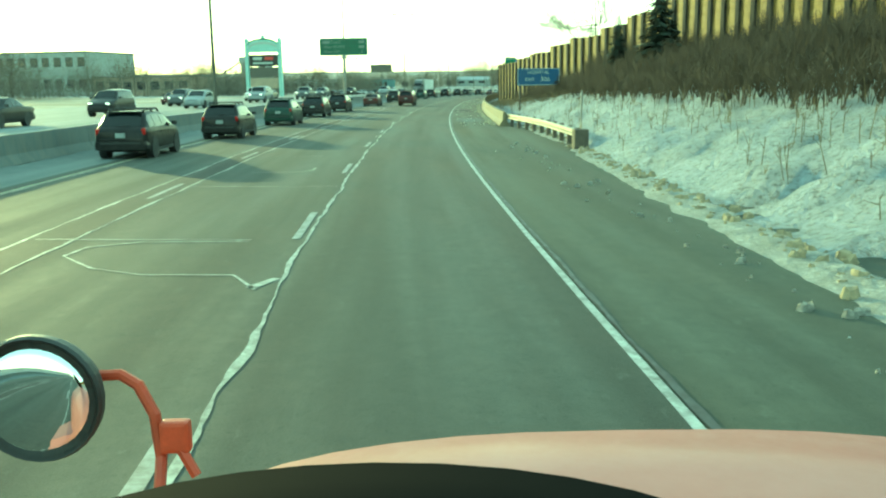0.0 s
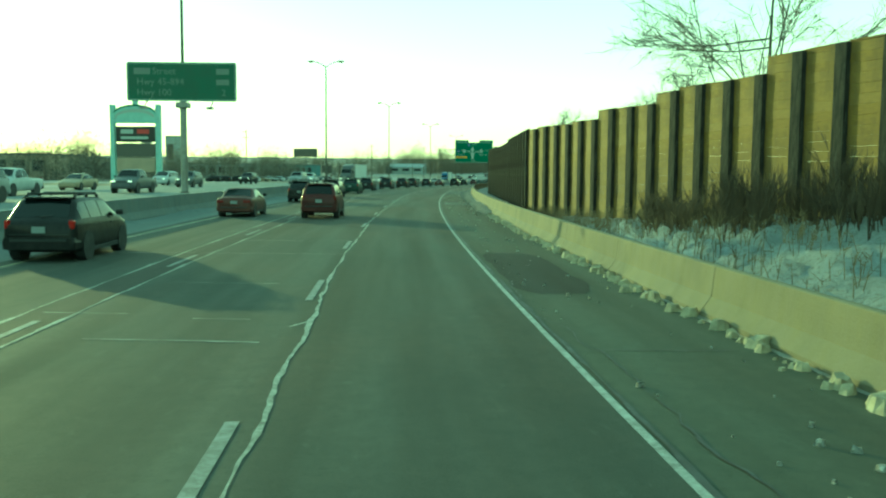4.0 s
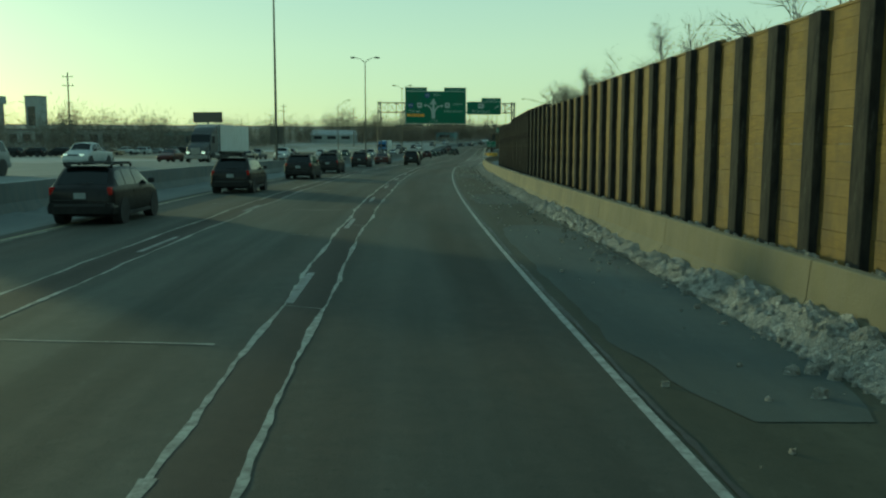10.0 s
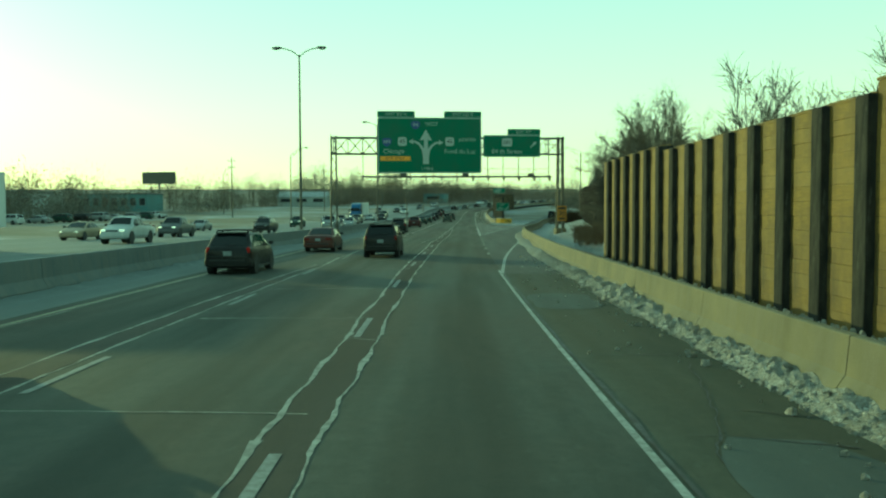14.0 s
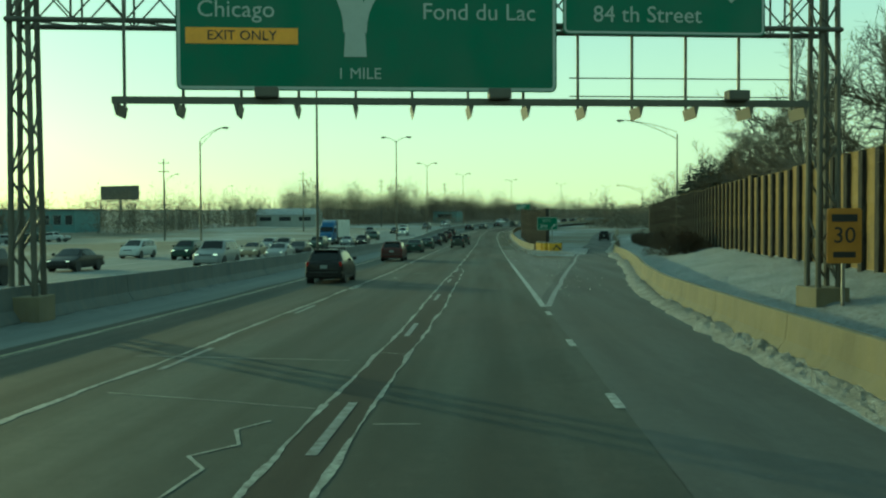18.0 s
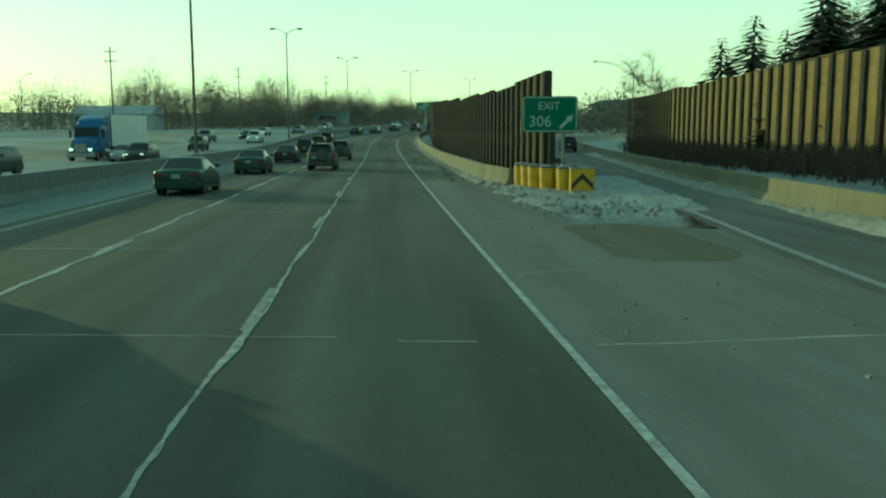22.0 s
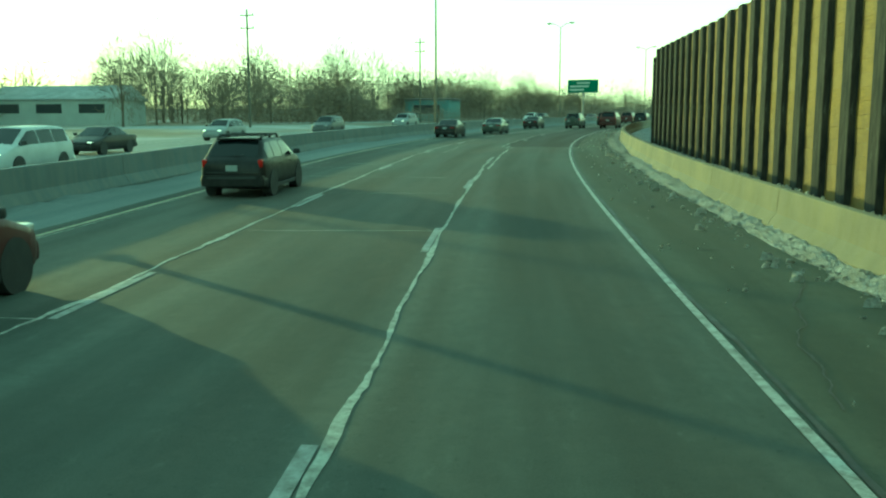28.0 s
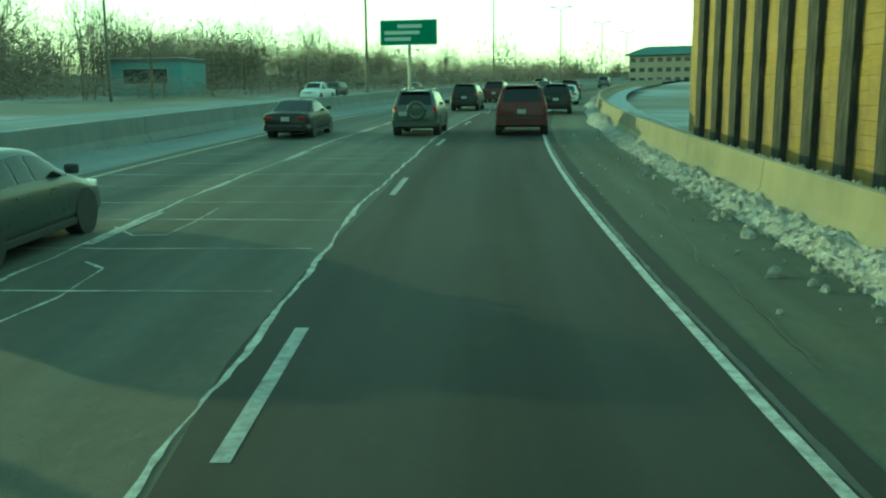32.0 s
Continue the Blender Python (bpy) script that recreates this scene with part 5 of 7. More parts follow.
def tree_lines(verts, faces, tv, tf, rng, h, foot=Vector((0, 0, 0)), wide=0.4, limbs=10, second=9, third=7, fourth=3, clear=0.2, girth=1.0):
    """A bare broad-leaved tree whose branches end on a rounded, uneven crown."""
    mid = Vector((0, 0, h * (0.5 + clear * 0.45)))
    rad = Vector((wide * h, wide * h, h * (0.52 - clear * 0.45)))
    ph = [rng.uniform(0, 6.28) for _ in range(4)]

    def reach(d):
        """How far the crown goes that way from its middle."""
        a = math.atan2(d.y, d.x)
        k = 1 + 0.13 * math.sin(3 * a + ph[0] + 2 * d.z) + 0.1 * math.sin(5 * a + ph[1]) + 0.1 * math.sin(6 * d.z + ph[2])
        return k / math.sqrt((d.x / rad.x) ** 2 + (d.y / rad.y) ** 2 + (d.z / rad.z) ** 2)

    def outward():
        d = Vector((rng.gauss(0, 1), rng.gauss(0, 1), rng.gauss(0.25, 1))).normalized()
        return mid + d * reach(d) * rng.uniform(0.72, 1.0)

    def stem(V, Fc, pts, r0, r1, n):
        m = len(pts) - 1
        for i in range(m):
            prism(V, Fc, pts[i] + foot, pts[i + 1] + foot, r0 + (r1 - r0) * i / m, r0 + (r1 - r0) * (i + 1) / m, n)

    def bow(p, q, sag):
        c = p.lerp(q, 0.5) + Vector((rng.gauss(0, 0.07), rng.gauss(0, 0.07), sag)) * (q - p).length
        return [p.lerp(c, u).lerp(c.lerp(q, u), u) for u in (0, 0.33, 0.66, 1)]
    top = Vector((rng.gauss(0, 0.05) * h, rng.gauss(0, 0.05) * h, h * 0.86))
    trunk = bow(Vector((0, 0, -0.4)), top, 0.0)
    stem(tv, tf, trunk, h * 0.016 * girth, h * 0.004 * girth, 6)
    for i in range(limbs):
        u = clear + (0.8 - clear) * (i + rng.random()) / limbs
        k = min(2, int(u * 3))
        p = trunk[k].lerp(trunk[k + 1], u * 3 - k)
        q = outward()
        q.z = max(q.z, p.z + 0.04 * h)
        limb = bow(p, q, -0.1)
        stem(tv, tf, limb, h * 0.006 * girth, h * 0.0022 * girth, 4)
        for _ in range(second):
            v = rng.uniform(0.25, 1.0)
            k2 = min(2, int(v * 3))
            p2 = limb[k2].lerp(limb[k2 + 1], v * 3 - k2)
            d2 = ((q - p).normalized() * 0.8 + (p2 - mid).normalized() * 0.5 + Vector((rng.gauss(0, 0.55), rng.gauss(0, 0.55), rng.gauss(0.2, 0.45)))).normalized()
            l2 = h * rng.uniform(0.1, 0.2)
            br = bow(p2, p2 + d2 * l2, -0.08)
            stem(verts, faces, br, h * 0.0027 * girth, h * 0.0016 * girth, 3)
            for _j in range(third):
                p3 = br[rng.randrange(1, 3)].lerp(br[3], rng.random())
                d3 = (d2 + Vector((rng.gauss(0, 0.6), rng.gauss(0, 0.6), rng.gauss(0.12, 0.5)))).normalized()
                e3 = p3 + d3 * h * rng.uniform(0.05, 0.12)
                prism(verts, faces, p3 + foot, e3 + foot, h * 0.0019 * girth, h * 0.0013 * girth, 2)
                for _k in range(fourth):
                    d4 = (d3 + Vector((rng.gauss(0, 0.7), rng.gauss(0, 0.7), rng.gauss(0.1, 0.5)))).normalized()
                    p4 = p3.lerp(e3, rng.uniform(0.2, 1))
                    prism(verts, faces, p4 + foot, p4 + d4 * h * rng.uniform(0.035, 0.085) + foot, h * 0.0014 * girth, h * 0.001 * girth, 2)


def tree_meshes(seed, h, **kw):
    """Trunk with limbs, and crown, of a bare tree."""
    rng = random.Random(seed)
    tv, tf, cv, cf = [], [], [], []
    tree_lines(cv, cf, tv, tf, rng, h, **kw)
    return mesh_of("trunk", tv, tf, M_BARK), mesh_of("crown", cv, cf, M_TWIG)


def twig_cloud(v, f, r, h, foot, wide, clear, twigs, girth):
    """A far bare tree: trunk, a few limbs, and fine twigs that fan outwards through its crown."""
    mid = Vector((0, 0, h * (0.5 + clear * 0.45)))
    rx, rz = wide * h, h * (0.52 - clear * 0.45)
    ph = [r.uniform(0, 6.28) for _ in range(3)]
    prism(v, f, foot + Vector((0, 0, -0.4)), foot + Vector((r.gauss(0, 0.03) * h, r.gauss(0, 0.03) * h, h * 0.8)), h * 0.011, h * 0.003, 3)
    ends = []
    for _ in range(9):
        d = Vector((r.gauss(0, 1), r.gauss(0, 1), r.gauss(0.4, 0.8))).normalized()
        q = mid + Vector((d.x * rx, d.y * rx, d.z * rz)) * 0.8
        p = Vector((0, 0, h * r.uniform(clear, 0.55)))
        prism(v, f, foot + p, foot + q, h * 0.006, h * 0.002, 3)
        ends.append(q)
    for _ in range(twigs):
        d = Vector((r.gauss(0, 1), r.gauss(0, 1), r.gauss(0, 1))).normalized()
        a = math.atan2(d.y, d.x)
        k = (1 + 0.16 * math.sin(3 * a + ph[0] + 2 * d.z) + 0.12 * math.sin(7 * a + ph[1]) + 0.14 * math.sin(7 * d.z + ph[2])) * r.random() ** 0.45
        p = mid + Vector((d.x * rx, d.y * rx, d.z * rz)) * k
        way = (d * 0.9 + Vector((r.gauss(0, 0.5), r.gauss(0, 0.5), r.gauss(0.45, 0.5)))).normalized()
        g = h * girth * r.uniform(0.7, 1.3)
        prism(v, f, foot + p, foot + p + way * h * r.uniform(0.05, 0.12), g, g * 0.6, 2)


def bare_tree(seed, h, label="bare grey-brown broad-leaved tree in winter", **kw):
    root = thing("tree", None, label, "tree", "bare trees")
    a, b = tree_meshes(seed, h, **kw)
    part("trunk", a, None, root)
    part("crown", b, None, root)
    return root


TREES = [bare_tree(31, 11.0, wide=0.4, girth=0.72), bare_tree(32, 13.0, wide=0.36, limbs=12, girth=0.72), bare_tree(33, 9.0, wide=0.48, clear=0.15, girth=0.75), bare_tree(35, 12.0, wide=0.34, limbs=11, girth=0.72)]
rng = random.Random(77)


def far_tree(seed, h, wide):
    root = thing("tree", None, "bare grey-brown tree in a far belt of trees", "tree", "bare trees")
    r = random.Random(seed)
    part("trunk", rod((0, 0, -0.4), (0, 0, h * 0.6), h * 0.017, h * 0.007, n=6), M_BARK, root)
    v, f = [], []
    twig_cloud(v, f, r, h, Vector((0, 0, 0)), wide, 0.2, 900, 0.0024)
    part("crown", mesh_of("crown", v, f, M_TWIG), None, root)
    return root


def ground_at(s, e):
    return float(ground_height(s, e, 7.5 if e > wall_line(s) else 0.0))


def plant(kind, s, e, f=1.0, z=None):
    """A copy of a tree at a place beside the road."""
    p = at(s, e)
    m = pose(p.x, p.y, p.z + (ground_at(s, e) if z is None else z), 0, 0, rng.uniform(0, 360)) @ Matrix.Diagonal((f, f, f * rng.uniform(0.92, 1.1), 1))
    return copy_thing(kind, m)


spots = [(104, 12, 0.5), (124, 11.8, 0.48), (99.5, 17.3, 1.52), (120.5, 13.2, 0.55), (143, 14, 0.5), (112, 19, 0.6), (163, 13.4, 0.56), (166, 15, 0.5), (180, 17, 0.85), (184, 35, 1.35), (172, 18, 0.5), (206, 12.2, 0.68), (226, 12, 0.55), (232, 15, 0.6), (214, 17, 0.6), (150, 16, 0.55), (196, 18, 0.6),
         (246, 13.5, 0.6), (214, 27, 1.1), (268, 17, 0.65), (274, 20, 0.72), (281, 17.5, 0.75), (288, 22, 0.78), (296, 18, 0.95), (303, 23, 1.05), (262, 21, 0.65), (272, 24, 0.8), (266, 26, 0.75), (258, 18, 0.6), (284, 27, 0.75), (252, 16, 0.6), (292, 20, 0.92), (310, 25, 1.15)]
for i, (s, e, f) in enumerate(spots):
    plant(TREES[i % 4], s, e, f)
for i in range(26):
    s = rng.uniform(310, 440)
    e = float(wall_line(s)) + rng.uniform(7, 26)
    plant(TREES[rng.randrange(4)], s, e, rng.uniform(0.45, 0.66))
for i, (s, e, f) in enumerate(((377, 31, 1.05), (383, 35, 1.0), (348, 25.5, 1.22), (355, 29, 1.16), (340, 24.5, 1.05), (346, 28.5, 1.16), (362, 27, 1.2), (333, 24, 0.95), (312, 21, 1.0), (306, 20, 1.0), (370, 33.5, 0.95), (386, 43.5, 1.15), (326, 23, 0.9), (456, 39.5, 0.9), (450, 42, 0.85))):
    plant(TREES[i % 4], s, e, f)
for i in range(16):
    plant(TREES[rng.randrange(4)], rng.uniform(-40, 60), 34 + rng.uniform(0, 20), rng.uniform(0.6, 0.9))
# beyond the opposite carriageway
FAR = [far_tree(41, 11.0, 0.42), far_tree(42, 13.0, 0.36), far_tree(43, 10.0, 0.46)]
for s, e, f in ((560, -98, 1.25), (548, -88, 1.0), (575, -80, 1.1), (585, -70, 1.0), (600, -78, 1.2), (612, -66, 1.0), (625, -72, 1.1), (640, -62, 0.95), (655, -70, 1.1), (668, -58, 0.9), (590, -92, 1.3), (630, -90, 1.3), (660, -84, 1.2), (700, -60, 0.9), (720, -52, 0.85), (690, -75, 1.1), (540, -70, 0.9), (525, -62, 0.8)):
    plant(FAR[rng.randrange(3)], s, e, f)
for s, e, f in ((480, -150, 1.2), (460, -120, 0.8), (440, -100, 0.6), (420, -160, 0.9), (500, -115, 1.0), (215, -95, 0.9), (225, -85, 0.8), (200, -100, 0.8), (235, -110, 0.9), (300, -120, 0.7), (340, -110, 0.7), (375, -95, 0.6), (590, -48, 0.8), (605, -44, 0.8), (620, -42, 0.75), (745, -45, 0.8), (760, -40, 0.8), (600, -130, 1.2), (570, -135, 1.2)):
    plant(FAR[rng.randrange(3)], s, e, f)
for i, tr in enumerate(FAR):
    s, e = [(552, -76), (566, -92), (634, -66)][i]
    tr.matrix_world = pose(*at(s, e, ground_at(s, e)), 0, 0, 70 * i)
for i, tr in enumerate(TREES):
    s, e = [(218, 19.5), (230, 24), (305, 22), (640, -78)][i]
    p = at(s, e, ground_at(s, e))
    tr.matrix_world = pose(p.x, p.y, p.z, 0, 0, 40 * i)


def thicket_mesh(name, seed, length, deep, h, count, material):
    """Dense leafless brush in one mesh: stems that fork twice, with an uneven top."""
    r = random.Random(seed)
    v, f = [], []
    for _ in range(count):
        x, y = r.uniform(-length / 2, length / 2), r.uniform(-deep / 2, deep / 2)
        hh = h * (0.75 + 0.4 * noise.noise(Vector((x * 0.25 / max(0.15, h * 0.1), y * 0.3, seed)))) * r.uniform(0.65, 1.1)
        p = Vector((x, y, -0.3))
        d = Vector((r.gauss(0, 0.16), r.gauss(0, 0.16), 1)).normalized()
        m = p + d * hh * 0.5
        prism(v, f, p, m, h * 0.007, h * 0.006, 3)
        for _k in range(4):
            d2 = (d + Vector((r.gauss(0, 0.42), r.gauss(0, 0.42), r.uniform(0, 0.3)))).normalized()
            q = m + d2 * hh * r.uniform(0.2, 0.45)
            prism(v, f, p.lerp(m, r.uniform(0.1, 1)), q, h * 0.0068, h * 0.0045, 2)
            for _j in range(3):
                d3 = (d2 + Vector((r.gauss(0, 0.55), r.gauss(0, 0.55), r.uniform(-0.1, 0.3)))).normalized()
                prism(v, f, m.lerp(q, r.uniform(0.3, 1)), q + d3 * hh * r.uniform(0.1, 0.25), h * 0.005, h * 0.003, 2)
    return mesh_of(name, v, f, material)


def grove_mesh(name, seed, length, deep, h, count):
    """A belt of bare trees with undergrowth at their feet, in one mesh."""
    r = random.Random(seed)
    v, f = [], []
    for i in range(count):
        x = -length / 2 + length * (i + r.random()) / count
        twig_cloud(v, f, r, h * r.uniform(0.62, 1.05), Vector((x, r.uniform(-deep / 2, deep / 2), 0)), r.uniform(0.36, 0.52), 0.06, 350, 0.0047)
    for _ in range(1500):
        x, y = r.uniform(-length / 2, length / 2), r.uniform(-deep / 2, deep / 2)
        p = Vector((x, y, h * r.uniform(0, 0.3) * (0.8 + 0.5 * noise.noise(Vector((x * 0.2, y * 0.2, seed)))) - 0.2))
        way = Vector((r.gauss(0, 0.6), r.gauss(0, 0.6), r.uniform(0.1, 1))).normalized()
        prism(v, f, p, p + way * h * r.uniform(0.06, 0.14), 0.05, 0.03, 2)
    return mesh_of(name, v, f, M_TWIG)


WOODS = [grove_mesh("woods", 50 + i, 46, 14, 10, 14) for i in range(3)]


def belt_mesh(seed, length, deep, h):
    """A dense far belt of round-topped small trees and brush in one mesh."""
    r = random.Random(seed)
    v, f = [], []
    for i in range(24):
        hh = h * r.choice((0.55, 0.7, 0.8, 0.95, 1.2)) * r.uniform(0.9, 1.1)
        twig_cloud(v, f, r, hh, Vector((-length / 2 + length * (i + r.random()) / 24, r.uniform(-deep / 2, deep / 2), 0)), r.uniform(0.34, 0.5), 0.04, 140, 0.0069)
    for _ in range(900):
        x, y = r.uniform(-length / 2, length / 2), r.uniform(-deep / 2, deep / 2)
        p = Vector((x, y, h * r.uniform(0, 0.34) - 0.3))
        way = Vector((r.gauss(0, 0.6), r.gauss(0, 0.6), r.uniform(0.1, 1))).normalized()
        prism(v, f, p, p + way * h * r.uniform(0.08, 0.16), 0.08, 0.045, 2)
    return mesh_of("woods", v, f, M_BELT)


BELT = [belt_mesh(71 + i, 52, 9, 8.5) for i in range(2)]
BRUSH = [thicket_mesh("brush", 60 + i, 7, 3.0, 2.0, 150, M_BRUSH) for i in range(3)]


def woods(mesh, s, e, turn=0.0, f=1.0, name="woods", label="dense leafless brown woodland", z=None):
    p = at(s, e)
    ang = -math.degrees(np.interp(s, TAB, TH)) + 90 + turn
    ob = new(name, mesh)
    ob.matrix_world = pose(p.x, p.y, p.z + (ground_at(s, e) if z is None else z), 0, 0, ang) @ Matrix.Diagonal((1, 1, f, 1))
    return tagged(ob, label, "trees", kind="stuff")


for k in range(8):
    woods(WOODS[k % 3], 270 + 22 * k, float(wall_line(270 + 22 * k)) + 10 + 3 * (k % 3), 5, rng.uniform(0.45, 0.62))
for k in range(5):
    woods(WOODS[k % 3], 560 + 44 * k, 26 + 8 * (k % 2), 0, rng.uniform(0.5, 0.8))
for s, e, f in [(560, -82, 0.85), (598, -76, 0.8), (636, -72, 0.8), (672, -68, 0.75), (708, -62, 0.7), (745, -58, 0.75), (782, -52, 0.8), (820, -46, 0.9), (858, -40, 0.95), (890, -20, 1.0), (905, 15, 1.0), (880, 45, 0.9), (840, 60, 0.8),
                (590, -44, 0.35), (640, -42, 0.4), (690, -41, 0.45), (740, -38, 0.5), (790, -36, 0.6)]:
    woods(WOODS[rng.randrange(3)], s, e, rng.uniform(-12, 12), f)
for k in range(4):
    woods(BELT[k % 2], 520 + 26 * k, 34 + 9 * k, 30, 0.8)
# belts of woods beyond the car parks and the fields
for k in range(15):
    woods(BELT[k % 2], 110 + 40 * k + rng.uniform(-4, 4), -88 - 7 * (k % 3) + 0.06 * max(0, 14 * k - 60), rng.uniform(-8, 8), rng.uniform(0.85, 1.2))
for k in range(9):
    woods(BELT[k % 2], 180 + 52 * k, -128 - 6 * (k % 2), rng.uniform(-8, 8), rng.uniform(1.2, 1.5))
for k in range(5):
    woods(BELT[k % 2], 800 + 12 * k, -70 + 44 * k, 60, rng.uniform(1.1, 1.5))
for k in range(6):
    woods(WOODS[k % 3], 566 + 30 * k, -62 - 3 * (k % 2), rng.uniform(-8, 8), rng.uniform(0.95, 1.15))
for k in range(5):
    woods(WOODS[k % 3], 578 + 36 * k, -80, rng.uniform(-8, 8), rng.uniform(0.9, 1.15))
for i in range(26):
    plant(FAR[rng.randrange(3)], 545 + 7 * i + rng.uniform(-3, 3), -58 - rng.uniform(0, 14), rng.uniform(0.62, 0.9))
for i in range(15):
    plant(FAR[i % 3], 558 + 6 * i, -93 + 2.0 * i + rng.uniform(-3, 3), 1.3 - 0.024 * i)
for i in range(14):
    plant(FAR[rng.randrange(3)], 130 + 32 * i + rng.uniform(-9, 9), -108 - rng.uniform(0, 14), rng.uniform(0.9, 1.3))

# brush at the feet of the walls
for s in (-14, -6, 2, 10, 18, 26, 34, 42, 48, 55, 61, 67, 72, 77, 81, 85):
    w = float(wall_line(s))
    woods(BRUSH[rng.randrange(3)], s, w - 1.2, -14, rng.uniform(1.7, 2.5) * (1 if s < 62 else 0.8 if s < 70 else 0.55), "brush", "tangled russet brush against the noise wall")
    if s < 70:
        woods(BRUSH[rng.randrange(3)], s + 3, w - 3.0, -14, rng.uniform(1.3, 1.9), "brush", "tangled russet brush against the noise wall")
        woods(BRUSH[rng.randrange(3)], s + 1, w - 5.2, -14, rng.uniform(0.6, 1.0), "brush", "low russet brush on the snow bank")
    if 10 < s < 64:
        woods(BRUSH[rng.randrange(3)], s + 3.2, w - 1.9, -14, rng.uniform(1.5, 2.3), "brush", "tangled russet brush against the noise wall")
for row, e in enumerate((11.4, 13.6, 15.8)):
    for k in range(10):
        s = 12 + 6.2 * k + 1.7 * row
        if e < float(wall_line(s)) - 3.2:
            woods(BRUSH[rng.randrange(3)], s, e, -14, rng.uniform(0.75, 1.1) + 0.25 * row, "brush", "dense russet brush on the upper snow bank")
for s in (262, 268, 352, 357, 362, 367, 372, 377, 382, 388, 394, 400, 406, 413):
    woods(BRUSH[rng.randrange(3)], s, float(wall_line(s)) - 1.5, -6, rng.uniform(0.8, 1.1), "brush", "low dark hedge before the noise wall", 0.4)


def round_bush(s, e, wide, tall, seed):
    """One broad leafless bush, twigs fanning from its foot to a domed top."""
    r = random.Random(seed)
    v, f = [], []
    for _ in range(2600):
        d = Vector((r.gauss(0, 1), r.gauss(0, 1), abs(r.gauss(0, 0.9)) - 0.05)).normalized()
        k = 1 + 0.1 * noise.noise(d * 2.2 + Vector((seed, 0, 0))) + 0.05 * noise.noise(d * 6)
        q = Vector((d.x * wide, d.y * wide * 0.8, d.z * tall)) * k * r.random() ** 0.35
        way = (d + Vector((r.gauss(0, 0.45), r.gauss(0, 0.45), r.gauss(0.3, 0.4)))).normalized()
        prism(v, f, q, q + way * r.uniform(0.15, 0.42), 0.014, 0.008, 2)
    for _ in range(70):
        d = Vector((r.gauss(0, 1), r.gauss(0, 1), abs(r.gauss(0, 1)) + 0.2)).normalized()
        prism(v, f, Vector((d.x * 0.3, d.y * 0.3, -0.2)), Vector((d.x * wide, d.y * wide * 0.8, d.z * tall)) * 0.85, 0.022, 0.01, 3)
    ob = new("bush", mesh_of("bush", v, f, M_BRUSH))
    ob.matrix_world = along(s, e, ground_at(s, e) + 0.05)
    tagged(ob, "broad domed russet bush on the snow before the noise wall", "bush")


round_bush(336.0, 15.0, 2.5, 2.25, 3)
round_bush(333.2, 15.6, 1.6, 1.5, 8)


def spruce(seed, h, label):
    root = thing("spruce", None, label, "tree", "spruce trees")
    r = random.Random(seed)
    part("trunk", rod((0, 0, -0.4), (0, 0, h * 0.95), h * 0.02, 0.02, n=6), M_BARK, root)
    v, f = [], []
    z = h * 0.08
    while z < h * 0.98:
        rad = (1 - z / h) ** 0.62 * h * 0.27 + 0.06
        n = max(5, int(rad * 9))
        for i in range(n):
            a = i * 2 * math.pi / n + r.uniform(-0.2, 0.2)
            rr = rad * r.uniform(0.65, 1.1)
            for j in range(4):
                b = a + r.uniform(-0.25, 0.25)
                q = rr * r.uniform(0.5, 1.0)
                c = Vector((math.cos(b) * q, math.sin(b) * q, z - q * 0.28 + r.uniform(-0.08, 0.08)))
                t = Vector((-math.sin(b), math.cos(b), 0)) * q * r.uniform(0.08, 0.16)
                k = len(v)
                s0 = Vector((math.cos(b) * q * 0.15, math.sin(b) * q * 0.15, z + 0.05))
                v += [s0, c + t, c + Vector((math.cos(b), math.sin(b), -0.25)) * q * 0.2, c - t]
                f.append((k, k + 1, k + 2, k + 3))
        z += h * 0.028
    part("needles", mesh_of("needles", v, f, M_NEEDLE), None, root)
    return root


sp = spruce(5, 8.5, "dark spruce tree before the noise wall")
sp.matrix_world = along(66, 20.2, 2.2)
for s, e, f in ((57, 21.5, 1.1), (47.5, 14.2, 0.76), (58, 13.8, 0.58), (49.4, 15.4, 0.5), (62, 14.6, 0.5), (30, 21, 0.7), (377, 25.5, 1.3), (381, 28, 1.35), (369, 25, 1.22), (366, 28, 1.35), (358, 24.8, 1.1), (373, 27, 1.32), (362.5, 26.5, 1.25), (378.5, 31, 1.4), (416, 38.3, 1.65), (420, 36.5, 1.45), (394, 35, 1.5), (398, 33.2, 1.25), (390, 37.5, 1.4)):
    p = at(s, e, ground_at(s, e))
    copy_thing(sp, pose(p.x, p.y, p.z, 0, 0, s * 37) @ Matrix.Diagonal((f * (1.45 if s > 300 else 1), f * (1.45 if s > 300 else 1), f, 1)))

# dry weeds on the snow bank
v, f = [], []
for _ in range(6000):
    s = rng.uniform(-20, 104)
    w = float(wall_line(s))
    lo = 5.6 if s > 45 else 6.6
    e = lo + (w - lo) * rng.random() ** 0.75
    if noise.noise(Vector((s * 0.13, e * 0.3, 4))) < -0.12 + 0.3 * rng.random() - 0.2:
        continue
    p = at(s, e, ground_at(s, e) * min(1, (e - 5.2) / 0.6) + 0.12)
    hgt = rng.uniform(0.15, 0.75)
    t = p + Vector((rng.gauss(0, 0.16) * hgt, rng.gauss(0, 0.16) * hgt, hgt))
    prism(v, f, p, t, 0.012, 0.006, 3)
    for _k in range(2):
        prism(v, f, p.lerp(t, rng.uniform(0.5, 0.9)), t + Vector((rng.gauss(0, 0.12), rng.gauss(0, 0.12), rng.uniform(-0.1, 0.1))), 0.008, 0.004, 3)
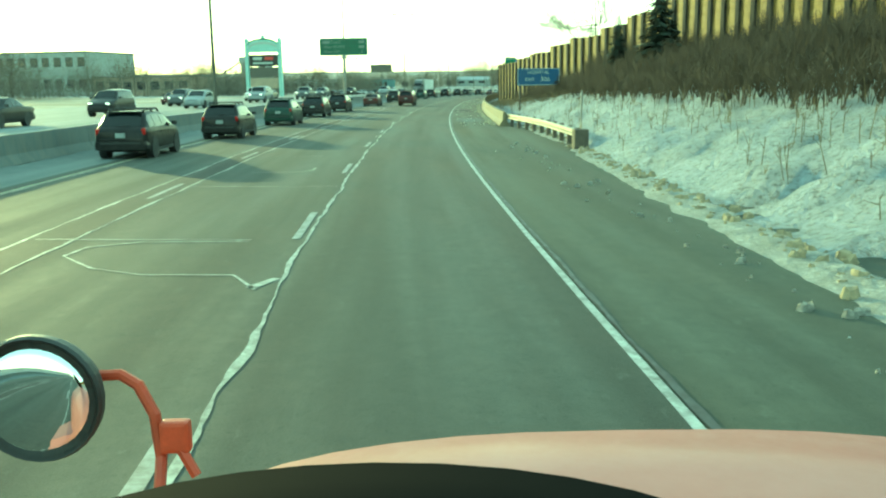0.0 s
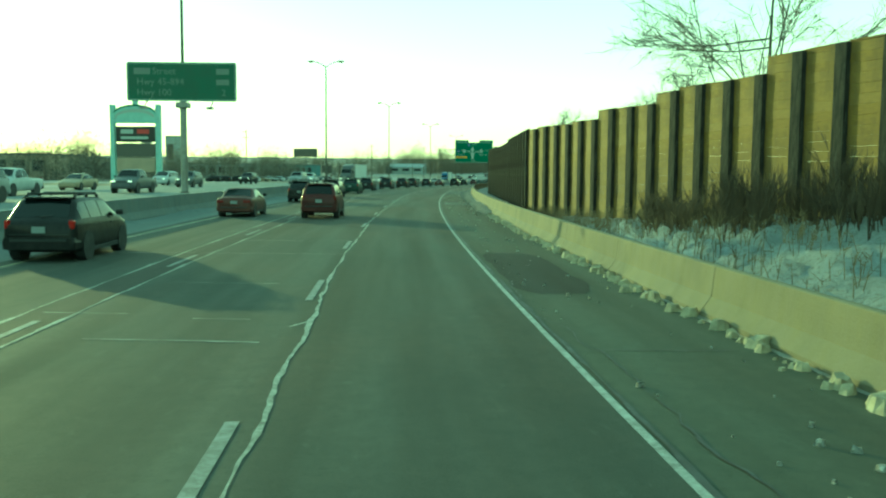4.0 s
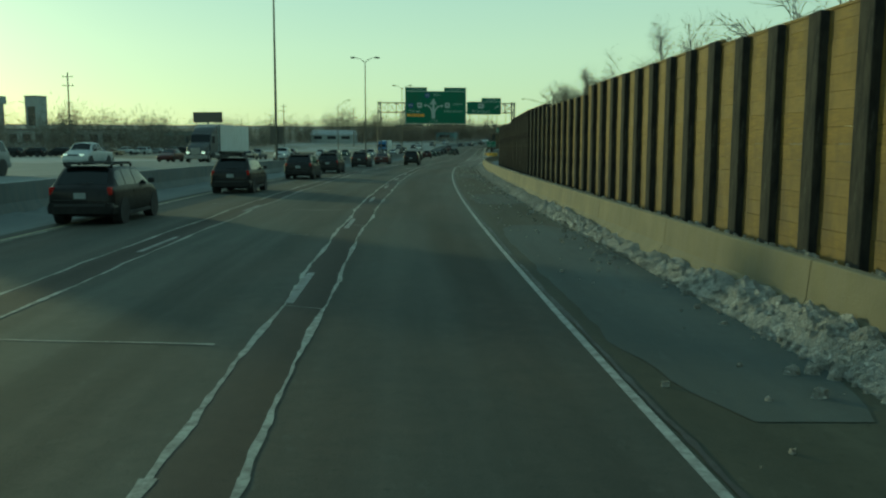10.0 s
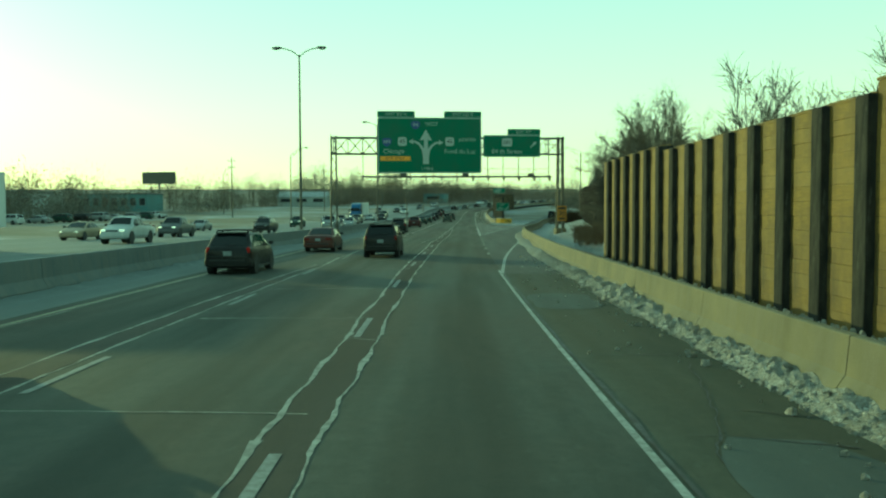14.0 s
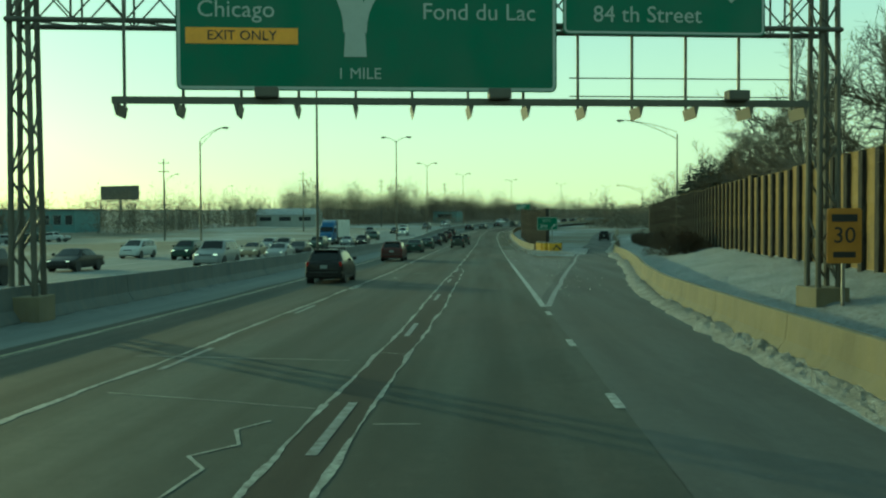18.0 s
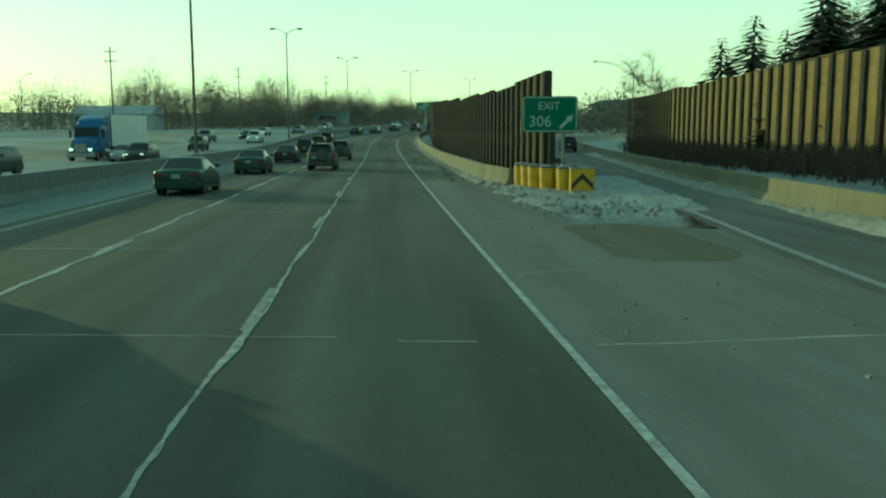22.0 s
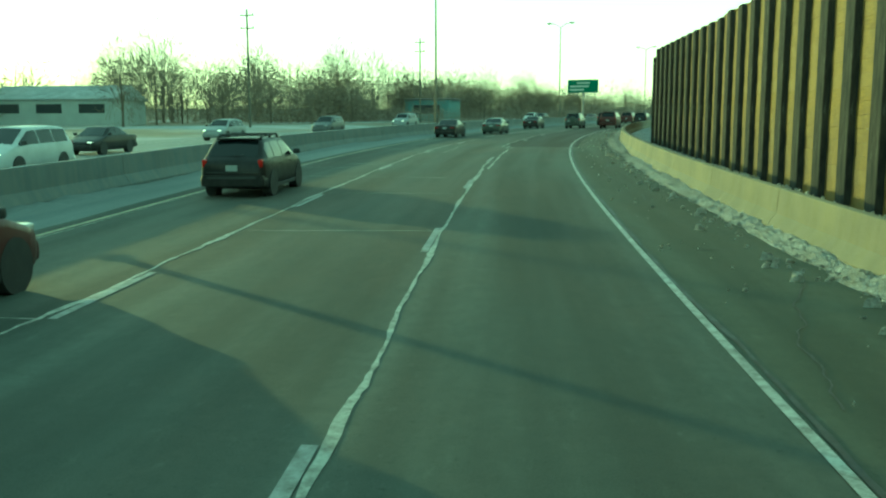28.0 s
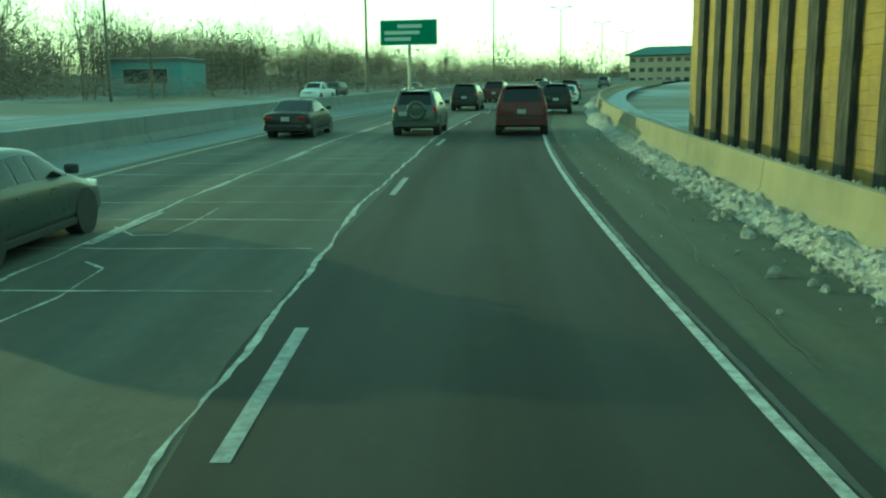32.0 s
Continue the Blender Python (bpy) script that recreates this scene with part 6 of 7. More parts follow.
tagged(new("weeds", mesh_of("weeds", v, f, M_WEED)), "dry weed stalks poking through the snow", "grass", kind="stuff")

# ---- buildings and poles beyond the opposite carriageway ----
M_WHITEWALL = plain("pale_painted_wall", (0.3, 0.32, 0.31), 0.8, 0, 0.12, 0.4, 0.05)
M_TEAL = plain("blue_green_cladding", (0.12, 0.2, 0.21), 0.7, 0, 0.15, 0.3, 0.03)
M_BRICKWALL = plain("tan_brick_wall", (0.33, 0.27, 0.2), 0.85, 0, 0.15, 0.4, 0.1)
M_ROOF = plain("dark_roofing", (0.1, 0.095, 0.09), 0.85, 0, 0.2, 0.5, 0.1)
M_PANE = Mat("dark_window_glass", (0.03, 0.035, 0.04), 0.12).m


def building(name, s, e, w, d, h, material, label, turn=0.0, storeys=1, cols=6, gable=False, z=None, face=-1, roof=None):
    """A building whose long front faces the road. w: along its front, d: depth."""
    p = at(s, e)
    m = pose(p.x, p.y, p.z + (ground_at(s, e) if z is None else z) - 0.1, 0, 0, turn - math.degrees(np.interp(s, TAB, TH)))
    root = thing(name, m, label, "building")
    part("wall", boxed(-w / 2, w / 2, -d / 2, d / 2, -1.0, h), material, root)
    if gable:
        bm = poly([(-d / 2 - 0.4, h), (d / 2 + 0.4, h), (0, h + d * 0.22)], -w / 2 - 0.4, w + 0.8)
        part("roof", bm, roof or M_ROOF, root, m=pose(0, 0, 0, 0, 0, 90))
    else:
        rf = part("roof", boxed(-w / 2 - 0.25, w / 2 + 0.25, -d / 2 - 0.25, d / 2 + 0.25, h, h + 0.35, bevel=0.03), roof or M_ROOF, root)
        part("snow_cover", boxed(-w / 2, w / 2, -d / 2, d / 2, h + 0.35, h + 0.45), M_SNOW, rf)
    sh = h / storeys
    for k in range(storeys):
        for i in range(cols):
            x = -w / 2 + w * (i + 0.5) / cols
            ww = w / cols * 0.3
            z0, z1 = k * sh + sh * 0.35, k * sh + sh * 0.78
            win = part("window", boxed(x - ww - 0.06, x + ww + 0.06, -d / 2 - 0.05, -d / 2 + 0.02, z0 - 0.06, z1 + 0.06), M_WHITEWALL, root)
            part("pane", boxed(x - ww, x + ww, -d / 2 - 0.07, -d / 2 - 0.051, z0, z1), M_PANE, win)
    return root


building("house", 535, -81.5, 20, 10, 3.1, M_WHITEWALL, "low pale house with a shallow roof among bare trees", 12, 1, 3, True, 1.2, roof=M_SNOW)
plant(FAR[0], 571, -108, 1.22)
building("shop", 470, -112, 24, 12, 5.2, M_TEAL, "low blue-green shop building behind the far trees", 0, 1, 8)
building("shed", 602, -55, 10, 8, 4.4, M_TEAL, "windowless blue-green shed beside the motorway", 8, 1, 1)
building("factory", 290, -186, 66, 30, 15, M_WHITEWALL, "large pale factory block beyond the car park", 0, 2, 14)
building("warehouse", 372, -165, 55, 25, 7, M_BRICKWALL, "long low warehouse beyond the snowy field", 0, 1, 10)
building("warehouse", 430, -130, 40, 18, 6, M_WHITEWALL, "long pale low building behind parked cars", 0, 1, 9)
building("shop", 262, -120, 34, 16, 6, M_BRICKWALL, "low tan brick shop beside the car park", 0, 1, 7)
office = building("office_building", 800, 2, 26, 18, 9.5, M_BRICKWALL, "three-storey tan office building with a snowy hipped roof", -10, 3, 9, z=-1.5)
part("hipped_roof", poly([(-15, 9.7), (15, 9.7), (7, 12.2), (-7, 12.2)], -10.5, 21), M_TEAL, office)
building("tower_block", 500, -206, 6.5, 6.5, 20, M_WHITEWALL, "pale grain tower on the horizon", 0, 1, 1)
silo = thing("silo", along(487, -208, ground_at(487, -208)), "grey grain silo beside a pale tower", "silo")
part("bin", rod((0, 0, -1), (0, 0, 16), 1.9, n=14), M_STEEL, silo)
part("head_house", boxed(-2.3, 2.3, -2.0, 2.0, 16, 19.4, bevel=0.1), M_WHITEWALL, silo)
part("leg", rod((-2.2, 0, 16.5), (-14, 0, 10), 0.5, n=6), M_STEEL, silo)
part("leg_tower", rod((-14, 0, -1), (-14, 0, 12), 0.4, n=6), M_STEEL, silo)

# tall shopping-centre sign
M_MALL = plain("pale_green_sign_frame", (0.35, 0.5, 0.46), 0.6, 0, 0.12, 0.8, 0.02)
mall = thing("pylon_sign", along(220, -63), "tall pale-green arched shopping-centre sign with dark panels", "pylon sign")
for sg in (-1, 1):
    part("column", boxed(sg * 4.6 - 0.45, sg * 4.6 + 0.45, -0.5, 0.5, -0.5, 15.4, bevel=0.05), M_MALL, mall)
pts = [(-4.2, 11.8)] + [(4.2 * math.cos(radians(a)) * -1, 13.6 + 1.7 * math.sin(radians(a))) for a in range(0, 181, 15)] + [(4.2, 11.8)]
part("arch_panel", poly(pts, -0.35, 0.7), M_MALL, mall)
arch = [(-math.cos(radians(a)) * 3.9, 13.1 + 1.4 * math.sin(radians(a))) for a in range(0, 181, 15)]
part("arch_band", poly(arch + [(x, z - 0.55) for x, z in reversed(arch)], -0.42, 0.05), M_SIGNW, mall)
arch = [(-math.cos(radians(a)) * 4.15, 13.9 + 1.5 * math.sin(radians(a))) for a in range(0, 181, 15)]
part("arch_band", poly(arch + [(x, z - 0.35) for x, z in reversed(arch)], -0.42, 0.05), M_GREEN, mall)
for z0, z1, mt in ((8.2, 11.2, M_BLACK), (5.4, 7.9, M_SIGNBACK), (2.4, 5.1, M_BRICKWALL)):
    q = part("sign_box", boxed(-3.9, 3.9, -0.3, 0.3, z0, z1, bevel=0.05), mt, mall)
    if mt is M_BLACK:
        bar(q, -2.9, -0.4, 10.2, 0.8, -0.32)
        bar(q, 0.4, 2.8, 10.2, 0.8, -0.32, plain("red_sign_face", (0.35, 0.03, 0.03), 0.5))
        bar(q, -2.9, 2.6, 9.0, 0.5, -0.32)
part("finial", boxed(-0.5, 0.5, -0.3, 0.3, 15.2, 16.2, bevel=0.1), M_MALL, mall)

boardp = thing("billboard", along(537, -152), "dark billboard on a steel post above the trees", "billboard")
part("board", boxed(-8.3, 8.3, -0.3, 0.3, 10.3, 15.4, bevel=0.05), M_SIGNBACK, boardp)
part("post", rod((0, 0.3, -1), (0, 0.3, 11), 0.45, n=10), M_STEEL, boardp)
part("catwalk", boxed(-8.3, 8.3, -1.0, -0.2, 9.95, 10.1), M_STEEL, boardp)


def utility_pole(h, label):
    root = thing("utility_pole", None, label, "utility pole", "poles beside the motorway")
    part("pole", rod((0, 0, -0.6), (0, 0, h), 0.17, 0.11, n=8), M_POLE, root)
    for z in (h - 0.8, h - 2.4):
        part("crossarm", boxed(-1.0, 1.0, -0.06, 0.06, z - 0.06, z + 0.06), M_WOODPOST, root)
        for x in (-0.85, 0.0, 0.85):
            part("insulator", rod((x, 0, z + 0.05), (x, 0, z + 0.28), 0.05, 0.03, n=6), M_SIGNBACK, root)
    return root


up = utility_pole(15.2, "pale utility pole with cross-arms beyond the carriageway")
up.matrix_world = along(528, -45, 0)
for s, e in ((575, -43), (478, -48), (425, -60), (300, -70)):
    copy_thing(up, along(s, e, ground_at(s, e)))

# ---- vehicles ----


def car_paint(name, colour, rough=0.4, coat=0.2):
    """Car paint under a film of road salt."""
    m = Mat(name, colour, rough, 0.15)
    co = m.coords("Object")
    a, b = m.noise(co, 1.1, 5), m.noise(co, 7, 5, 0.7)
    salt = m.node("ShaderNodeMapRange")
    sep = m.node("ShaderNodeSeparateXYZ")
    m.link(co, sep.inputs[0])
    salt.inputs["From Min"].default_value, salt.inputs["From Max"].default_value = 0.95, 0.2
    salt.inputs["To Max"].default_value = 0.1
    m.link(sep.outputs[2], salt.inputs["Value"])
    c = m.mix(a, colour, tuple(x * 0.8 + 0.01 for x in colour))
    c = m.mix(m.mix(0.03, (0, 0, 0), b), c, (0.3, 0.29, 0.26))
    m.base(m.mix(m.mix(salt.outputs[0], (0, 0, 0), m.mix(0.6, (0.35, 0.35, 0.35), b)), c, (0.16, 0.15, 0.13)))
    m.rough(b, rough, rough + 0.18)
    m.b.inputs["Specular IOR Level"].default_value = 0.12
    m.b.inputs["Coat Weight"].default_value = coat
    m.b.inputs["Coat Roughness"].default_value = 0.15
    return m.m


def lamp_mat(name, colour, strength):
    m = Mat(name, colour, 0.2)
    m.b.inputs["Emission Color"].default_value = (*colour, 1)
    m.b.inputs["Emission Strength"].default_value = strength
    return m.m


PAINT = {"black": car_paint("black_car_paint", (0.006, 0.006, 0.007)), "grey": car_paint("grey_car_paint", (0.09, 0.095, 0.1)), "silver": car_paint("silver_car_paint", (0.24, 0.255, 0.26)), "white": car_paint("white_car_paint", (0.45, 0.47, 0.465)),
         "maroon": car_paint("maroon_car_paint", (0.05, 0.012, 0.012)), "green": car_paint("dark_green_car_paint", (0.016, 0.04, 0.03)), "blue": car_paint("blue_car_paint", (0.03, 0.09, 0.22)), "tan": car_paint("beige_car_paint", (0.3, 0.25, 0.17)),
         "sage": car_paint("grey_green_car_paint", (0.045, 0.056, 0.05), 0.26, 0.5), "brown": car_paint("red_brown_car_paint", (0.07, 0.026, 0.02))}
M_GLASS = Mat("tinted_car_glass", (0.006, 0.008, 0.009), 0.1, 0.0, 0.3).m
M_TYRE = plain("black_tyre_rubber", (0.02, 0.02, 0.02), 0.85, 0, 0.3, 6, 0.2)
M_RIM = plain("dull_alloy_rim", (0.3, 0.3, 0.3), 0.4, 0.7, 0.2, 6, 0.05)
M_TRIM = plain("black_plastic_trim", (0.025, 0.025, 0.025), 0.7, 0, 0.3, 5, 0.1)
M_TAIL = plain("red_lamp_glass", (0.11, 0.006, 0.005), 0.2, 0, 0.1, 5, 0)
M_TAILON = lamp_mat("lit_red_lamp", (0.2, 0.003, 0.002), 0.1)
M_HEAD = lamp_mat("lit_headlamp", (1.0, 0.93, 0.75), 1.7)
M_HEADOFF = plain("clear_lamp_glass", (0.45, 0.46, 0.44), 0.15, 0.3, 0.1, 5, 0)
M_PLATE = plain("pale_number_plate", (0.24, 0.26, 0.26), 0.5, 0, 0.1, 8, 0)


def loft(sections, caps=True):
    """A skin over rings of equal point count."""
    bm = bmesh.new()
    rings = [[bm.verts.new(p) for p in r] for r in sections]
    k = len(rings[0])
    for a, b in zip(rings, rings[1:]):
        for i in range(k):
            bm.faces.new((a[i], a[(i + 1) % k], b[(i + 1) % k], b[i]))
    if caps:
        bm.faces.new(list(reversed(rings[0])))
        bm.faces.new(rings[-1])
    bmesh.ops.recalc_face_normals(bm, faces=bm.faces[:])
    return bm


def ring(y, w, z0, z1, lean=0.0, crown=0.03):
    """A car body's cross-section: sill, bulging flank, shoulder, slightly crowned top."""
    h = z1 - z0
    half = [(w * 0.86, z0), (w * 0.97, z0 + h * 0.18), (w, z0 + h * 0.5), (w * 0.985, z0 + h * 0.8), (w * 0.93, z1 - 0.02), (w * 0.5, z1 + crown * 0.7)]
    pts = half + [(-x, z) for x, z in reversed(half)]
    return [(x, y + lean * (z - z0), z) for x, z in pts]


WHEELS = {}


def wheel(parent, x, y, r, wide, side):
    w = part("wheel", rod((-wide * 0.35, 0, 0), (wide * 0.35, 0, 0), r * 0.3, n=10), M_TRIM, parent, m=Matrix.Translation((x, y, r)))
    key = (r, wide)
    if key not in WHEELS:
        prof = [(0.62, -0.5), (0.92, -0.5), (1.0, -0.32), (1.0, 0.32), (0.92, 0.5), (0.62, 0.5)]
        n = 18
        tv = [(q * wide, p * r * math.cos(a), p * r * math.sin(a)) for a in [i * 2 * math.pi / n for i in range(n)] for p, q in prof]
        tf = [(i * 6 + j, i * 6 + (j + 1) % 6, ((i + 1) % n) * 6 + (j + 1) % 6, ((i + 1) % n) * 6 + j) for i in range(n) for j in range(6)]
        bm = bmesh.new()
        bmesh.ops.create_cone(bm, cap_ends=True, segments=12, radius1=r * 0.62, radius2=r * 0.62, depth=wide * 0.7, matrix=Matrix.Rotation(math.pi / 2, 4, "Y"))
        for sg in (-1, 1):
            tube(bm, (0, 0, 0), (sg * wide * 0.43, 0, 0), r * 0.3, r * 0.16, 8)
            for a in range(5):
                t = a * 2 * math.pi / 5
                tube(bm, (sg * wide * 0.3, r * 0.44 * math.cos(t), r * 0.44 * math.sin(t)), (sg * wide * 0.365, r * 0.44 * math.cos(t), r * 0.44 * math.sin(t)), r * 0.1, r * 0.09, 5)
        me = bpy.data.meshes.new("rim")
        bm.to_mesh(me)
        bm.free()
        me.materials.append(M_RIM)
        WHEELS[key] = (mesh_of("tyre", tv, tf, M_TYRE, True), me)
    part("tyre", WHEELS[key][0], None, w)
    part("rim", WHEELS[key][1], None, w)


KINDS = {  # length, half width, sill, bumper top, bonnet, belt, tail, roof, (glass y: rear low, rear high, front high, front low), wheel radius, axles
    "sedan": (4.7, 0.9, 0.2, 0.62, 0.86, 0.95, 0.98, 1.44, (0.85, 1.6, 2.65, 3.55), 0.32, (0.95, 3.75)),
    "hatchback": (4.45, 0.92, 0.22, 0.68, 0.96, 1.02, 1.05, 1.6, (0.12, 0.66, 2.6, 3.45), 0.34, (0.82, 3.55)),
    "suv": (4.5, 0.91, 0.28, 0.74, 1.06, 1.12, 1.13, 1.73, (0.08, 0.4, 2.7, 3.45), 0.37, (0.9, 3.55)),
    "large_suv": (5.0, 1.0, 0.32, 0.8, 1.14, 1.2, 1.22, 1.9, (0.08, 0.36, 3.05, 3.75), 0.4, (1.0, 3.95)),
    "minivan": (4.9, 0.97, 0.22, 0.66, 1.02, 1.08, 1.1, 1.75, (0.08, 0.42, 3.0, 4.05), 0.34, (0.95, 3.95)),
    "pickup": (5.5, 0.97, 0.32, 0.74, 1.12, 1.16, 1.14, 1.82, (2.15, 2.3, 3.55, 4.2), 0.39, (1.15, 4.5)),
}


def shell(kind):
    """The skin of a car: a function of y that gives the half section, sill to roof middle, and the height of its top line."""
    L, W, z0, zb, zh, belt, zt, top, gl, r, axles = KINDS[kind]
    line = [(-0.1, zt - 0.2), (0.0, zt - 0.12), (0.05, zt - 0.02), (max(gl[0], 0.06), zt), (gl[1], top - 0.035), ((gl[1] + gl[2]) / 2, top), (gl[2], top - 0.045), (gl[3], zh + 0.06), (gl[3] + 0.3, zh + 0.01), (L - 0.5, zh - 0.06), (L - 0.14, zh - 0.17), (L, zb + 0.03), (L + 0.1, zb - 0.05)]
    ly, lz = [p[0] for p in line], [p[1] for p in line]
    soft = 0.05

    def crest(y):
        return float(np.mean(np.interp([y - soft, y - soft / 2, y, y + soft / 2, y + soft], ly, lz)))

    def half(y):
        w = W * float(np.interp(y, [0, 0.05, 0.14, 0.4, 1.0, L - 1.1, L - 0.45, L - 0.15, L], [0.85, 0.92, 0.965, 0.99, 1, 1, 0.965, 0.88, 0.72]))
        bot = float(np.interp(y, [0, 0.1, 0.3, L - 0.3, L], [z0 + 0.12, z0 + 0.05, z0, z0, z0 + 0.08]))
        zc = crest(y)
        sh = min(float(np.interp(y, [0, gl[0] + 0.4, gl[3], gl[3] + 0.3, L], [zt - 0.03, belt, belt - 0.03, zh - 0.06, zb])), zc - 0.035)
        rise = min(1.0, max(0.0, (zc - sh) / (top - belt)))
        cw = w * (0.93 - 0.19 * rise)
        ze = max(sh + 0.012, zc - 0.075)
        return [(w * 0.8, bot), (w * 0.95, bot + 0.035), (w * 0.995, bot + 0.3 * (sh - bot)), (w, bot + 0.55 * (sh - bot)), (w * 0.985, bot + 0.85 * (sh - bot)), (w * 0.95, sh),
                ((w * 0.945 + cw) / 2 + 0.012, (sh + ze) / 2), (cw, ze), (cw * 0.93, zc - 0.03), (cw * 0.76, zc - 0.008), (cw * 0.4, zc + 0.012)]
    return half, crest


def skin_panel(half, ys, rows, sg, off):
    """A thin pane lying on the flank of a shell; rows: shares of the way from belt to roof edge."""
    verts, faces = [], []
    for y in ys:
        h = half(y)
        for q in rows:
            a, b, u = (h[5], h[6], q * 2) if q < 0.5 else (h[6], h[7], q * 2 - 1)
            verts.append((sg * (a[0] + (b[0] - a[0]) * u + off), y, a[1] + (b[1] - a[1]) * u + off * 0.3))
    n = len(rows)
    for i in range(len(ys) - 1):
        for j in range(n - 1):
            k = i * n + j
            faces.append((k, k + 1, k + n + 1, k + n) if sg > 0 else (k, k + n, k + n + 1, k + 1))
    return verts, faces


def screen_panel(half, crest, ys, wide, off):
    """A pane across the car on its front or rear slope."""
    verts, faces = [], []
    for y in ys:
        h = half(y)
        dz = crest(y + 0.03) - crest(y - 0.03)
        ln = math.hypot(0.06, dz)
        oy, oz = -dz / ln * off, 0.06 / ln * off
        for x, z in [(h[9][0] * wide * u, h[9][1] + (h[10][1] - h[9][1]) * (1 - abs(u)) * 1.3) for u in (-1.13, -0.8, -0.4, 0, 0.4, 0.8, 1.13)]:
            verts.append((x, y + oy, z + oz))
    for i in range(len(ys) - 1):
        for j in range(6):
            k = i * 7 + j
            faces.append((k, k + 1, k + 8, k + 7))
    return verts, faces


def car(kind, colour, label, head=False, tail=False, rails=False, spare=False, rack=False, group="traffic", far=False):
    """A road vehicle; origin at the middle of its rear end on the road, y ahead."""
    L, W, z0, zb, zh, belt, zt, top, gl, r, axles = KINDS[kind]
    root = thing({"large_suv": "suv"}.get(kind, kind), None, label, "car", group)
    P = PAINT[colour]
    half, crest = shell(kind)
    ys = sorted({round(float(y), 3) for a, b, n in ((0, 0.14, 4), (0.14, gl[0], 3), (gl[0], gl[1], 7), (gl[1], gl[2], 6), (gl[2], gl[3], 7), (gl[3], L - 0.5, 4), (L - 0.5, L, 6)) for y in np.linspace(min(a, b), max(a, b), n)})
    rings = []
    for y in ys:
        h = half(y)
        rings.append([(x, y, z) for x, z in h] + [(-x, y, z) for x, z in reversed(h)])
    part("body", loft(rings), P, root, smooth=True)
    tw, high = half((gl[1] + gl[2]) / 2)[7]
    low = belt
    cuts = {"sedan": (0.3, 0.52, 1.0), "hatchback": (0.24, 0.55, 1.0), "pickup": (0.0, 0.42, 1.0)}.get(kind, (0.3, 0.6, 1.0))
    y0, y1 = gl[0] + (0.34 if kind != "pickup" else 0.12), gl[3] - 0.22
    edge = [y0] + [y0 + (y1 - y0) * c for c in cuts if c > 0]
    for sg in (-1, 1):
        for a, b in zip(edge, edge[1:]):
            v, f = skin_panel(half, np.linspace(a + 0.035, b - 0.035, 6), (0.08, 0.3, 0.5, 0.72, 0.92), sg, 0.007)
            part("side_window", mesh_of("side_window", v, f, M_GLASS, True), None, root, "dark tinted glass")
    d = gl[1] - gl[0]
    v, f = screen_panel(half, crest, np.linspace(gl[0] + 0.1 * d, gl[1] - 0.1 * d, 6), 0.97, 0.008)
    part("rear_window", mesh_of("rear_window", v, f, M_GLASS, True), None, root, "dark tinted glass")
    v, f = screen_panel(half, crest, np.linspace(gl[2] + 0.06, gl[3] - 0.1, 6), 0.97, 0.008)
    part("windscreen", mesh_of("windscreen", v, f, M_GLASS, True), None, root, "dark tinted glass")
    for sg in (-1, 1):
        for ay in axles:
            part("wheel_arch", rod((sg * (W - 0.25), ay, r * 1.04), (sg * (W + 0.006), ay, r * 1.04), r * 1.13, n=22), M_TRIM, root)
            wheel(root, sg * (W - 0.1), ay, r, 0.21, sg)
        if not far:
            part("sill", boxed(sg * W * 0.965 - 0.03, sg * W * 0.965 + 0.03, axles[0] + r * 1.1, axles[1] - r * 1.1, z0 - 0.01, z0 + 0.1, bevel=0.02), M_TRIM, root)
        part("mirror", boxed(sg * (W + 0.07) - 0.1, sg * (W + 0.07) + 0.1, gl[3] - 0.42, gl[3] - 0.3, belt + 0.02, belt + 0.17, bevel=0.045), M_TRIM, root)
        hz = zh - 0.25
        slim = 0.05 if far else 0.0
        part("headlamp", boxed(sg * W * 0.62 - 0.2 + slim, sg * W * 0.62 + 0.17 - slim, L - 0.3, L - 0.07, hz - 0.02, hz + 0.12 - slim, bevel=0.04), M_HEAD if head else M_HEADOFF, root, "lit headlamp" if head else "")
        if kind == "sedan":
            part("tail_lamp", boxed(sg * W * 0.72 - 0.2, sg * W * 0.72 + 0.15, -0.012, 0.12, zt - 0.27, zt - 0.13, bevel=0.035), M_TAILON if tail else M_TAIL, root, "lit red tail lamp" if tail else "")
        else:
            part("tail_lamp", boxed(sg * W * 0.84 - 0.055, sg * W * 0.84 + 0.075, 0.0, 0.17, belt - 0.2, belt + 0.02, bevel=0.03), M_TAILON if tail else M_TAIL, root, "lit red tail lamp" if tail else "")
        for ya in () if far else (L * 0.36, L * 0.58):
            part("door_handle", boxed(sg * W * 0.985 - 0.018, sg * W * 0.985 + 0.022, ya, ya + 0.17, belt - 0.17, belt - 0.135, bevel=0.01), P, root)
    part("rear_bumper", loft([[(sx * W * f, y, z) for sx, z in ((-1, z0 + 0.1), (-1.02, zb - 0.2), (-0.98, zb - 0.07), (0.98, zb - 0.07), (1.02, zb - 0.2), (1, z0 + 0.1))] for y, f in ((-0.075, 0.8), (-0.06, 0.89), (0.0, 0.945), (0.3, 0.975))]), M_TRIM if kind == "pickup" else P, root, smooth=False)
    if not far:
        part("bumper_pad", boxed(-W * 0.74, W * 0.74, -0.088, 0.0, zb - 0.17, zb - 0.1, bevel=0.015), M_TRIM, root)
    part("front_bumper", boxed(-W * 0.8, W * 0.8, L - 0.35, L + 0.06, z0 + 0.05, zb - 0.1, bevel=0.09), P, root)
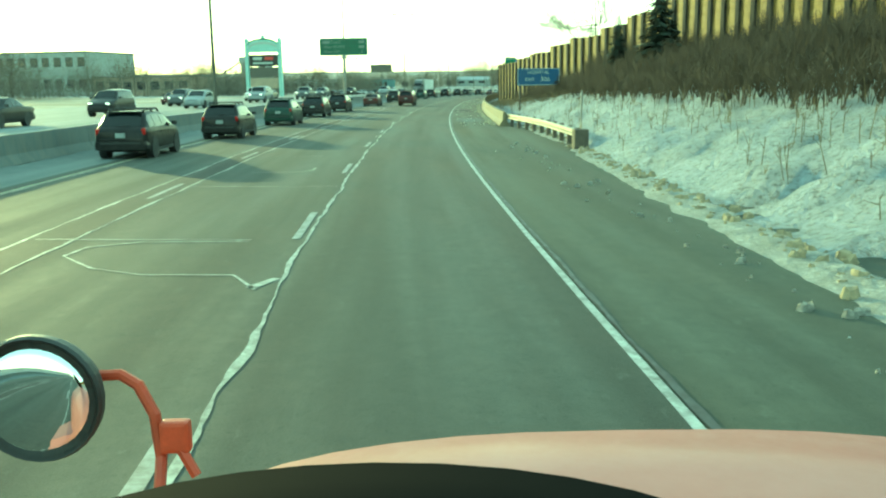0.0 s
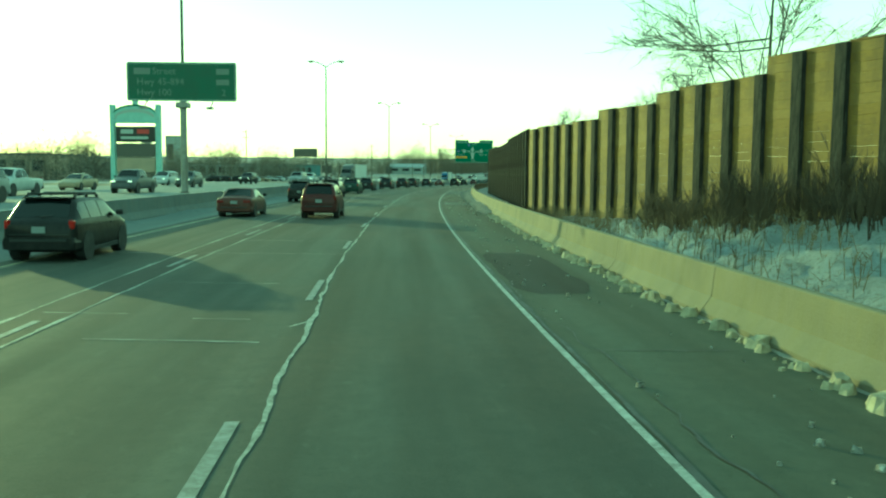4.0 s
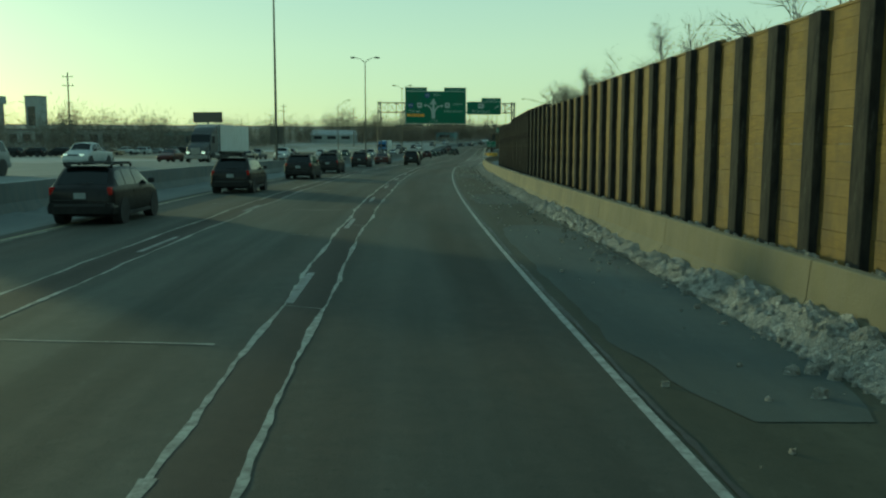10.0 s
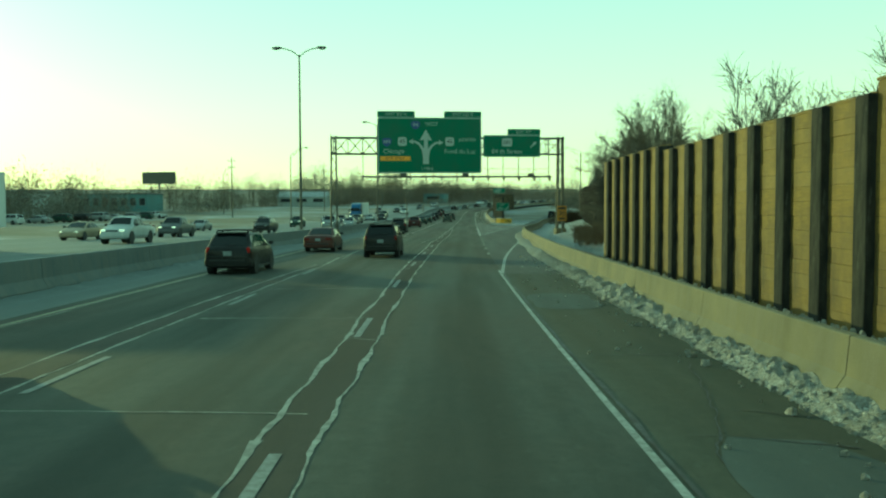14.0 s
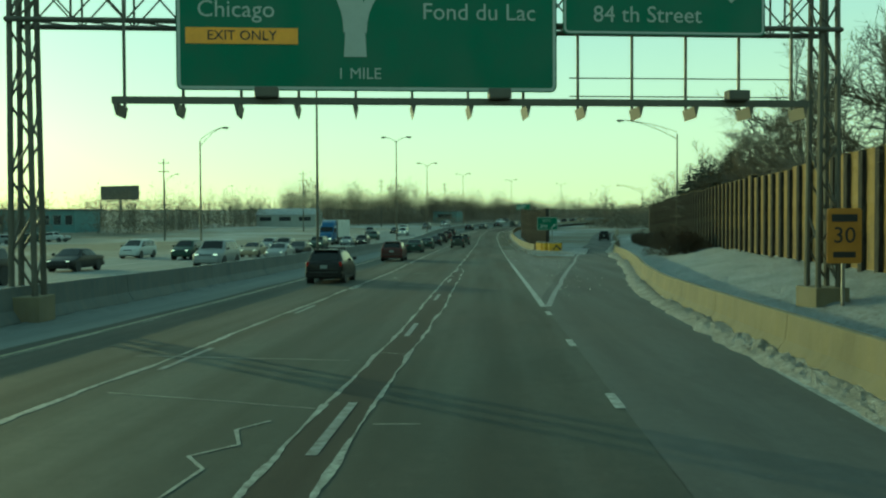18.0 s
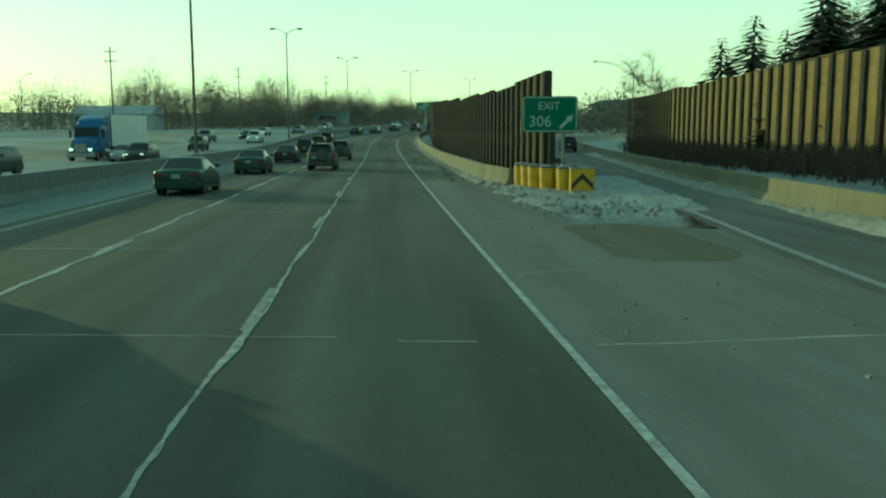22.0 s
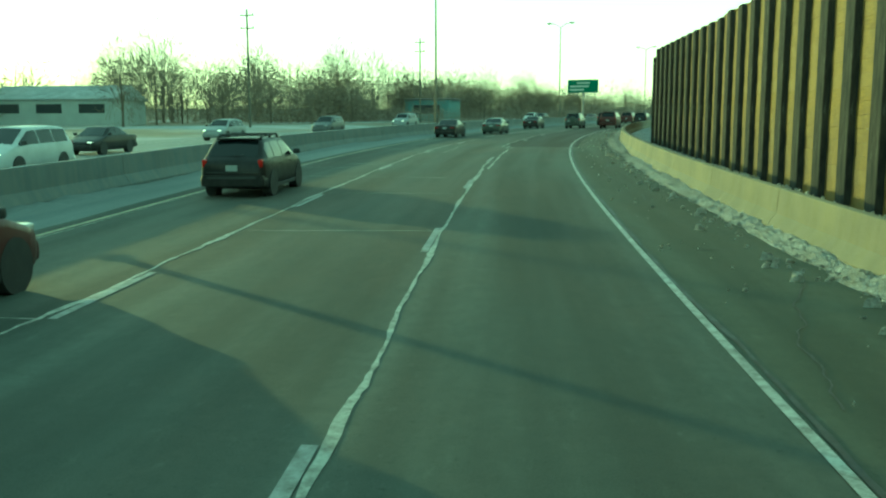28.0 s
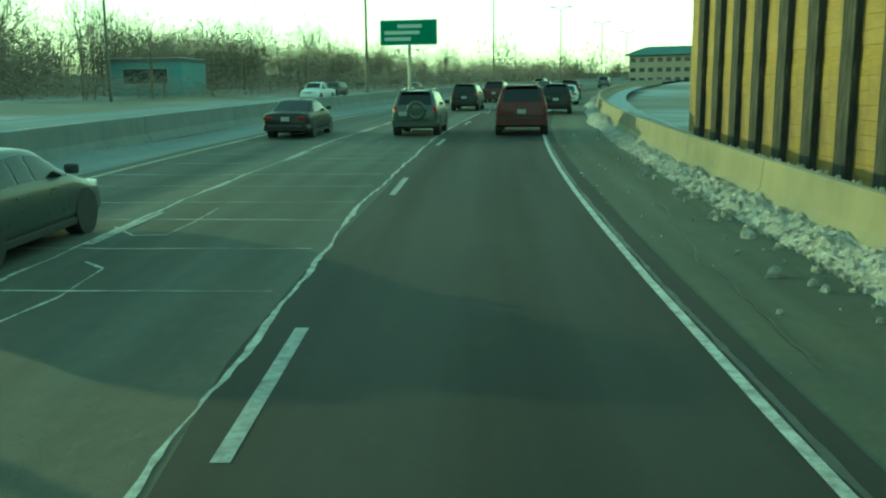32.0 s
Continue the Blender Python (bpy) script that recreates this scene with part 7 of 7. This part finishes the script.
    part("grille", boxed(-W * 0.4, W * 0.4, L - 0.25, L - 0.02, zb - 0.08, zh - 0.2, bevel=0.03), M_TRIM, root)
    pz = zb + 0.04
    px = -W * 0.5 if spare else 0.0
    part("number_plate", boxed(px - 0.16, px + 0.16, -0.03, 0.1, pz, pz + 0.16, bevel=0.005), M_PLATE, root)
    if kind not in ("sedan", "pickup") and not far:
        part("rear_wiper", rod((0, gl[0] + 0.02, low + 0.1), (0.3, gl[0] + 0.02, low + 0.14), 0.012, n=5), M_TRIM, root)
        part("tailgate_seam", boxed(-W * 0.78, W * 0.78, -0.006, 0.08, zb - 0.01, zb + 0.012), M_TRIM, root)
        part("tail_spoiler", boxed(-tw * 0.84, tw * 0.84, gl[1] - 0.16, gl[1] + 0.2, top - 0.05, top - 0.008, bevel=0.015), P, root)
    if rails or rack:
        for sg in (-1, 1):
            part("roof_rail", pipe([(sg * tw * 0.88, gl[1] + 0.08, high + 0.05), (sg * tw * 0.88, gl[1] + 0.22, high + 0.115), (sg * tw * 0.88, gl[2] - 0.25, high + 0.115), (sg * tw * 0.88, gl[2] - 0.1, high + 0.05)], 0.022, 6), M_TRIM if rack else P, root)
            for y in (gl[1] + 0.15, (gl[1] + gl[2]) / 2, gl[2] - 0.2):
                part("rail_foot", boxed(sg * tw * 0.88 - 0.025, sg * tw * 0.88 + 0.025, y - 0.05, y + 0.05, high - 0.02, high + 0.11, bevel=0.01), P, root)
    if rack:
        for y in (gl[1] + 0.4, gl[2] - 0.5):
            part("cross_bar", rod((-tw, y, high + 0.14), (tw, y, high + 0.14), 0.025, n=6), M_TRIM, root)
    if spare:
        part("spare_wheel_cover", loft([[(q * math.cos(a) + 0.08, y, 0.99 + q * math.sin(a)) for a in [i * math.pi / 16 for i in range(32)]] for y, q in ((0.05, 0.35), (-0.1, 0.37), (-0.145, 0.362), (-0.165, 0.335), (-0.172, 0.3), (-0.166, 0.285), (-0.175, 0.2), (-0.18, 0.06))]), P, root, "round painted spare wheel cover", smooth=True)
    return root


def slope(s):
    return math.atan((float(zr(s + 3)) - float(zr(s - 3))) / 6)


def park(ob, s, e, oncoming=False):
    """Sets a vehicle on its lane. s: its rear end for our direction, its front for the other."""
    up = opp_z(s) * min(1, (MEDIAN - e) / 3.0) + 0.007 if e < MEDIAN else 0.005
    m = along(s, e, up)
    m = m @ Matrix.Rotation(slope(s + 2), 4, "X")
    if oncoming:
        L = 4.6
        m = m @ Matrix.Translation((0, L, 0)) @ Matrix.Rotation(math.pi, 4, "Z")
    ob.matrix_world = m
    return ob


RACK = dict(rack=True, tail=True)
SPARE = dict(tail=True, rails=True, spare=True)
OURS = [("large_suv", "maroon", 528.6, 1.0, "dark maroon large suv in the slow lane", {}),
        ("suv", "sage", 404.1, -3.8, "grey-green compact suv with a spare wheel on its tailgate", SPARE),
        ("suv", "sage", 383.4, -4.0, "grey-green compact suv close to the lane line", SPARE),
        ("suv", "sage", 528.8, -3.1, "grey-green compact suv following a dark queue", SPARE),
        ("hatchback", "black", 24.8, -9.8, "black estate car with a roof rack", RACK), ("hatchback", "black", 35.7, -9.0, "black estate car in a line of traffic", RACK),
        ("hatchback", "green", 49.4, -8.8, "dark green estate car with a roof rack", RACK), ("hatchback", "black", 63.9, -8.95, "black estate car with salt-stained flanks", RACK),
        ("hatchback", "black", 77.5, -9.0, "black estate car behind a red-brown sedan", RACK), ("sedan", "brown", 99.2, -8.6, "red-brown sedan in the passing lane", {}),
        ("hatchback", "black", 121.3, -8.7, "black estate car with lit tail lamps", RACK), ("hatchback", "black", 134.9, -8.25, "black estate car in the passing lane", RACK),
        ("hatchback", "green", 150.0, -8.35, "dark green estate car in the passing lane", RACK), ("hatchback", "black", 168.0, -9.0, "black estate car beside the median lamp", RACK),
        ("hatchback", "black", 183.4, -8.4, "black estate car close behind another", RACK), ("hatchback", "black", 200.6, -8.15, "black estate car with a rack, in dense traffic", RACK),
        ("hatchback", "black", 214.3, -8.2, "black estate car nearing the sign gantry", RACK), ("hatchback", "black", 237.8, -8.5, "black estate car before the sign gantry", RACK),
        ("sedan", "brown", 256.5, -8.2, "salt-stained red-brown sedan in the passing lane", {}), ("hatchback", "black", 306.5, -7.6, "black estate car past the sign gantry", RACK),
        ("hatchback", "maroon", 336.0, -7.6, "dark maroon hatchback in the passing lane", {}), ("sedan", "green", 360.6, -7.9, "dark green sedan in the passing lane", {}),
        ("sedan", "green", 378.6, -7.9, "dark green sedan with a pale roof", {}), ("sedan", "black", 398.6, -8.0, "black sedan in the passing lane", {}),
        ("hatchback", "black", 416.5, -8.0, "black hatchback in the passing lane", RACK), ("hatchback", "maroon", 433.5, -7.8, "dark maroon hatchback following a black one", {}),
        ("hatchback", "black", 449.0, -7.9, "black hatchback far from the gore", RACK), ("sedan", "black", 495.2, -9.0, "black sedan near the asphalt patch", {}),
        ("sedan", "sage", 504.7, -7.0, "dull grey-green sedan in the passing lane", {}), ("sedan", "black", 527.8, -7.9, "black sedan in the passing lane", {}),
        ("suv", "maroon", 98.3, -4.3, "dark maroon suv in the middle lane", {}), ("suv", "black", 249.6, -3.8, "black suv in the middle lane", dict(rails=True)),
        ("suv", "black", 551.9, -3.6, "black suv far along the motorway", dict(tail=True)), ("suv", "black", 546.4, 2.4, "dark suv slowing behind the queue", {}),
        ("sedan", "white", 562, 2.6, "white sedan in the queue ahead", {}), ("suv", "black", 575, 2.2, "black suv in the queue ahead", dict(tail=True)), ("minivan", "maroon", 569, -3.7, "maroon minivan far along the motorway", {}),
        ("sedan", "silver", 590, -7.5, "silver sedan far along the motorway", {}), ("sedan", "black", 604, -3.6, "black sedan far along the motorway", {}), ("suv", "tan", 625, -7.4, "beige suv far along the motorway", {}), ("suv", "grey", 640, 0.3, "grey suv far along the motorway", {})]
BUILT = {}
for kind, colour, s, e, label, opts in OURS:
    key = (kind, colour, tuple(opts))
    if key in BUILT:
        ob = tagged(copy_thing(BUILT[key], Matrix()), label)
    else:
        ob = BUILT[key] = car(kind, colour, label, group="traffic ahead", **opts)
    park(ob, s, e)
rc = car("suv", "black", "black suv on the exit ramp", group="traffic ahead")
rc.matrix_world = along(424, float(gore_e(424) + bar_e(424)) / 2, 0.01, -9)

THEIRS = [(24, -26), (36, -20.5), (44, -30), (64, -25.5), (72, -21), (82, -26), (98, -22), (112, -26.5), (52, -21), (91, -30), (107, -33.5), (122, -22), (148, -26), (186, -22.5), (209, -26), (185, -30), (240, -30.5), (271, -30), (292, -34), (316, -34.5), (317.7, -26), (340, -26.5), (345, -33), (371, -27), (347, -22.4), 
          (458, -26.8), (403, -22.5), (468, -23), (431, -22), (455, -19), (487, -25), (502, -22.5), (532, -26), (262, -22.5), (300, -22.3), (228, -34), (160, -33), (410, -26.5), (360, -22.5), (323, -18.5), (575, -22), (590, -26), (610, -22.5), (130, -30), (282, -26), (340, -18.2), (351.5, -19), (374, -21.5), (394, -18.8)]
STYLE = [("sedan", "silver"), ("suv", "grey"), ("sedan", "tan"), ("minivan", "white"), ("suv", "black"), ("sedan", "black"), ("large_suv", "silver"), ("pickup", "grey"), ("hatchback", "silver"), ("sedan", "maroon"), ("suv", "green"), ("pickup", "white")]
MADE = {}
for i, (s, e) in enumerate(THEIRS):
    kind, colour = STYLE[(i * 5 + i // 12) % len(STYLE)]
    lit = i % 3 != 1
    key = (kind, colour, lit)
    word = {"large_suv": "large suv", "grey": "grey"}.get(kind, kind)
    if key not in MADE:
        MADE[key] = ob = car(kind, colour, "%s oncoming %s %s, salt-stained" % (colour, word, "with lit headlamps" if lit else "with headlamps off"), head=lit, group="oncoming traffic", far=True)
    else:
        ob = copy_thing(MADE[key], Matrix())
    park(ob, s, e, True)

# ---- lorries on the opposite carriageway ----
M_TRAILER = plain("pale_trailer_cladding", (0.55, 0.57, 0.55), 0.5, 0.1, 0.12, 0.6, 0.05)


def lorry(colour, label):
    """A tractor unit with a box trailer; origin under its front, y ahead."""
    root = thing("lorry", None, label, "truck", "lorries")
    P = PAINT[colour]
    hood = [(-0.05, 0.8, 0.75, 1.45), (-0.3, 0.95, 0.6, 1.75), (-1.1, 1.0, 0.6, 1.95), (-1.75, 1.05, 0.6, 2.05)]
    part("bonnet", loft([ring(y, w, a, b) for y, w, a, b in hood]), P, root, smooth=True)
    part("cab", loft([ring(y, w, a, b) for y, w, a, b in [(-1.6, 1.1, 0.7, 2.0), (-1.75, 1.15, 0.7, 2.15), (-2.25, 1.15, 0.7, 2.95), (-2.4, 1.16, 0.7, 3.1), (-4.3, 1.2, 0.7, 3.2)]]), P, root)
    part("roof_fairing", loft([ring(y, w, 2.9, b) for y, w, b in [(-2.3, 0.9, 3.0), (-3.0, 1.1, 3.6), (-4.25, 1.2, 3.95)]]), P, root, smooth=True)
    part("windscreen", loft([[(-1.02, -1.72, 2.08), (1.02, -1.72, 2.08), (1.02, -1.76, 2.1), (-1.02, -1.76, 2.1)], [(-0.98, -2.16, 2.86), (0.98, -2.16, 2.86), (0.98, -2.22, 2.86), (-0.98, -2.22, 2.86)]]), M_GLASS, root, m=Matrix.Translation((0, 0.03, 0.05)))
    part("grille", boxed(-0.5, 0.5, -0.2, 0.0, 0.8, 1.5, bevel=0.03), M_STEEL, root, "bright metal grille")
    part("bumper", boxed(-1.18, 1.18, -0.35, 0.1, 0.35, 0.75, bevel=0.06), M_STEEL, root, "bright metal bumper")
    for sg in (-1, 1):
        part("headlamp", boxed(sg * 0.8 - 0.15, sg * 0.8 + 0.15, -0.25, -0.02, 0.9, 1.12, bevel=0.03), M_HEAD, root, "lit headlamp")
        part("side_window", boxed(sg * 1.17 - 0.012, sg * 1.17 + 0.012, -3.1, -2.3, 2.05, 2.75, bevel=0.005), M_GLASS, root)
        part("mirror", boxed(sg * 1.42 - 0.1, sg * 1.42 + 0.1, -2.0, -1.9, 2.0, 2.7, bevel=0.03), M_TRIM, root)
        part("mirror_arm", rod((sg * 1.15, -2.0, 2.4), (sg * 1.42, -1.95, 2.4), 0.02, n=6), M_TRIM, root)
        part("exhaust_pipe", rod((sg * 1.0, -4.5, 0.8), (sg * 1.0, -4.5, 4.0), 0.08, n=10), M_STEEL, root)
        part("fuel_tank", rod((sg * 0.95, -4.4, 0.75), (sg * 0.95, -2.9, 0.75), 0.32, n=12), M_STEEL, root)
        part("mudguard", loft([ring(y, 0.25, a, b) for y, a, b in [(-0.4, 0.75, 0.95), (-0.9, 0.95, 1.25), (-1.4, 0.75, 1.0)]]), P, root, m=Matrix.Translation((sg * 0.95, 0, 0)))
        for y in (-0.95, -5.1, -6.3, -14.6, -15.8):
            wheel(root, sg * 1.05, y, 0.5, 0.3, sg)
    part("chassis", boxed(-0.45, 0.45, -16.6, -0.4, 0.62, 1.05), M_TRIM, root)
    tr = part("trailer_box", boxed(-1.28, 1.28, -17.0, -4.75, 1.15, 4.05, bevel=0.04), M_TRAILER, root)
    for k in range(11):
        for sg in (-1, 1):
            part("rib", boxed(sg * 1.285 - 0.015, sg * 1.285 + 0.015, -5.6 - k, -5.53 - k, 1.2, 4.0), M_TRAILER, tr)
    for sg in (-1, 1):
        part("corner_post", boxed(sg * 1.24 - 0.06, sg * 1.24 + 0.06, -4.8, -4.72, 1.15, 4.07), M_STEEL, tr)
    return root


for colour, s, e, label in (("blue", 404.0, -26.0, "blue-cabbed lorry with a pale box trailer"), ("grey", 234.0, -25.0, "grey-cabbed lorry with a pale box trailer")):
    ob = lorry(colour, label)
    m = along(s, e, opp_z(s) * min(1, (MEDIAN - e) / 3.0) + 0.01)
    ob.matrix_world = m @ Matrix.Rotation(slope(s + 8), 4, "X") @ Matrix.Rotation(math.pi, 4, "Z")

# ---- the red truck's front end where the drive begins ----
M_RED = car_paint("faded_red_truck_paint", (0.35, 0.148, 0.128), 0.45)
M_ARM = plain("red_orange_bracket_paint", (0.36, 0.05, 0.018), 0.5, 0.1, 0.25, 9, 0.1)
# No cab roof is built; its shade is in the dashboard's near-zero base colour.
M_DASHBOARD = Mat("shaded_black_dashboard", (0.004, 0.004, 0.004), 0.95, 0.0, 0.05).m
M_MIRROR = Mat("mirror_glass", (0.85, 0.87, 0.88), 0.02, 1.0).m


def arch(y, w, z0, z1, cx=0.0, n=28, p=0.38, q=0.75):
    """A cross-section with a broad, softly rounded top."""
    pts = []
    for i in range(n + 1):
        a = math.pi * i / n
        c, s = math.cos(a), math.sin(a)
        pts.append((cx + w * math.copysign(abs(c) ** q, c), y, z0 + (z1 - z0) * s ** p))
    return pts


def truck_front():
    root = thing("truck_front", along(-5.1, 0.1, 0.0, -3.4), "faded red truck front end with a round mirror", "truck")
    part("bonnet", loft([arch(y, w, 0.9, b) for y, w, b in [(0.3, 1.08, 1.78), (0.75, 1.06, 1.79), (1.2, 1.01, 1.78), (1.4, 0.98, 1.76), (1.52, 0.94, 1.71), (1.62, 0.87, 1.63), (1.7, 0.76, 1.47), (1.74, 0.62, 1.2)]]), M_RED, root, smooth=True)
    part("dashboard", loft([arch(y, w, 1.75, b, -0.38, 28, 0.55, 1.0) for y, w, b in [(0.28, 0.32, 1.98), (0.36, 0.35, 2.09), (0.48, 0.37, 2.124), (0.6, 0.33, 2.04)]]), M_DASHBOARD, root, "black dashboard hood", smooth=True)
    part("grille", boxed(-0.5, 0.5, 1.5, 1.76, 0.75, 1.2, bevel=0.03), M_STEEL, root)
    part("bumper", boxed(-1.15, 1.15, 1.55, 1.95, 0.4, 0.72, bevel=0.06), M_STEEL, root)
    part("frame_rails", boxed(-0.45, 0.45, -1.6, 1.6, 0.5, 0.9, bevel=0.02), M_BLACK, root)
    for sg in (-1, 1):
        part("mudguard", loft([ring(y, 0.3, a, b) for y, a, b in [(0.3, 0.7, 0.95), (0.6, 1.0, 1.22), (1.0, 1.05, 1.3), (1.4, 0.8, 1.1)]]), M_RED, root, m=Matrix.Translation((sg * 0.95, 0, 0)))
        part("headlamp", rod((sg * 0.85, 1.35, 1.0), (sg * 0.85, 1.55, 1.0), 0.11, 0.12, n=14), M_HEADOFF, root)
        wheel(root, sg * 0.98, 0.95, 0.48, 0.28, sg)
    c = Vector((-1.07, 1.5, 1.8))
    mir = part("round_mirror", loft([[(c.x + q * math.cos(a), c.y + y, c.z + q * math.sin(a)) for a in [i * math.pi / 16 for i in range(32)]] for y, q in ((0.05, 0.04), (0.03, 0.105), (0.0, 0.118), (-0.02, 0.12), (-0.028, 0.116), (-0.022, 0.11))], caps=True), M_BLACK, root, "black round mirror housing")
    part("mirror_glass", loft([[(c.x + q * math.cos(a), c.y + y, c.z + q * math.sin(a)) for a in [i * math.pi / 16 for i in range(32)]] for y, q in ((-0.024, 0.11), (-0.032, 0.088), (-0.038, 0.056), (-0.04, 0.018))]), M_MIRROR, mir, "convex mirror glass", smooth=True)
    pts = [c + Vector((0.05, 0.05, 0.02)), c + Vector((0.13, 0.05, 0.022)), c + Vector((0.165, 0.04, 0.005)), c + Vector((0.195, 0.03, -0.05)), c + Vector((0.205, 0.02, -0.13)), c + Vector((0.22, -0.1, -0.3))]
    part("mirror_arm", pipe(pts, 0.011), M_ARM, root, "red-orange mirror arm")
    bm = boxed(-0.028, 0.028, -0.015, 0.015, -0.05, 0.012, bevel=0.008)
    part("arm_bracket", bm, M_ARM, root, m=Matrix.Translation(c + Vector((0.235, 0.02, -0.07))))
    part("clamp_knob", rod(c + Vector((0.235, 0.02, -0.1)), c + Vector((0.275, 0.0, -0.16)), 0.01, n=6), M_ARM, root)


truck_front()

# ---- snow-dusted left shoulder ----
left_shoulder = tagged(new("left_shoulder", ribbon("left_shoulder", ST, lambda s: (MEDIAN + 0.3, -11.2, -9.95 + 0.22 * noise.noise(Vector((s * 0.15, 3, 0)))), M_LEFT, 0.003)), "dull grey salt-stained left shoulder beside the median barrier", "shoulder", kind="structure")

# cars parked before the low buildings
pr = random.Random(5)
keys = [k for k in MADE if not k[2]]
for k in range(16):
    s = 290 + 8.4 * k + pr.uniform(-1, 1)
    src = MADE[keys[pr.randrange(len(keys))]]
    ob = copy_thing(src, along(s, -74, ground_at(s, -74), 80))
    tagged(ob, "snow-dusted parked car before the low buildings", "car", "parked cars")
